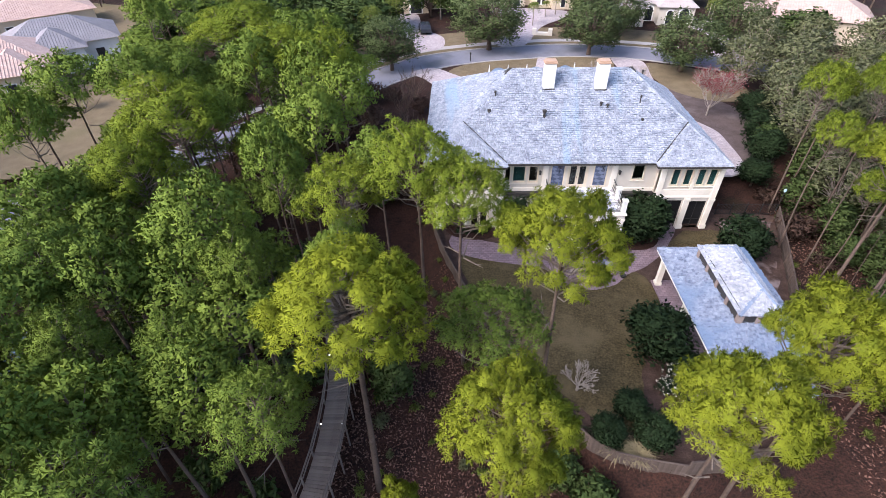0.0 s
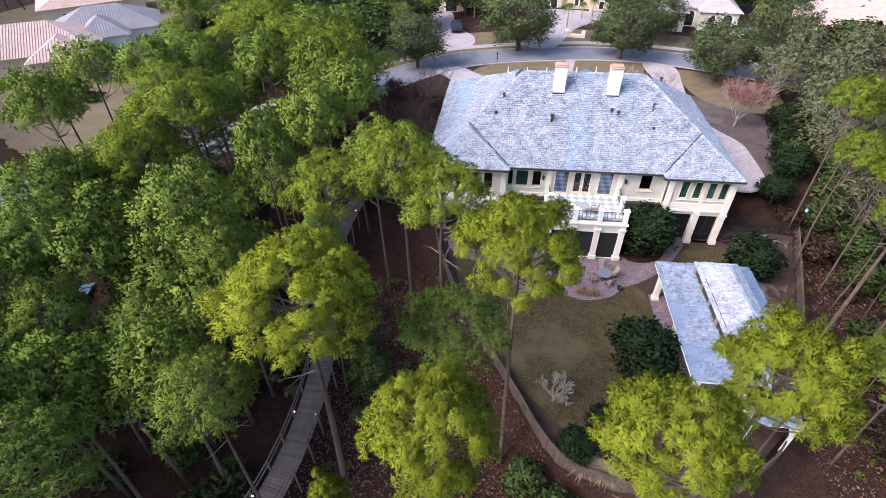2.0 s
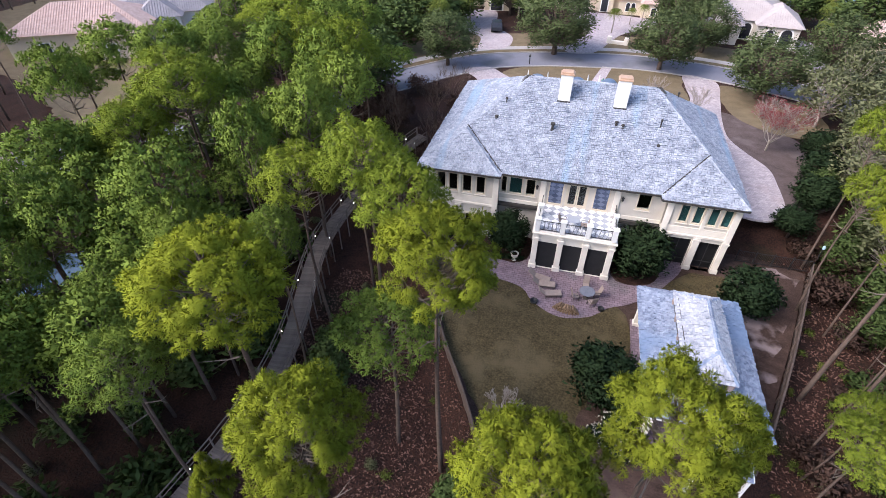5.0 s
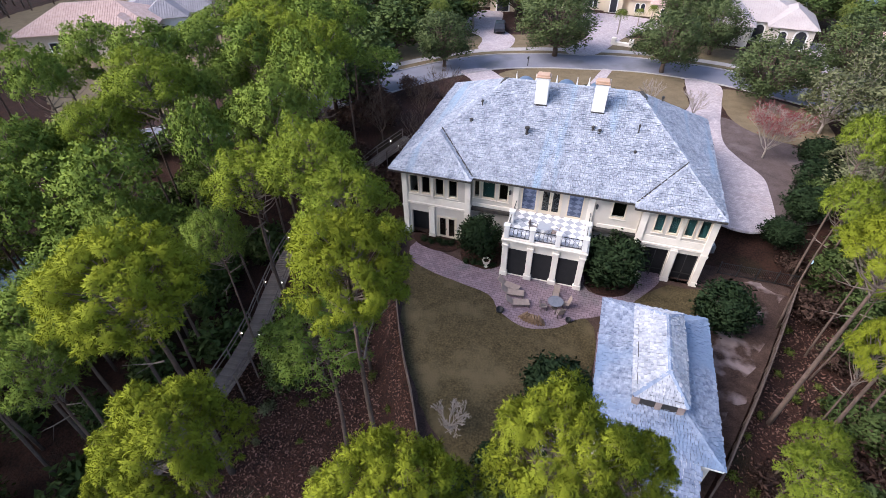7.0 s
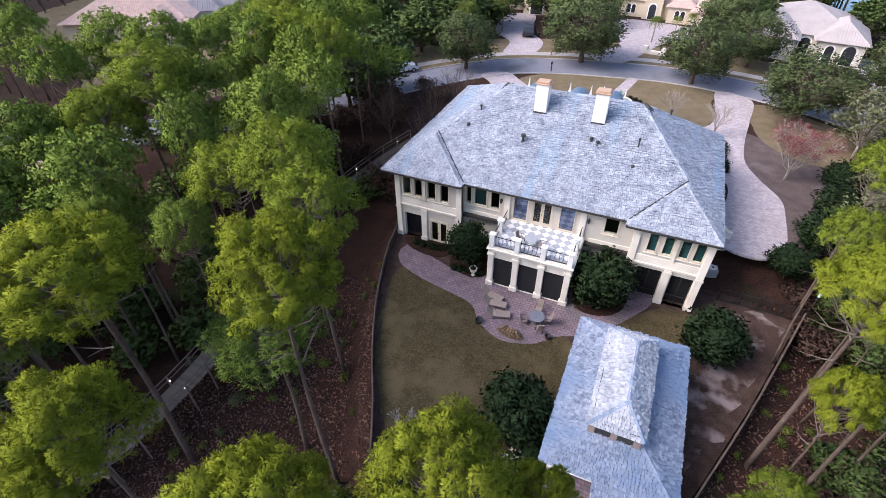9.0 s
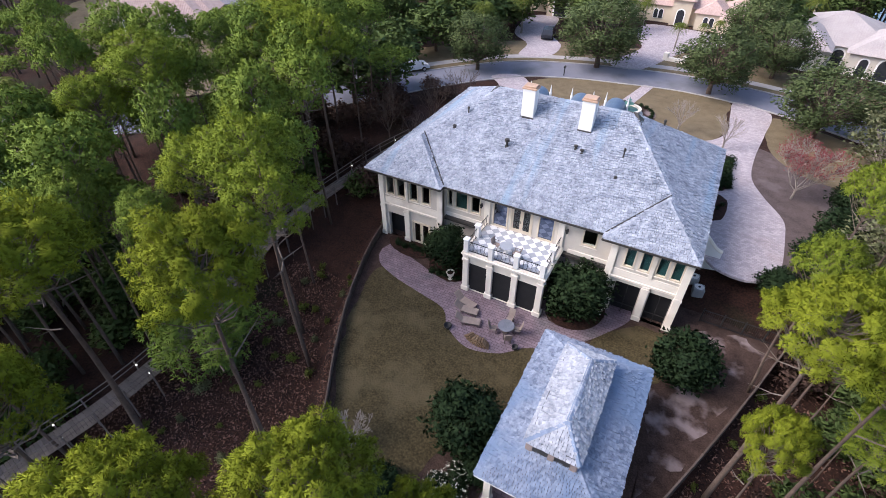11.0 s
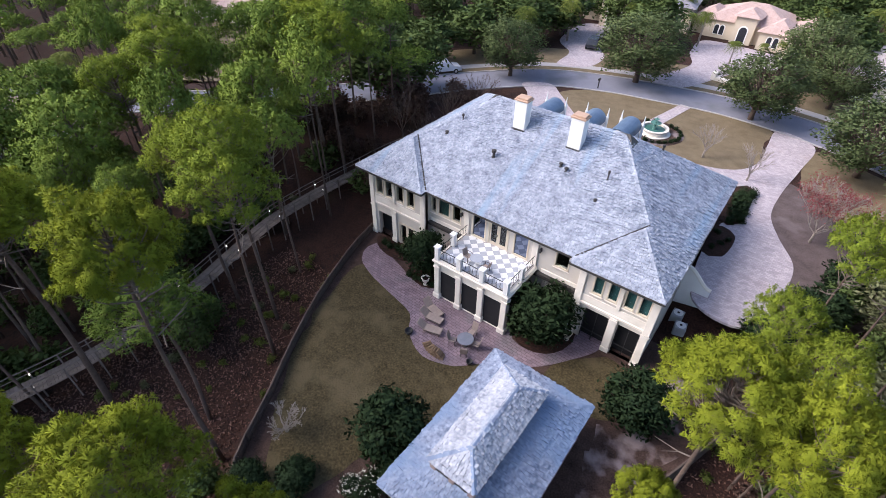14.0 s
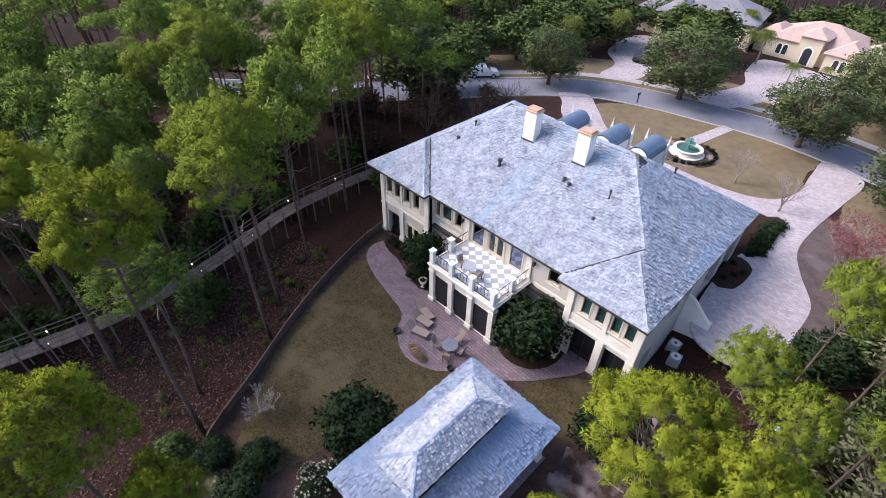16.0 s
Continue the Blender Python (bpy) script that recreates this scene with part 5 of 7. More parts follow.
# ---- boardwalk ----
WALKWAY = [(-3.4, 52.6, 2.5), (-5.6, 48.6, 1.5), (-7.2, 44.6, 0.4), (-7.9, 39.4, 0.0), (-7.9, 34.0, -0.25), (-6.8, 29.0, -0.45), (-5.5, 24.5, -0.5), (-4.8, 20.0, -0.5), (-4.8, 15.0, -0.55), (-5.6, 10.0, -0.6), (-6.6, 4.0, -0.7), (-8.0, -4.0, -0.8), (-10.0, -14.0, -0.9)]
boardwalk = thing("boardwalk", "weathered grey timber boardwalk with rails winding through the pines", "boardwalk", (0, 0, 0))
walk_line = spline(WALKWAY, 0.2)
lengths = [0.0]
for a, b in zip(walk_line, walk_line[1:]):
    lengths.append(lengths[-1] + (b - a).length)


def along(d):
    """The place and heading at d metres along the boardwalk."""
    i = min(max(int(np.searchsorted(lengths, d)) - 1, 0), len(walk_line) - 2)
    a, b = walk_line[i], walk_line[i + 1]
    t = (d - lengths[i]) / max(lengths[i + 1] - lengths[i], 1e-6)
    return a + (b - a) * t, math.degrees(math.atan2(b.y - a.y, b.x - a.x))


plank_mesh = Build().box(-0.105, -0.80, -0.04, 0.105, 0.80, 0.0, bevel=0.008).mesh("plank", M_WOOD)
joist = Build()
d = 0.15
prnd = random.Random(12)
count = 0
while d < lengths[-1] - 0.3:
    p, h = along(d)
    if count < 300:
        o = put("plank", plank_mesh, boardwalk)
        o.matrix_basis = pose(p.x, p.y, p.z + prnd.uniform(-0.004, 0.006), prnd.uniform(-0.4, 0.4), 0, h + prnd.uniform(-0.6, 0.6))
    count += 1
    d += 0.225
for side in (-0.55, 0.55):
    pts = [along(k)[0] + Vector((-math.sin(radians(along(k)[1])), math.cos(radians(along(k)[1])), 0)) * side - Vector((0, 0, 0.16)) for k in np.arange(0.2, lengths[-1] - 0.2, 1.0)]
    part("joist", Build().tube(pts, [0.1] * len(pts), 4), M_WOOD, boardwalk)
post_mesh = Build().box(-0.05, -0.05, -3.2, 0.05, 0.05, 0.95, bevel=0.01).mesh("post", M_WOOD)
M_LAMP = glow_mat("lit_lamp", (1.0, 0.93, 0.8), 2.0)
lamp_mesh = Build().lathe([(0.02, 0), (0.045, 0.02), (0.055, 0.07), (0.035, 0.11), (0.01, 0.12)], 8).mesh("lamp", M_LAMP)
for side in (-0.84, 0.84):
    rail_pts = {0.92: [], 0.5: []}
    k = 0
    for s in np.arange(0.3, lengths[-1] - 0.3, 1.9):
        p, h = along(s)
        q = p + Vector((-math.sin(radians(h)), math.cos(radians(h)), 0)) * side
        o = put("post", post_mesh, boardwalk)
        o.matrix_basis = pose(q.x, q.y, q.z, 0, 0, h)
        for z in rail_pts:
            rail_pts[z].append(q + Vector((0, 0, z)))
        if k % 3 == 1:
            inner = p + Vector((-math.sin(radians(h)), math.cos(radians(h)), 0)) * side * 0.84
            o = put("lamp", lamp_mesh, boardwalk, "small lit white path lamp")
            o.matrix_basis = pose(inner.x, inner.y, inner.z + 0.45)
        k += 1
    for z, pts in rail_pts.items():
        part("rail", Build().tube(pts, [0.055 if z > 0.9 else 0.04] * len(pts), 4), M_WOOD, boardwalk)

# ---- fences ----
w, h0, e = 0.075, -1.5, -0.06
picket_mesh = Build().add([(x, y, z) for y in (-0.011, 0.011) for x, z in ((-w, h0), (w, h0), (w, e), (0, 0), (-w, e))],
                          [(0, 1, 2, 3, 4), (9, 8, 7, 6, 5), (0, 5, 6, 1), (1, 6, 7, 2), (2, 7, 8, 3), (3, 8, 9, 4), (4, 9, 5, 0)]).mesh("picket", M_FENCE)


def picket_fence(name, label, line, height, gap=0.17, z0=-0.5):
    fence = thing(name, label, "fence", (0, 0, 0))
    pts = spline([(x, y, 0) for x, y in line], 2.4)
    for i, (a, b) in enumerate(zip(pts, pts[1:])):
        L = (b - a).length
        h = math.degrees(math.atan2(b.y - a.y, b.x - a.x))
        m = pose(a.x, a.y, 0, 0, 0, h)
        part("post", Build().box(-0.06, -0.06, z0, 0.06, 0.06, height + 0.08, m, 0.015), M_FENCE, fence)
        panel = Build().box(0.06, -0.02, 0.2, L - 0.06, 0.02, 0.29, m).box(0.06, -0.02, height - 0.3, L - 0.06, 0.02, height - 0.21, m)
        n = max(2, int(L / gap))
        for k in range(n):
            o = put("picket", picket_mesh, fence)
            o.matrix_basis = m @ pose(0.06 + (L - 0.12) * (k + 0.5) / n, -0.034, height + prnd.uniform(-0.03, 0.03), 0, prnd.uniform(-1, 1), 0)
        part("fence_rail", panel, M_FENCE, fence)
        part("cap_rail", Build().box(0.0, -0.06, height + 0.01, L, 0.05, height + 0.045, m, 0.01), M_FENCE, fence)
    return fence


picket_fence("picket_fence", "low weathered wooden picket fence along the yard's edge", [(0.6, 41.4), (1.7, 36.4), (2.9, 32.9), (4.4, 29.2), (6.5, 25.1), (8.3, 22.1), (9.5, 19.9), (10.9, 17.4), (12.9, 15.7), (16.9, 14.9)], 0.75)
picket_fence("board_fence", "brown wooden fence with a flat cap beside the woods", [(16.9, 14.9), (22.0, 15.9), (26.1, 19.9), (28.4, 24.7), (31.2, 31.5), (34.7, 40.9)], 1.15)
bar_mesh = Build().box(-0.01, -0.01, 0.0, 0.01, 0.01, 1.22).mesh("bar", M_IRON)
iron = thing("iron_fence", "black iron fence across the side yard", "fence", (0, 0, 0))
for i in range(4):
    x0, x1 = 28.9 + 1.45 * i, 28.9 + 1.45 * (i + 1)
    b = Build().box(x0, 41.16, 0.12, x1, 41.2, 0.17)
    part("fence_rail", Build().box(x0, 41.16, 1.2, x1, 41.2, 1.25), M_IRON, iron)
    for k in range(11):
        o = put("bar", bar_mesh, iron)
        o.matrix_basis = pose(x0 + (x1 - x0) * (k + 0.5) / 11, 41.18, 0.0)
    part("fence_rail", b, M_IRON, iron)
    part("post", Build().box(x0 - 0.035, 41.145, -0.2, x0 + 0.035, 41.215, 1.4, bevel=0.008), M_IRON, iron)
lamp_post = thing("lamp_post", "slim dark garden lamp post with a pale blue head", "lamp", (35.2, 41.8, 0.0))
part("pole", Build().lathe([(0.06, -0.5), (0.05, 0.5), (0.04, 2.2)], 8), M_IRON, lamp_post)
part("head", Build().lathe([(0.05, 2.2), (0.12, 2.26), (0.12, 2.5), (0.04, 2.58)], 8), mat("pale_blue_enamel", (0.35, 0.5, 0.6), (0.42, 0.58, 0.68), rough=0.4), lamp_post)

# ---- side of the house ----
wing_wall = thing("garden_wall", "white stucco wing wall with a sweeping curved top", "wall", (0, 0, 0))
n = 14
prof = [(26.96 + 2.1 * k / n, 3.2 + 1.4 * (0.5 + 0.5 * math.cos(math.pi * k / n))) for k in range(n + 1)]
b = Build()
vs = [(x, 46.05, z) for x, z in prof] + [(x, 46.33, z) for x, z in prof] + [(x, 46.05, -0.1) for x, z in prof] + [(x, 46.33, -0.1) for x, z in prof]
N = n + 1
fs = []
for k in range(n):
    fs += [(k, k + 1, N + k + 1, N + k), (2 * N + k, 2 * N + k + 1, k + 1, k), (N + k, N + k + 1, 3 * N + k + 1, 3 * N + k)]
fs += [(n, 2 * N + n, 3 * N + n, N + n), (0, N, 3 * N, 2 * N)]
part("wall_body", b.add(vs, fs), M_WHITE, wing_wall)
cop = Build().tube([(x, 46.19, z + 0.03) for x, z in prof], [0.17] * N, 6)
part("coping", cop, M_STONE, wing_wall, "pale stone coping")


def ac_unit(x, y, z):
    u = thing("air_conditioner", "grey outdoor air-conditioning unit with a round fan grille", "air conditioner", (x, y, z), 0, "air conditioners")
    part("case", Build().box(-0.42, -0.42, 0, 0.42, 0.42, 0.85, bevel=0.04), mat("grey_enamel", (0.30, 0.31, 0.31), (0.38, 0.39, 0.39), rough=0.5), u)
    part("fan_grille", Build().lathe([(0.36, 0.851), (0.36, 0.88), (0.30, 0.885), (0.30, 0.86)], 16), M_WHITE, u, "pale round fan ring")
    part("fan_hub", Build().lathe([(0.1, 0.855), (0.1, 0.89), (0.05, 0.9)], 10), M_IRON, u)
    return u


unit = ac_unit(27.75, 44.9, 0.35)
copy_thing(unit, pose(28.3, 43.9, 0.2, 0, 0, 8))

# ---- patio furniture ----
M_SLING = mat("tan_sling", (0.26, 0.20, 0.17), (0.36, 0.29, 0.25), scale=4, fine=60, rough=0.85, bump=0.15)
M_FRAME = mat("bronze_frame", (0.07, 0.055, 0.05), (0.12, 0.10, 0.09), rough=0.5, bump=0.05)


def chaise(x, y, turn):
    c = thing("chaise_longue", "tan sling chaise longue with a raised back on the patio", "chaise longue", (x, y, 0.055), turn, "chaise longues")
    part("seat", Build().box(-0.35, -0.33, 0.30, 1.0, 0.33, 0.37, bevel=0.025), M_SLING, c)
    part("backrest", Build().box(-0.75, -0.33, -0.03, 0.0, 0.33, 0.04, pose(-0.35, 0, 0.34, 0, 42, 0), 0.025), M_SLING, c)
    part("frame", Build().box(-0.36, -0.37, 0.26, 1.02, -0.33, 0.31).box(-0.36, 0.33, 0.26, 1.02, 0.37, 0.31), M_FRAME, c)
    for lx, ly in ((-0.3, -0.33), (-0.3, 0.33), (0.9, -0.33), (0.9, 0.33)):
        part("leg", Build().box(lx - 0.025, ly - 0.025, 0, lx + 0.025, ly + 0.025, 0.27), M_FRAME, c)
    return c


c1 = chaise(12.75, 33.45, 6)
copy_thing(c1, pose(13.35, 32.45, 0.055, 0, 0, 16))
copy_thing(c1, pose(12.3, 34.2, 0.055, 0, 0, -12))

table = thing("round_table", "round bronze patio table with a pale glass top", "table", (16.3, 33.0, 0.055), 0)
part("tabletop", Build().lathe([(0.60, 0.70), (0.62, 0.715), (0.62, 0.73), (0.60, 0.74)], 24), mat("frosted_top", (0.15, 0.16, 0.19), (0.22, 0.23, 0.27), rough=0.25, bump=0.03), table)
part("pedestal", Build().lathe([(0.26, 0), (0.24, 0.04), (0.06, 0.1), (0.05, 0.6), (0.2, 0.70)], 10), M_FRAME, table)


def chair(x, y, turn, label, tall=0.0, group="patio chairs"):
    c = thing("patio_chair", label, "chair", (x, y, 0.055), turn, group)
    part("seat", Build().box(-0.25, -0.25, 0.40, 0.25, 0.25, 0.45, bevel=0.02), M_SLING, c)
    part("backrest", Build().box(-0.25, -0.02, 0.0, 0.25, 0.03, 0.55 + tall, pose(0, 0.24, 0.43, -14, 0, 0), 0.015), M_SLING, c)
    for sx in (-0.27, 0.27):
        part("armrest", Build().tube([(sx, -0.22, 0.05), (sx, -0.24, 0.62), (sx, 0.0, 0.66), (sx, 0.3, 0.64)], [0.022] * 4, 6), M_FRAME, c)
    for lx, ly in ((-0.22, -0.22), (-0.22, 0.22), (0.22, -0.22), (0.22, 0.22)):
        part("leg", Build().box(lx - 0.02, ly - 0.02, 0, lx + 0.02, ly + 0.02, 0.41), M_FRAME, c)
    return c


ch = chair(16.2, 34.05, 0, "tan sling patio chair with a dark frame beside the table", 0.2)
for x, y, turn in ((15.45, 32.6, 110), (17.05, 33.3, -75), (16.75, 32.2, -150)):
    copy_thing(ch, pose(x, y, 0.055, 0, 0, turn))

wood_rack = thing("firewood_stack", "curved stack of split brown firewood on the patio's edge", "firewood", (14.8, 30.95, 0.05), -8)
log_mats = mat("split_firewood", (0.10, 0.062, 0.036), (0.30, 0.20, 0.125), scale=3, fine=25, rough=0.9, bump=0.4, by_object=0.6)
log_mesh = Build().lathe([(0.075, -0.24), (0.085, -0.2), (0.085, 0.2), (0.075, 0.24)], 6, pose(0, 0, 0, 90, 0, 0)).mesh("log", log_mats)
lrnd = random.Random(4)
for row in range(5):
    for k in range(10 - row):
        a = radians(-32 + 64 * (k + 0.5 + row * 0.5) / 10)
        o = put("log", log_mesh, wood_rack)
        o.matrix_basis = pose(1.9 * math.sin(a), 1.0 - 1.9 * math.cos(a) + 0.9, 0.085 + row * 0.135, lrnd.uniform(-6, 6), lrnd.uniform(0, 60), math.degrees(a) + lrnd.uniform(-7, 7))
for x, y, r in ((12.25, 31.35, 0.32), (17.5, 31.85, 0.24)):
    o = thing("fire_bowl" if r > 0.3 else "iron_pot", "low black iron bowl standing on the lawn", "bowl", (x, y, 0.03))
    part("bowl", Build().lathe([(r * 0.5, 0), (r * 0.9, 0.1), (r, 0.3), (r * 0.92, 0.31), (r * 0.8, 0.14), (0.02, 0.08)], 14), M_IRON, o, smooth=True)
    part("foot_ring", Build().lathe([(r * 0.6, -0.02), (r * 0.62, 0.0), (r * 0.5, 0.03)], 14), M_IRON, o)
urn = thing("urn", "pale stone urn planter beside the shrub", "planter", (9.9, 36.2, 0.05))
part("urn_body", Build().lathe([(0.2, 0), (0.2, 0.06), (0.09, 0.12), (0.12, 0.25), (0.28, 0.45), (0.34, 0.75), (0.38, 0.78), (0.36, 0.8), (0.28, 0.72), (0.02, 0.68)], 16), M_STONE, urn, smooth=True)
part("soil", Build().lathe([(0.27, 0.70), (0.2, 0.74), (0.02, 0.75)], 12), M_LITTER, urn)
copy_thing(urn, pose(21.9, 38.2, 0.05))

# ---- balcony furniture and lanterns ----
btable = thing("balcony_table", "small round pale table on the balcony", "table", (14.3, 36.9, BF + 0.02))
part("tabletop", Build().lathe([(0.5, 0.7), (0.52, 0.715), (0.5, 0.73)], 20), M_TILE_G, btable)
part("pedestal", Build().lathe([(0.22, 0), (0.05, 0.06), (0.045, 0.66), (0.15, 0.7)], 10), M_WHITE, btable)
bch = chair(13.3, 37.2, 75, "light balcony chair beside the small table", 0.0, "balcony chairs")
bch.matrix_basis = pose(13.45, 37.0, BF + 0.02, 0, 0, 80)
copy_thing(bch, pose(15.2, 36.8, BF + 0.02, 0, 0, -95))
for lx, ly in ((10.9, YMID), (17.6, YMID)):
    lan = thing("wall_lantern", "black iron wall lantern beside the balcony", "lantern", (lx if lx < 12 else 18.05, ly, 5.6))
    part("bracket", Build().box(-0.04, -0.12, 0.1, 0.04, 0.0, 0.16).box(-0.06, -0.02, -0.05, 0.06, 0.0, 0.3), M_IRON, lan)
    part("lantern_body", Build().lathe([(0.05, -0.1), (0.09, -0.06), (0.11, 0.2), (0.14, 0.22), (0.03, 0.34)], 6, pose(0, -0.22, 0.05)), M_IRON, lan)
for lx, ly, lz in ((2.8, 40.4, 2.1), (12.3, 37.4, 2.7)):
    hl = thing("hanging_lantern", "lit white hanging lantern under the porch", "lantern", (lx, ly, lz))
    part("shade", Build().lathe([(0.05, 0.0), (0.14, 0.04), (0.15, 0.22), (0.05, 0.3)], 10), glow_mat("lantern_glow", (1.0, 0.92, 0.78), 2.5), hl)
    part("chain", Build().lathe([(0.012, 0.3), (0.012, 3.42 - lz)], 5), M_IRON, hl)

# ---- front of the house ----
# Blue-grey barrel canopies over the front bays.
for bx, by in ((8.3, 58.2), (12.8, 58.4), (16.3, 58.8)):
    bar = Build()
    n, R, L = 12, 1.02, 4.2
    vs = []
    for yy in (by - 2.0, by + 1.7):
        for k in range(n + 1):
            a = math.pi * k / n
            vs.append((bx + R * math.cos(a), yy, 7.3 + R * 0.95 * math.sin(a)))
    fs = [(k, k + 1, n + 2 + k, n + 1 + k) for k in range(n)]
    bar.add(vs, fs)
    bar.add([(x, y, z - 0.12) for x, y, z in vs], [tuple(reversed(f)) for f in fs])
    canopy = part("barrel_canopy", bar, M_BLUEMETAL, house, "blue-grey metal barrel vault over a front bay")
    side = Build()
    for yy in (by - 2.0, by + 1.7):
        side.add([(bx + (R - 0.1) * math.cos(math.pi * k / n), yy, 7.3 + (R - 0.1) * 0.95 * math.sin(math.pi * k / n)) for k in range(n + 1)], [tuple(range(n + 1))])
    side.box(bx - R + 0.05, by - 2.0, 2.6, bx + R - 0.05, by + 1.65, 7.3)
    part("bay_wall", side, M_WHITE, canopy, "white rendered bay")
    for sx in (-R - 0.1, R + 0.1):
        part("finial", Build().lathe([(0.14, 2.6), (0.14, 7.6), (0.17, 7.65), (0.1, 7.8), (0.06, 8.2), (0.02, 8.6)], 8, Matrix.Translation((bx + sx, by + 1.7, 0))), M_WHITE, canopy, "white pointed finial post")

fountain = thing("fountain", "round pale stone fountain with a green tiered centre", "fountain", (16.2, 70.8, FRONT))
part("basin", Build().lathe([(1.9, -0.1), (1.9, 0.08), (1.55, 0.1), (1.5, 0.5), (1.62, 0.58), (1.62, 0.66), (1.3, 0.66), (1.28, 0.3), (0.02, 0.28)], 32), M_STONE, fountain)
part("water", Build().lathe([(1.27, 0.44), (1.0, 0.45), (0.02, 0.45)], 24), mat("green_fountain_water", (0.05, 0.13, 0.11), (0.07, 0.17, 0.14), rough=0.08, bump=0.1), fountain)
part("pedestal", Build().lathe([(0.3, 0.3), (0.22, 0.6), (0.12, 0.9), (0.15, 1.05), (0.6, 1.2), (0.62, 1.25), (0.1, 1.2), (0.08, 1.6), (0.32, 1.68), (0.05, 1.7), (0.04, 1.95), (0.01, 2.0)], 14), mat("verdigris_bronze", (0.06, 0.16, 0.14), (0.12, 0.25, 0.21), rough=0.6), fountain, "green bronze tiers")
HEDGE = broadleaf("hedge_bush", "low dark clipped hedge bush", 33, 0.9, 0.1, 0.45, 0.4, 14, 10, 0.11, M_DARKLEAF, "shrub", "clipped hedge bushes", 0.27, 4, 0.03, low=-0.9)
ring = [(16.2 + 2.9 * math.cos(a), 70.8 + 2.9 * math.sin(a), FRONT, 0.75, 0.65, 57 * i) for i, a in enumerate(np.linspace(-1.6, 2.2, 15)) if not 1.2 < a < 1.7]
side_row = [(27.7 + 0.7 * (i % 2), 57.4 + 0.55 * i, FRONT, 1.3, 1.2, 31 * i) for i in range(12)]
planter_row = [(27.5 + 0.5 * (i % 3), 52.6 + 0.8 * i, FRONT, 0.7, 0.6, 77 * i) for i in range(4)]
left_row = [(3.4 + 0.7 * i, 38.2 - 0.25 * (i % 2), 0.0, 0.9, 0.8, 43 * i) for i in range(5)]
bed_row = [(8.0 + 0.6 * (i % 5), 36.3 - 0.4 * (i // 5), 0.0, 0.8, 0.6, 29 * i) for i in range(5)]
repeat(HEDGE, ring + side_row + planter_row + left_row + bed_row)
tagged(new("bed_fountain", sheet("bed_fountain", [(16.2 + 3.4 * math.cos(a), 70.8 + 3.4 * math.sin(a)) for a in np.linspace(0, 6.1, 16)], FRONT + 0.06, 0.1, M_SAND)), "round mulch bed about the fountain", "garden bed", kind="structure")
tagged(new("bed_side", sheet("bed_side", [(27.1, 57.2), (28.6, 57.6), (28.7, 62.6), (28.4, 64.6), (27.0, 64.2)], FRONT + 0.10, 0.1, M_LITTER)), "dark planting bed at the house corner", "garden bed", kind="structure")
tagged(new("bed_planter", sheet("bed_planter", [(26.9, 51.6), (28.6, 51.8), (28.8, 55.4), (27.0, 56.0)], FRONT + 0.10, 0.1, M_LITTER)), "small planting bed against the house", "garden bed", kind="structure")
tagged(new("bed_shrub", sheet("bed_shrub", [(7.2, 38.8), (7.6, 36.6), (9.6, 35.9), (11.0, 36.6), (11.0, 39.6), (9.0, 39.7)], 0.07, 0.05, M_LITTER)), "dark mulch bed under the big shrub", "garden bed", kind="structure")
tagged(new("bed_shrub_2", sheet("bed_shrub_2", [(18.3, 39.6), (18.4, 36.4), (19.8, 35.5), (21.4, 36.0), (22.3, 37.6), (21.8, 39.6)], 0.07, 0.05, M_LITTER)), "dark mulch bed under the big shrub", "garden bed", kind="structure")
tagged(new("bed_left", sheet("bed_left", [(2.4, 39.0), (3.0, 37.6), (5.0, 37.0), (6.6, 37.4), (6.8, 38.9)], 0.07, 0.05, M_LITTER)), "dark planting bed before the porch", "garden bed", kind="structure")

mailbox = thing("mailbox", "dark post-mounted mailbox at the kerb", "mailbox", (5.4, 79.3, FRONT))
part("post", Build().box(-0.06, -0.06, -0.2, 0.06, 0.06, 1.1, bevel=0.01), M_IRON, mailbox)
part("box", Build().box(-0.13, -0.28, 1.1, 0.13, 0.28, 1.4, bevel=0.05), M_IRON, mailbox)


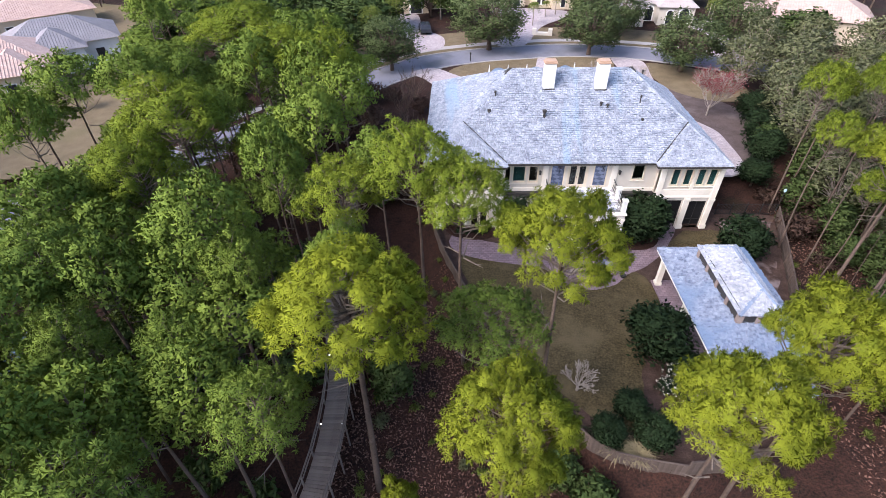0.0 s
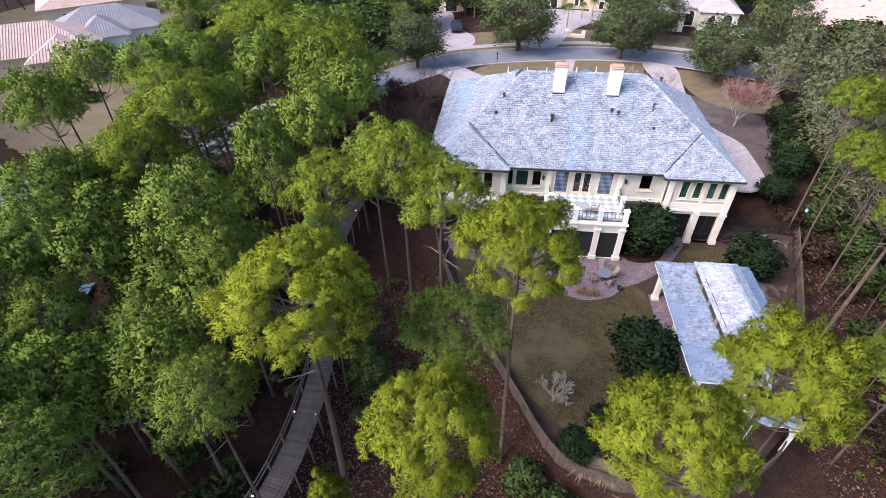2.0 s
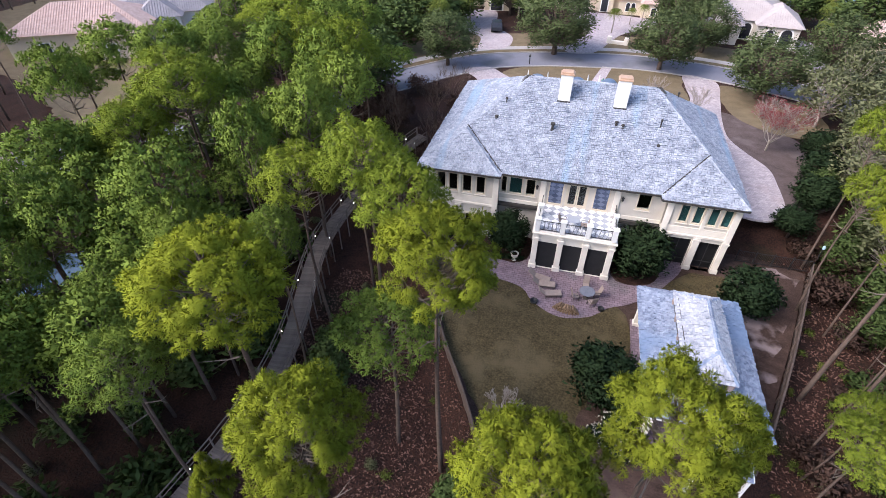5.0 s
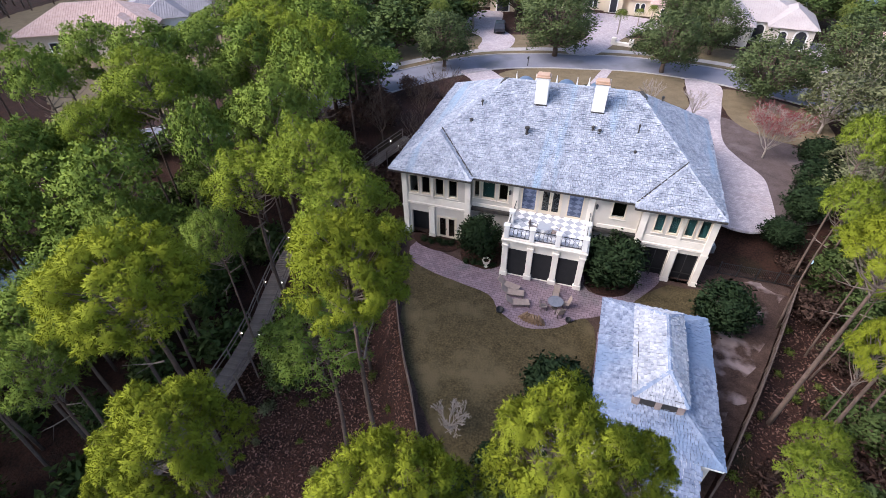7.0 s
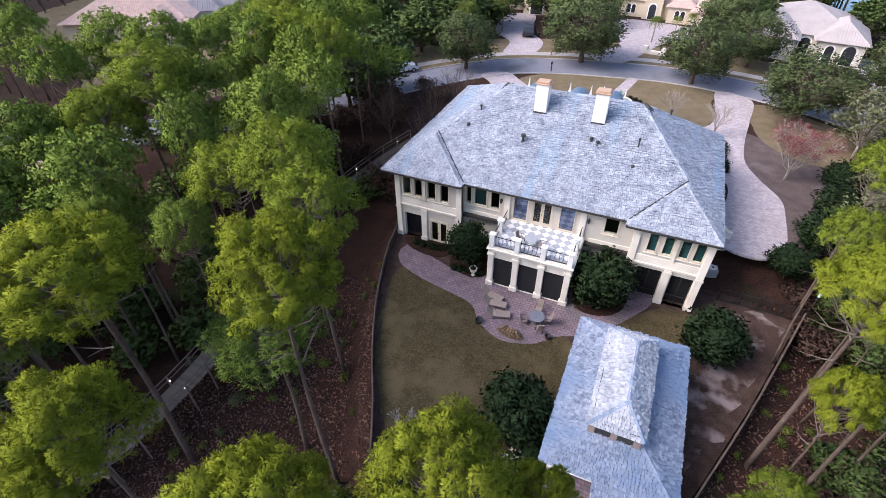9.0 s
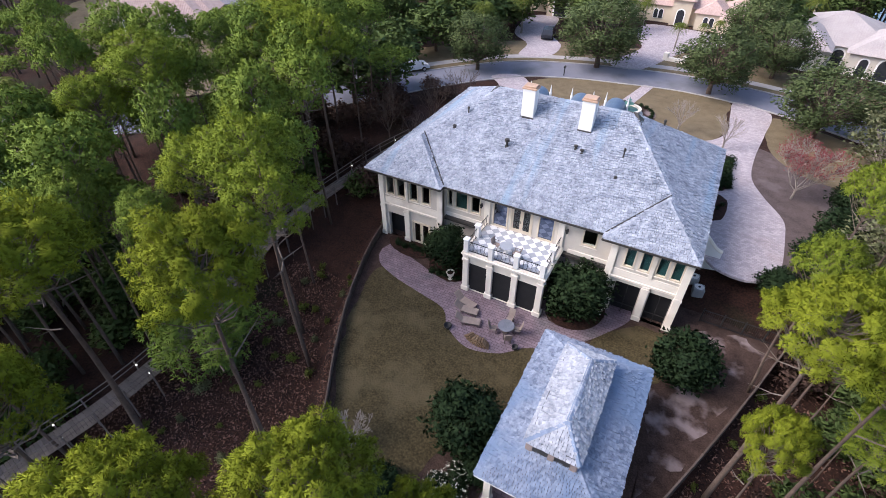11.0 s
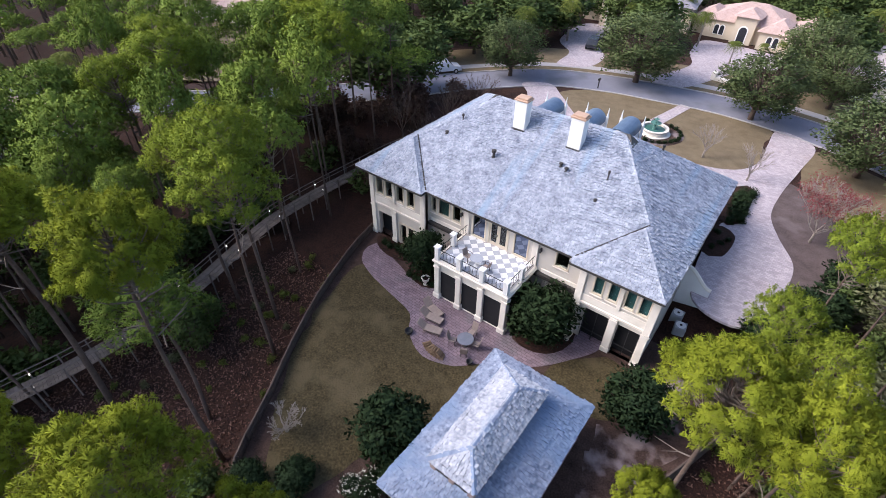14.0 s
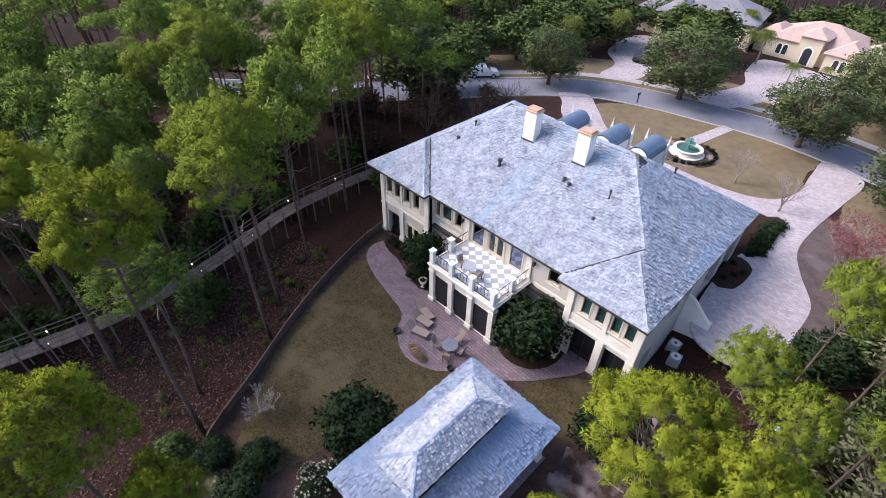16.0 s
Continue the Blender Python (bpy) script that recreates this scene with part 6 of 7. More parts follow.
def bare_tree(name, label, at, height, spread, seed, bark, buds=None, splits=4, group=""):
    """A leafless tree that forks again and again, with coloured buds at its twig ends where it has them."""
    r = random.Random(seed)
    t = thing(name, label, "tree", at, 0, group)
    trunk, twigs, ends = Build(), Build(), []
    trunk.tube([(0, 0, -0.4), (0.03, 0.02, height * 0.14), (0, 0, height * 0.26)], [0.12, 0.1, 0.08], 7)

    def grow(p, d, length, rad, depth):
        q = p + d * length
        mid = (p + q) / 2 + Vector((r.uniform(-1, 1), r.uniform(-1, 1), r.uniform(-0.5, 1))) * length * 0.08
        rad = max(rad, 0.014)
        twigs.tube([p, mid, q], [rad, rad * 0.85, rad * 0.65], 4 if depth > 1 else 3)
        if depth == 0:
            ends.append(q)
            return
        for i in range(3 if depth > 1 else 4):
            dd = (d + Vector((r.uniform(-1, 1), r.uniform(-1, 1), r.uniform(-0.25, 0.75))) * 0.62).normalized()
            grow(q if i else mid, dd, length * r.uniform(0.62, 0.85), rad * 0.55, depth - 1)

    for i in range(6):
        a = i * 1.05 + r.uniform(-0.3, 0.3)
        d0 = Vector((math.cos(a) * spread, math.sin(a) * spread, 1.0)).normalized()
        grow(Vector((0, 0, height * r.uniform(0.16, 0.26))), d0, height * 0.30, 0.05, splits - 1)
    part("trunk", trunk, bark, t, smooth=True)
    part("branch", twigs, bark, t, "pale bare forking branches")
    if buds:
        c = np.array([tuple(e) for e in ends if e.z > height * 0.7 and r.random() < 0.42])
        v, f = leaves(c, 0.075, np.random.default_rng(seed), 6, 0.2)
        tagged(put("budding_twig", fast_mesh("budding_twig", v, f, buds), t, "red buds at the twig ends"), kind="stuff")
    return t


bare_tree("red_maple", "bare pale-limbed maple tipped with red buds", (34.0, 58.6, FRONT), 5.0, 0.8, 7, M_PALEBARK, M_REDTWIG, 6)
bare_tree("bare_shrub", "leafless pale twiggy shrub on the lawn's edge", (11.5, 20.5, 0.0), 2.1, 1.0, 9, M_PALEBARK, None, 5)
young = bare_tree("young_tree", "thin leafless young tree by the drive", (27.4, 66.0, FRONT), 3.8, 0.5, 10, M_PALEBARK, None, 4, "young trees")
copy_thing(young, pose(22.5, 68.2, FRONT, 0, 0, 80))
thicket = [(-3.0, 56.0), (-6.5, 52.0), (-9.0, 55.0), (-2.0, 61.0), (-12.0, 57.5), (-1.5, 50.5)]
brown_sapling = bare_tree("sapling", "dull brown leafless sapling in the winter thicket", (-3.0, 56.0, FRONT), 5.4, 0.5, 14, M_BARK, None, 4, "saplings in the thicket")
for i, (x, y) in enumerate(thicket[1:]):
    copy_thing(brown_sapling, pose(x, y, ground_z(x, y), 0, 0, 50 * i))


def palm(name, label, at, height, seed, material, fronds=26, length=1.7, group="palms"):
    r = random.Random(seed)
    p = thing(name, label, "palm", at, r.uniform(0, 360), group)
    part("trunk", Build().tube([(0, 0, -0.4), (0.1, 0.05, height * 0.5), (0.0, 0.0, height)], [0.2, 0.16, 0.17], 8), M_PALEBARK, p, smooth=True)
    f = Build()
    for i in range(fronds):
        a, up = i * 2.4, 1.0 - 1.5 * (i / fronds)
        d = Vector((math.cos(a), math.sin(a), up)).normalized()
        L = length * r.uniform(0.8, 1.1)
        pts = [Vector((0, 0, height)) + d * L * t + Vector((0, 0, -0.75 * L * t * t)) for t in (0.1, 0.4, 0.7, 1.0)]
        s = d.cross(Vector((0, 0, 1))).normalized()
        for j in range(3):
            for side in (-1, 1):
                for kk in range(4):
                    t = kk / 4
                    q = pts[j] + (pts[j + 1] - pts[j]) * t
                    e = q + s * side * L * 0.34 * (1 - 0.22 * j) + (pts[j + 1] - pts[j]).normalized() * L * 0.28 - Vector((0, 0, 0.12 * L))
                    w = (pts[j + 1] - pts[j]).normalized() * 0.045
                    f.add([q - w, q + w, e], [(0, 1, 2)])
        f.tube(pts, [0.03, 0.022, 0.015, 0.006], 3)
    part("fronds", f, material, p, "drooping feathery fronds")
    return p


palm_a = palm("palm", "tall palm with a full yellow-green head beyond the street", (-10.8, 86.5, FRONT), 6.2, 3, M_PALMLEAF, 34, 2.3)
for x, y, s in ((-7.6, 95.6, 1.0), (17.4, 99.0, 0.62), (-14.0, 95.0, 1.1), (22.8, 106.5, 0.5), (20.6, 105.0, 0.45), (7.6, 111.5, 0.6), (9.6, 112.0, 0.55), (28.5, 112.0, 0.8), (26.0, 121.0, 0.9), (5.0, 116.0, 0.9), (10.5, 108.0, 0.8), (52.0, 104.0, 0.9), (54.0, 110.0, 1.0), (49.5, 97.5, 0.7), (-48.0, 34.0, 1.0), (-45.5, 31.0, 1.05), (0.0, 104.0, 0.9), (33.0, 122.0, 1.0), (36.0, 118.0, 0.9), (-50.0, 58.0, 0.7), (-46.0, 62.0, 0.6), (-70.0, 84.0, 0.8)):
    copy_thing(palm_a, pose(x, y, FRONT if x > -40 else 1.0, 0, 0, 37 * x) @ Matrix.Scale(s, 4))

# ---- neighbouring houses ----
M_CREAM = mat("warm_cream_stucco", (0.54, 0.455, 0.34), (0.62, 0.53, 0.41), scale=0.6, fine=30, rough=0.9, bump=0.1)
M_DARKPANE = mat("dark_window", (0.02, 0.022, 0.028), (0.035, 0.038, 0.045), rough=0.15, bump=0)


def hip_roof(b, x0, x1, y0, y1, z, rise_m, over=0.6):
    x0, x1, y0, y1 = x0 - over, x1 + over, y0 - over, y1 + over
    w, d = x1 - x0, y1 - y0
    if w >= d:
        A, B = (x0 + d / 2, (y0 + y1) / 2, z + rise_m), (x1 - d / 2, (y0 + y1) / 2, z + rise_m)
        b.add([(x0, y0, z), (x1, y0, z), (x1, y1, z), (x0, y1, z), A, B], [(0, 1, 5, 4), (1, 2, 5), (2, 3, 4, 5), (3, 0, 4), (3, 2, 1, 0)])
    else:
        A, B = ((x0 + x1) / 2, y0 + w / 2, z + rise_m), ((x0 + x1) / 2, y1 - w / 2, z + rise_m)
        b.add([(x0, y0, z), (x1, y0, z), (x1, y1, z), (x0, y1, z), A, B], [(0, 1, 4), (1, 2, 5, 4), (2, 3, 5), (3, 0, 4, 5), (3, 2, 1, 0)])
    return b


def neighbour(label, at, turn, blocks, roof_material, wall_material, openings, size=1.0):
    """A house of hipped blocks (x0, x1, y0, y1, wall height, roof rise); openings lie on the side that faces -y: x, width, sill, top, arched, y."""
    h = thing("house", label, "house", at, turn)
    h.matrix_basis = h.matrix_basis @ Matrix.Scale(size, 4)
    for x0, x1, y0, y1, wall_h, rise_m in blocks:
        part("wall", Build().box(x0, y0, -0.3, x1, y1, wall_h), wall_material, h)
        r = part("roof", hip_roof(Build(), x0, x1, y0, y1, wall_h, rise_m), roof_material, h)
        ribs = Build()
        n = int((x1 - x0) / 0.34)
        w, d = x1 - x0 + 1.2, y1 - y0 + 1.2
        for k in range(1, n):
            x = x0 - 0.6 + w * k / n
            reach = min(x - x0 + 0.6, x1 + 0.6 - x, d / 2, w / 2)
            slope = rise_m / (min(w, d) / 2)
            ribs.tube([(x, y0 - 0.6, wall_h + 0.05), (x, y0 - 0.6 + reach, wall_h + 0.05 + reach * slope)], [0.035, 0.035], 3)
        tagged(part("tile_rib", ribs, roof_material, r), kind="stuff")
    for x, w, s, top, arched, y in openings:
        b = Build()
        pts = [(x - w / 2, s), (x + w / 2, s), (x + w / 2, top)]
        if arched:
            pts += [(x + w / 2 * math.cos(math.pi * k / 8), top + w / 2 * math.sin(math.pi * k / 8)) for k in range(1, 8)]
        pts += [(x - w / 2, top)]
        n = len(pts)
        b.add([(a, y - 0.06, c) for a, c in pts] + [(a, y + 0.1, c) for a, c in pts], [tuple(range(n)), *[(i, n + i, n + (i + 1) % n, (i + 1) % n) for i in range(n)]])
        win = part("window", b, M_DARKPANE, h)
        cx, cz = x, (s + top) / 2
        fr = Build()
        big = [(cx + (a - cx) * 1.28, cz + (c - cz) * 1.14) for a, c in pts]
        fr.add([(a, y - 0.03, c) for a, c in big] + [(a, y + 0.08, c) for a, c in big], [tuple(range(n)), *[(i, n + i, n + (i + 1) % n, (i + 1) % n) for i in range(n)]])
        part("frame", fr, M_WHITE, win)
    return h


neighbour("single-storey cream villa with arched windows and a clay tile roof", (15.8, 114.2, FRONT), -2,
          [(-8, 8, 0.3, 13, 3.6, 3.0), (-2.0, 2.0, -1.0, 5, 5.2, 1.3), (3.4, 9.0, -2.2, 6, 3.4, 2.0), (8.6, 14, -4.0, 4, 3.2, 1.9), (7, 16, 3, 14, 3.2, 2.6), (-10.5, -5.5, 1.6, 10, 3.3, 1.9)], M_CLAY, M_CREAM,
          [(0, 1.5, 0.1, 2.5, True, -1.0), (-5.4, 0.85, 0.8, 2.2, True, 0.3), (-4.3, 0.85, 0.8, 2.2, True, 0.3), (5.4, 0.85, 0.8, 2.2, True, -2.2), (6.6, 0.85, 0.8, 2.2, True, -2.2), (11.2, 1.0, 0.6, 2.2, False, -4.0), (-8.2, 0.8, 1.2, 2.2, False, 1.6)], 0.82)
neighbour("pale villa with a wide bleached tile roof", (38.8, 101.2, FRONT), -8,
          [(-9, 8, 0, 16, 3.6, 3.6), (-8, -1, -4.5, 6, 3.6, 2.6), (2, 9, -3.0, 8, 3.6, 2.6)], M_PALEROOF, M_STUCCO,
          [(-4.5, 1.6, 0.4, 2.6, False, -4.5), (-6.6, 0.8, 0.6, 2.4, False, -4.5), (4.2, 1.2, 0.2, 2.3, True, -3.0), (7.0, 1.8, 0.2, 2.3, True, -3.0), (0.5, 1.6, 0.2, 2.2, True, 0)], 0.88)
neighbour("house with a grey-violet tile roof and a dark porch", (-3.0, 112.0, FRONT), 8,
          [(-9, 10, 0, 12, 4.2, 3.0), (-5, 0, -3, 4, 4.6, 2.0)], M_GREYROOF, M_CREAM, [(-2.5, 2.2, 0.1, 3.2, True, -3.0), (4, 1.0, 0.8, 2.4, False, 0)])
neighbour("low house with a terracotta hipped roof beyond the woods", (-78.0, 101.0, FRONT), 40,
          [(-9, 9, -6, 6, 3.4, 2.6)], M_CLAY, M_CREAM, [(-5, 1.2, 0.8, 2.3, False, -6), (-1, 1.2, 0.8, 2.3, False, -6), (3, 1.2, 0.8, 2.3, False, -6)])
neighbour("pale-walled house with a grey hipped roof beyond the woods", (-61.0, 82.0, FRONT), 35,
          [(-8, 8, -5, 6, 3.6, 3.0), (-4, 3, -8, 0, 3.6, 2.4)], M_GREYROOF, M_WHITE, [(-0.5, 1.2, 0.8, 2.3, False, -8), (5, 1.2, 0.8, 2.3, False, -5)])
neighbour("house with a broad brown tile roof beyond the woods", (-66.0, 70.0, FRONT), 30,
          [(-10, 10, -6, 6, 3.6, 3.2), (2, 9, -9, 0, 3.4, 2.2)], M_CLAY, M_CREAM, [(-5, 1.2, 0.8, 2.3, False, -6), (5, 1.2, 0.8, 2.3, False, -9)])
neighbour("house with a dusky pink tile roof among the pines", (-45.0, 26.5, -2.0), 62,
          [(-8, 9, -5, 6, 4.2, 2.6)], M_CLAY, M_WHITE, [(-4, 1.2, 0.8, 2.3, False, -5), (0, 1.2, 0.8, 2.3, False, -5), (4, 1.2, 0.8, 2.3, False, -5)])
neighbour("house with a peach tile roof past the wood's edge", (63.0, 93.0, FRONT), -25,
          [(-9, 9, -6, 6, 3.6, 3.2)], M_CLAY, M_CREAM, [(-4, 1.2, 0.8, 2.3, False, -6), (3, 1.2, 0.8, 2.3, False, -6)])
tagged(new("pool_terrace", sheet("pool_terrace", [(-37, 33), (-30, 34), (-29.5, 27), (-31, 22), (-35, 21), (-38, 27)], -2.2, 0.8, M_KERB, False)), "pale stone pool terrace among the pines", "terrace", kind="structure")
tagged(new("pool_water", sheet("pool_water", [(-35, 30), (-30, 30), (-29.5, 24), (-34, 22.5)], -2.15, 0.05, M_WATER)), "blue swimming pool water", "pool", kind="structure")
tagged(new("drive_neighbour", sheet("drive_neighbour", [(-34.8, 41.2), (-31.5, 42), (-31.2, 45.5), (-33.4, 48)], 1.6, 2.0, M_DRIVE)), "pale paved drive among the pines", "driveway", kind="structure")
tagged(new("drive_villa", sheet("drive_villa", [(10.0, 87.6), (14.6, 87.2), (19.0, 98.0), (24.0, 104.0), (25.0, 109.5), (11.5, 112.0), (10.6, 104.0), (12.6, 97.0)], FRONT + 0.06, 0.2, M_DRIVE)), "pale paver forecourt before the villa", "driveway", kind="structure")
tagged(new("drive_grey", sheet("drive_grey", [(-3.6, 84.6), (0.6, 86.0), (0.8, 92.0), (-3.0, 98.0), (-5.0, 108.0), (-10.0, 107.0), (-9.0, 96.0), (-4.6, 90.6)], FRONT + 0.06, 0.2, M_DRIVE)), "pinkish paver drive across the street", "driveway", kind="structure")
tagged(new("drive_pale", sheet("drive_pale", [(44.0, 82.0), (48.0, 79.0), (53.0, 92.0), (50.0, 102.0), (44.0, 101.0), (47.0, 92.0)], FRONT + 0.06, 0.2, M_DRIVE)), "pale paved drive beside the villa", "driveway", kind="structure")
tagged(new("lawn_neighbour", sheet("lawn_neighbour", [(-60, 52), (-44, 44), (-33, 54), (-41, 70), (-53, 90), (-63, 114), (-96, 120), (-98, 70)], FRONT + 0.05, 0.1, M_LAWNF, wobble=0.6)), "brown winter lawns round the far houses", "lawn", kind="structure")
tagged(new("lake", sheet("lake", [(45, 132), (66, 128), (90, 138), (120, 170), (70, 175), (46, 150)], FRONT + 0.03, 0.1, M_WATER)), "still blue lake beyond the houses", "lake", kind="structure")
piers = thing("planter_wall", "low cream stone planter with piers at the forecourt", "planter", (18.4, 93.0, FRONT), -10)
part("planter_body", Build().box(-1.4, -0.35, -0.1, 1.4, 0.35, 0.5, bevel=0.04), M_STONE, piers)
for x in (-1.4, 1.4):
    part("pier", Build().box(x - 0.35, -0.4, -0.1, x + 0.35, 0.4, 1.1, bevel=0.04), M_STONE, piers)

M_PAINT = mat("white_car_paint", (0.62, 0.63, 0.65), (0.68, 0.69, 0.70), rough=0.25, bump=0, spec=0.5)
M_PAINT_D = mat("dark_car_paint", (0.02, 0.022, 0.03), (0.03, 0.032, 0.04), rough=0.25, bump=0, spec=0.5)
M_TYRE = mat("tyre_rubber", (0.015, 0.015, 0.015), (0.03, 0.03, 0.03), rough=0.9)


def car(label, at, turn, paint):
    c = thing("car", label, "car", at, turn)
    side = [(-2.25, 0.45), (-2.2, 0.9), (-2.05, 1.05), (-1.75, 1.68), (0.35, 1.72), (1.05, 1.1), (2.05, 0.98), (2.25, 0.75), (2.25, 0.42)]
    n = len(side)
    b = Build()
    vs = []
    for y, k in ((-0.92, 0.0), (0.92, 0.0)):
        vs += [(x, y * (0.84 if z > 1.2 else 1.0), z) for x, z in side]
    b.add(vs, [tuple(range(n - 1, -1, -1)), tuple(range(n, 2 * n)), *[(i, (i + 1) % n, n + (i + 1) % n, n + i) for i in range(n)]])
    part("body", b, paint, c)
    for sy in (-1, 1):
        part("side_window", Build().add([(-1.72, sy * 0.86, 1.12), (0.85, sy * 0.90, 1.12), (0.3, sy * 0.79, 1.62), (-1.6, sy * 0.79, 1.62)], [(0, 1, 2, 3)]), M_DARKPANE, c)
    part("windscreen", Build().add([(0.40, -0.74, 1.70), (0.40, 0.74, 1.70), (1.06, 0.84, 1.13), (1.06, -0.84, 1.13)], [(0, 1, 2, 3)]), M_DARKPANE, c)
    for wx in (-1.4, 1.4):
        for wy in (-0.9, 0.9):
            w = part("wheel", Build().lathe([(0.2, -0.11), (0.34, -0.1), (0.36, 0), (0.34, 0.1), (0.2, 0.11)], 14, pose(wx, wy, 0.36, 90, 0, 0)), M_TYRE, c)
            part("rim", Build().lathe([(0.19, -0.115), (0.19, 0.115), (0.05, 0.12)], 10, pose(wx, wy, 0.36, 90, 0, 0)), M_KERB, w)
    return c


car("white sport utility car parked by the kerb", (-14.6, 70.6, FRONT + 0.03), 52, M_PAINT)
car("dark car parked on the drive", (-2.6, 95.5, FRONT + 0.06), 100, M_PAINT_D)

# ---- undergrowth ----
FERN = broadleaf("undergrowth_bush", "low mixed green undergrowth bush on the woodland floor", 71, 1.1, 0.1, 0.6, 0.5, 12, 10, 0.14, M_GREYLEAF, "shrub", "undergrowth", 0.4, 4, 0.03, low=-0.6)
urnd = random.Random(8)
spots = []
while len(spots) < 46:
    x, y = urnd.uniform(-34, 9), urnd.uniform(2, 52)
    if inside(x, y, YARD) or (1 < x < 27 and y > 38) or min(math.hypot(x - p.x, y - p.y) for p in walk_line[::5]) < 1.6:
        continue
    spots.append((x, y, ground_z(x, y), urnd.uniform(0.5, 1.3), urnd.uniform(0.4, 1.0), urnd.uniform(0, 360)))
while len(spots) < 62:
    x, y = urnd.uniform(29, 46), urnd.uniform(14, 48)
    if inside(x, y, YARD) or edge_distance(x, y, YARD) < 1.0 or (x < 34 and y > 44):
        continue
    spots.append((x, y, ground_z(x, y), urnd.uniform(0.6, 1.4), urnd.uniform(0.5, 1.1), urnd.uniform(0, 360)))
repeat(FERN, spots)
SCRUB = broadleaf("woodland_scrub", "dark green leafy scrub under the pines", 73, 2.2, 0.2, 1.2, 1.0, 16, 10, 0.22, M_OAKLEAF, "shrub", "scrub under the pines", 0.6, 4, 0.04, low=-0.6)
scrub = []
while len(scrub) < 64:
    x, y = urnd.uniform(-30, -1), urnd.uniform(-6, 46)
    if min(math.hypot(x - p.x, y - p.y) for p in walk_line[::5]) < 2.2 or (x > -4.5 and y > 20):
        continue
    scrub.append((x, y, ground_z(x, y), urnd.uniform(0.8, 1.6), urnd.uniform(0.7, 1.5), urnd.uniform(0, 360)))
while len(scrub) < 96:
    x, y = urnd.uniform(28.5, 44), urnd.uniform(8, 46)
    if inside(x, y, YARD) or edge_distance(x, y, YARD) < 1.9 or (x < 38 and y > 42) or (x < 33 and 17 < y < 30):
        continue
    scrub.append((x, y, ground_z(x, y), urnd.uniform(0.7, 1.3), urnd.uniform(0.5, 1.2), urnd.uniform(0, 360)))
repeat(SCRUB, scrub)
# White-flowering shrubs beside the pavilion, and small weeds in the litter.
M_PETAL = mat("white_petals", (0.55, 0.52, 0.42), (0.74, 0.72, 0.62), scale=3, fine=20, rough=0.6, bump=0)


def flowering_shrub(at, size, seed):
    b = broadleaf("flowering_shrub", "low evergreen shrub dotted with white flowers beside the pavilion", seed, 1.5, 0.15, 0.75, 0.62, 22, 18, 0.085, M_DARKLEAF, "shrub", "flowering shrubs", 0.3, 4, 0.04, low=-0.5)
    r = np.random.default_rng(seed)
    d = sphere_points(64, r, -0.1)
    v, f = leaves(d * np.array([0.9, 0.9, 0.75]) + np.array([0, 0, 0.76]), 0.05, r, 4, 0.04)
    tagged(put("flowers", fast_mesh("flowers", v, f, M_PETAL), b, "small white blossoms"), kind="stuff")
    b.matrix_basis = pose(*at, 0, 0, 40 * seed) @ Matrix.Scale(size, 4)
    return b


for seed, (x, y, k) in enumerate(((18.2, 21.2, 1.0), (17.3, 20.4, 0.75), (18.6, 19.8, 1.1))):
    flowering_shrub((x, y, 0.0), k, 90 + seed)
WEED = broadleaf("weed_clump", "small yellow-green weed clump in the leaf litter", 95, 0.7, 0.05, 0.4, 0.32, 8, 6, 0.11, M_PALMLEAF, "weed", "weeds in the litter", 0.25, 4, 0.015, low=-0.4)
weeds = []
while len(weeds) < 70:
    x, y = (urnd.uniform(-4, 10), urnd.uniform(13, 36)) if len(weeds) < 42 else (urnd.uniform(28, 36), urnd.uniform(17, 37))
    if inside(x, y, YARD) or edge_distance(x, y, YARD) < 0.5 or min(math.hypot(x - p.x, y - p.y) for p in walk_line[::5]) < 1.4:
        continue
    weeds.append((x, y, ground_z(x, y), urnd.uniform(0.5, 1.3), urnd.uniform(0.5, 1.2), urnd.uniform(0, 360)))
repeat(WEED, weeds)
VINE = broadleaf("vine_thicket", "tall leafy green vine thicket beside the boardwalk", 77, 5.0, 0.4, 1.2, 2.2, 44, 16, 0.16, M_OAKLEAF, "shrub", "", 0.55, 4, 0.06, low=-0.9)
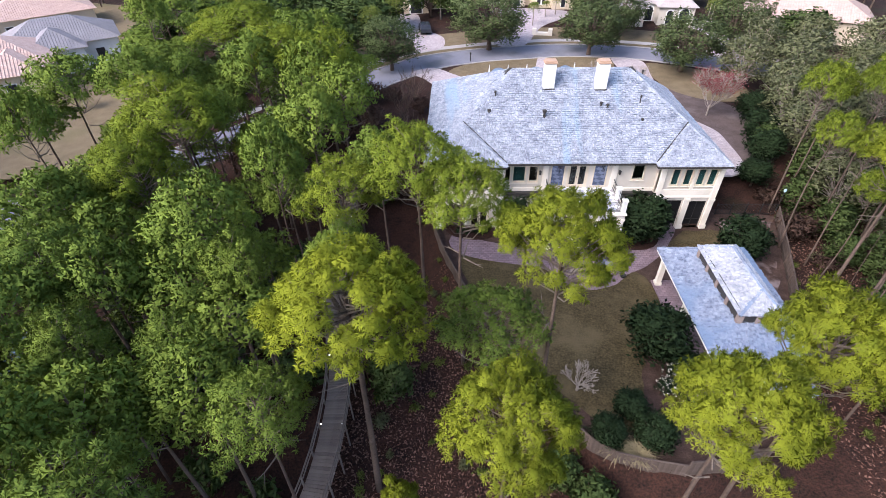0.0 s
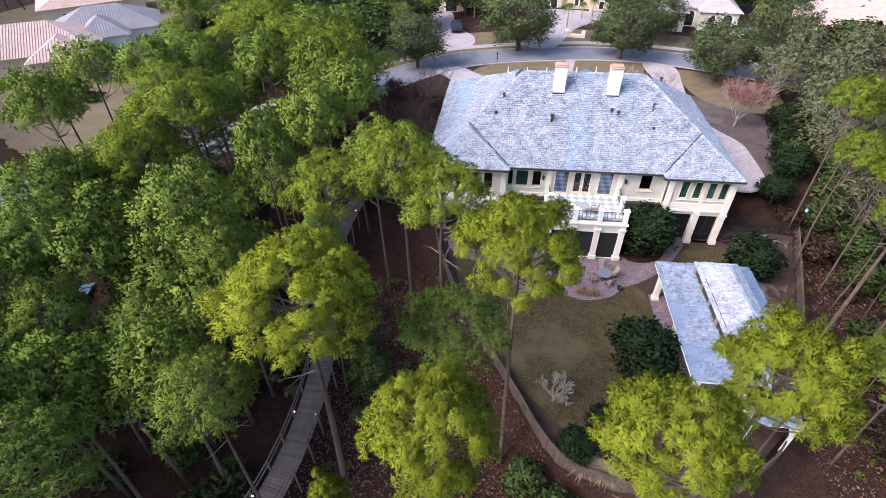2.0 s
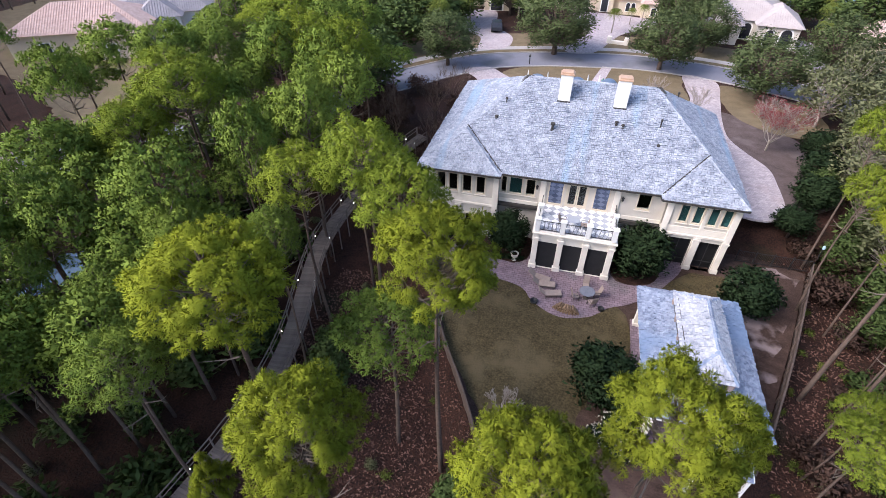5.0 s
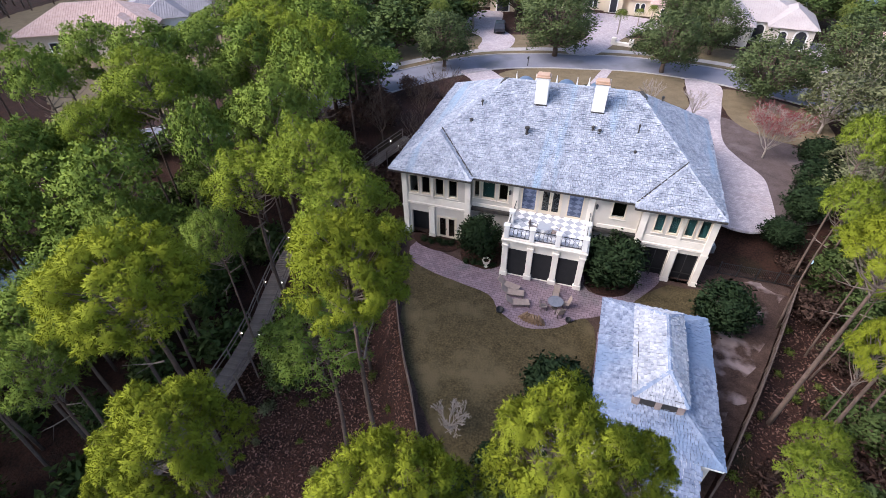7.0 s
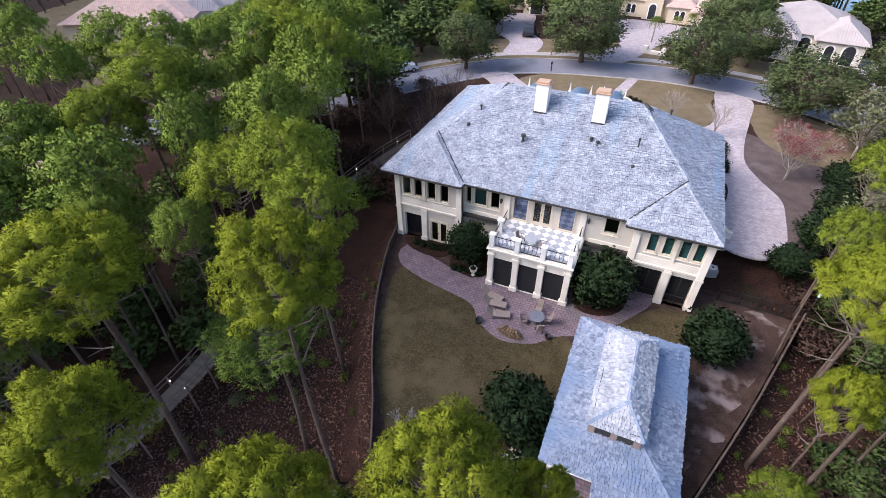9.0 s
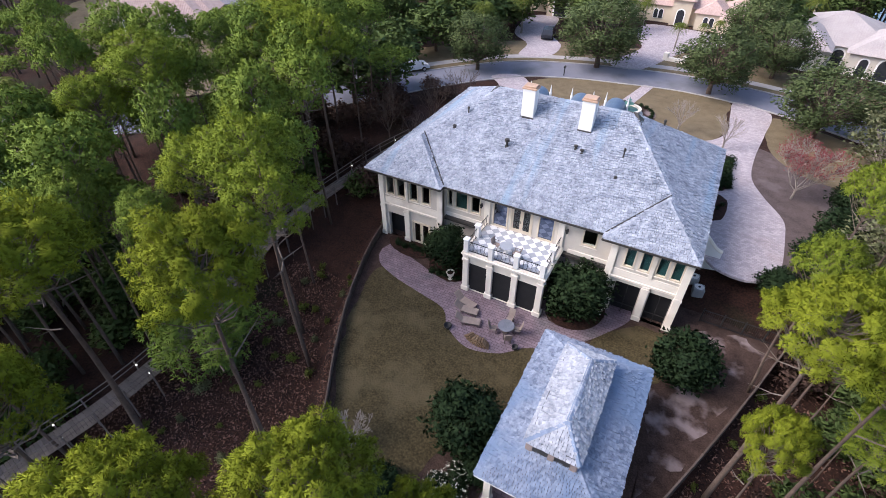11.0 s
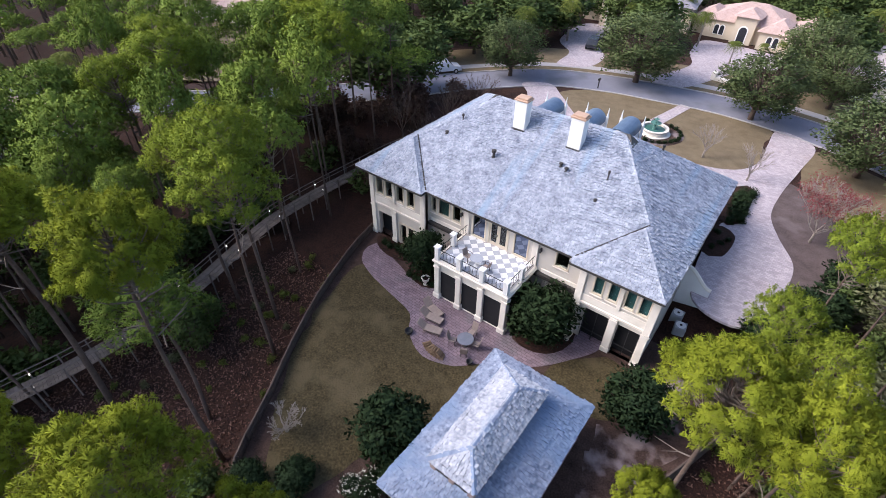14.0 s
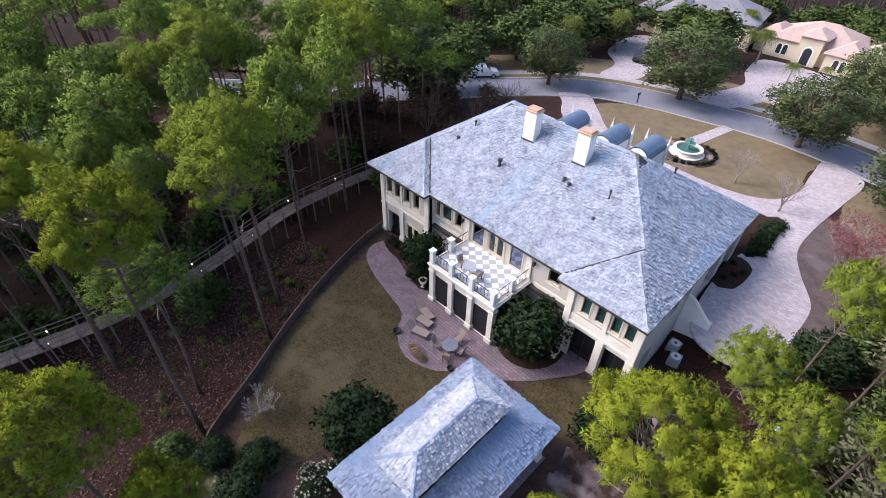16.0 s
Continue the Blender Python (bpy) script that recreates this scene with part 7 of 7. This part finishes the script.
repeat(VINE, [(-1.2, 21.4, -2.6, 1.0, 1.0, 0), (-2.2, 23.4, -2.6, 0.8, 0.8, 90), (9.6, 15.4, -2.0, 0.9, 0.5, 30), (11.4, 13.6, -2.0, 1.0, 0.5, 130), (37.0, 42.4, 0.0, 1.1, 0.7, 10), (38.6, 38.6, -1.0, 1.3, 0.8, 70), (37.4, 34.6, -1.0, 1.0, 0.7, 150), (40.4, 33.6, -1.0, 1.4, 0.9, 210),
              (36.0, 28.0, -1.0, 1.0, 0.6, 300), (34.4, 22.4, -1.0, 1.1, 0.6, 20), (38.4, 26.6, -1.0, 1.3, 0.8, 100), (39.6, 46.4, 1.0, 1.2, 0.9, 190), (42.6, 41.4, 0.0, 1.4, 1.0, 250), (36.6, 49.8, 2.2, 1.0, 0.7, 330), (32.6, 18.8, -1.0, 1.0, 0.5, 60)])


def grass_clump(at, seed):
    r = np.random.default_rng(seed)
    g = thing("pampas_grass", "straw-coloured clump of arching ornamental grass", "grass", at)
    n = 260
    a, lift = r.uniform(0, 6.28, n), r.uniform(0.2, 1.2, n)
    d = np.stack([np.cos(a), np.sin(a), lift], 1)
    d /= np.linalg.norm(d, axis=1, keepdims=True)
    L = r.uniform(0.7, 1.5, (n, 1))
    s = np.stack([-np.sin(a), np.cos(a), 0 * a], 1) * 0.018
    b0 = r.normal(size=(n, 3)) * [0.12, 0.12, 0.0]
    tip = b0 + d * L + np.array([0, 0, -0.25]) * L
    mid = b0 + d * L * 0.55
    v = np.stack([b0 - s, b0 + s, mid - s, mid + s, tip], 1).reshape(-1, 3)
    i = np.arange(n)[:, None] * 5
    put("blades", fast_mesh("blades", v, np.concatenate([i + [0, 1, 3], i + [0, 3, 2], i + [2, 3, 4]]), M_DRYLEAF), g)
    part("root_crown", Build().lathe([(0.2, -0.2), (0.22, 0.05), (0.05, 0.16)], 8), M_LITTER, g)
    return g


grass_clump((14.4, 15.9, 0.0), 4)
grass_clump((13.2, 16.3, -0.1), 5)

# Fallen leaves on the woodland floor, joined.
lr = np.random.default_rng(6)
pts = []
for x0, x1, y0, y1, n in ((-6, 11, 8, 34, 15000), (28, 41, 14, 42, 8000)):
    for x, y in zip(lr.uniform(x0, x1, n), lr.uniform(y0, y1, n)):
        if not inside(x, y, YARD):
            pts.append((x, y, ground_z(x, y) + 0.04))
v, f = leaves(np.array(pts), 0.115, lr, 1, 0.03)
tagged(new("fallen_leaves", fast_mesh("fallen_leaves", v, f, M_RUSTLEAF)), "rusty brown fallen leaves on the woodland floor", "leaves", kind="stuff")
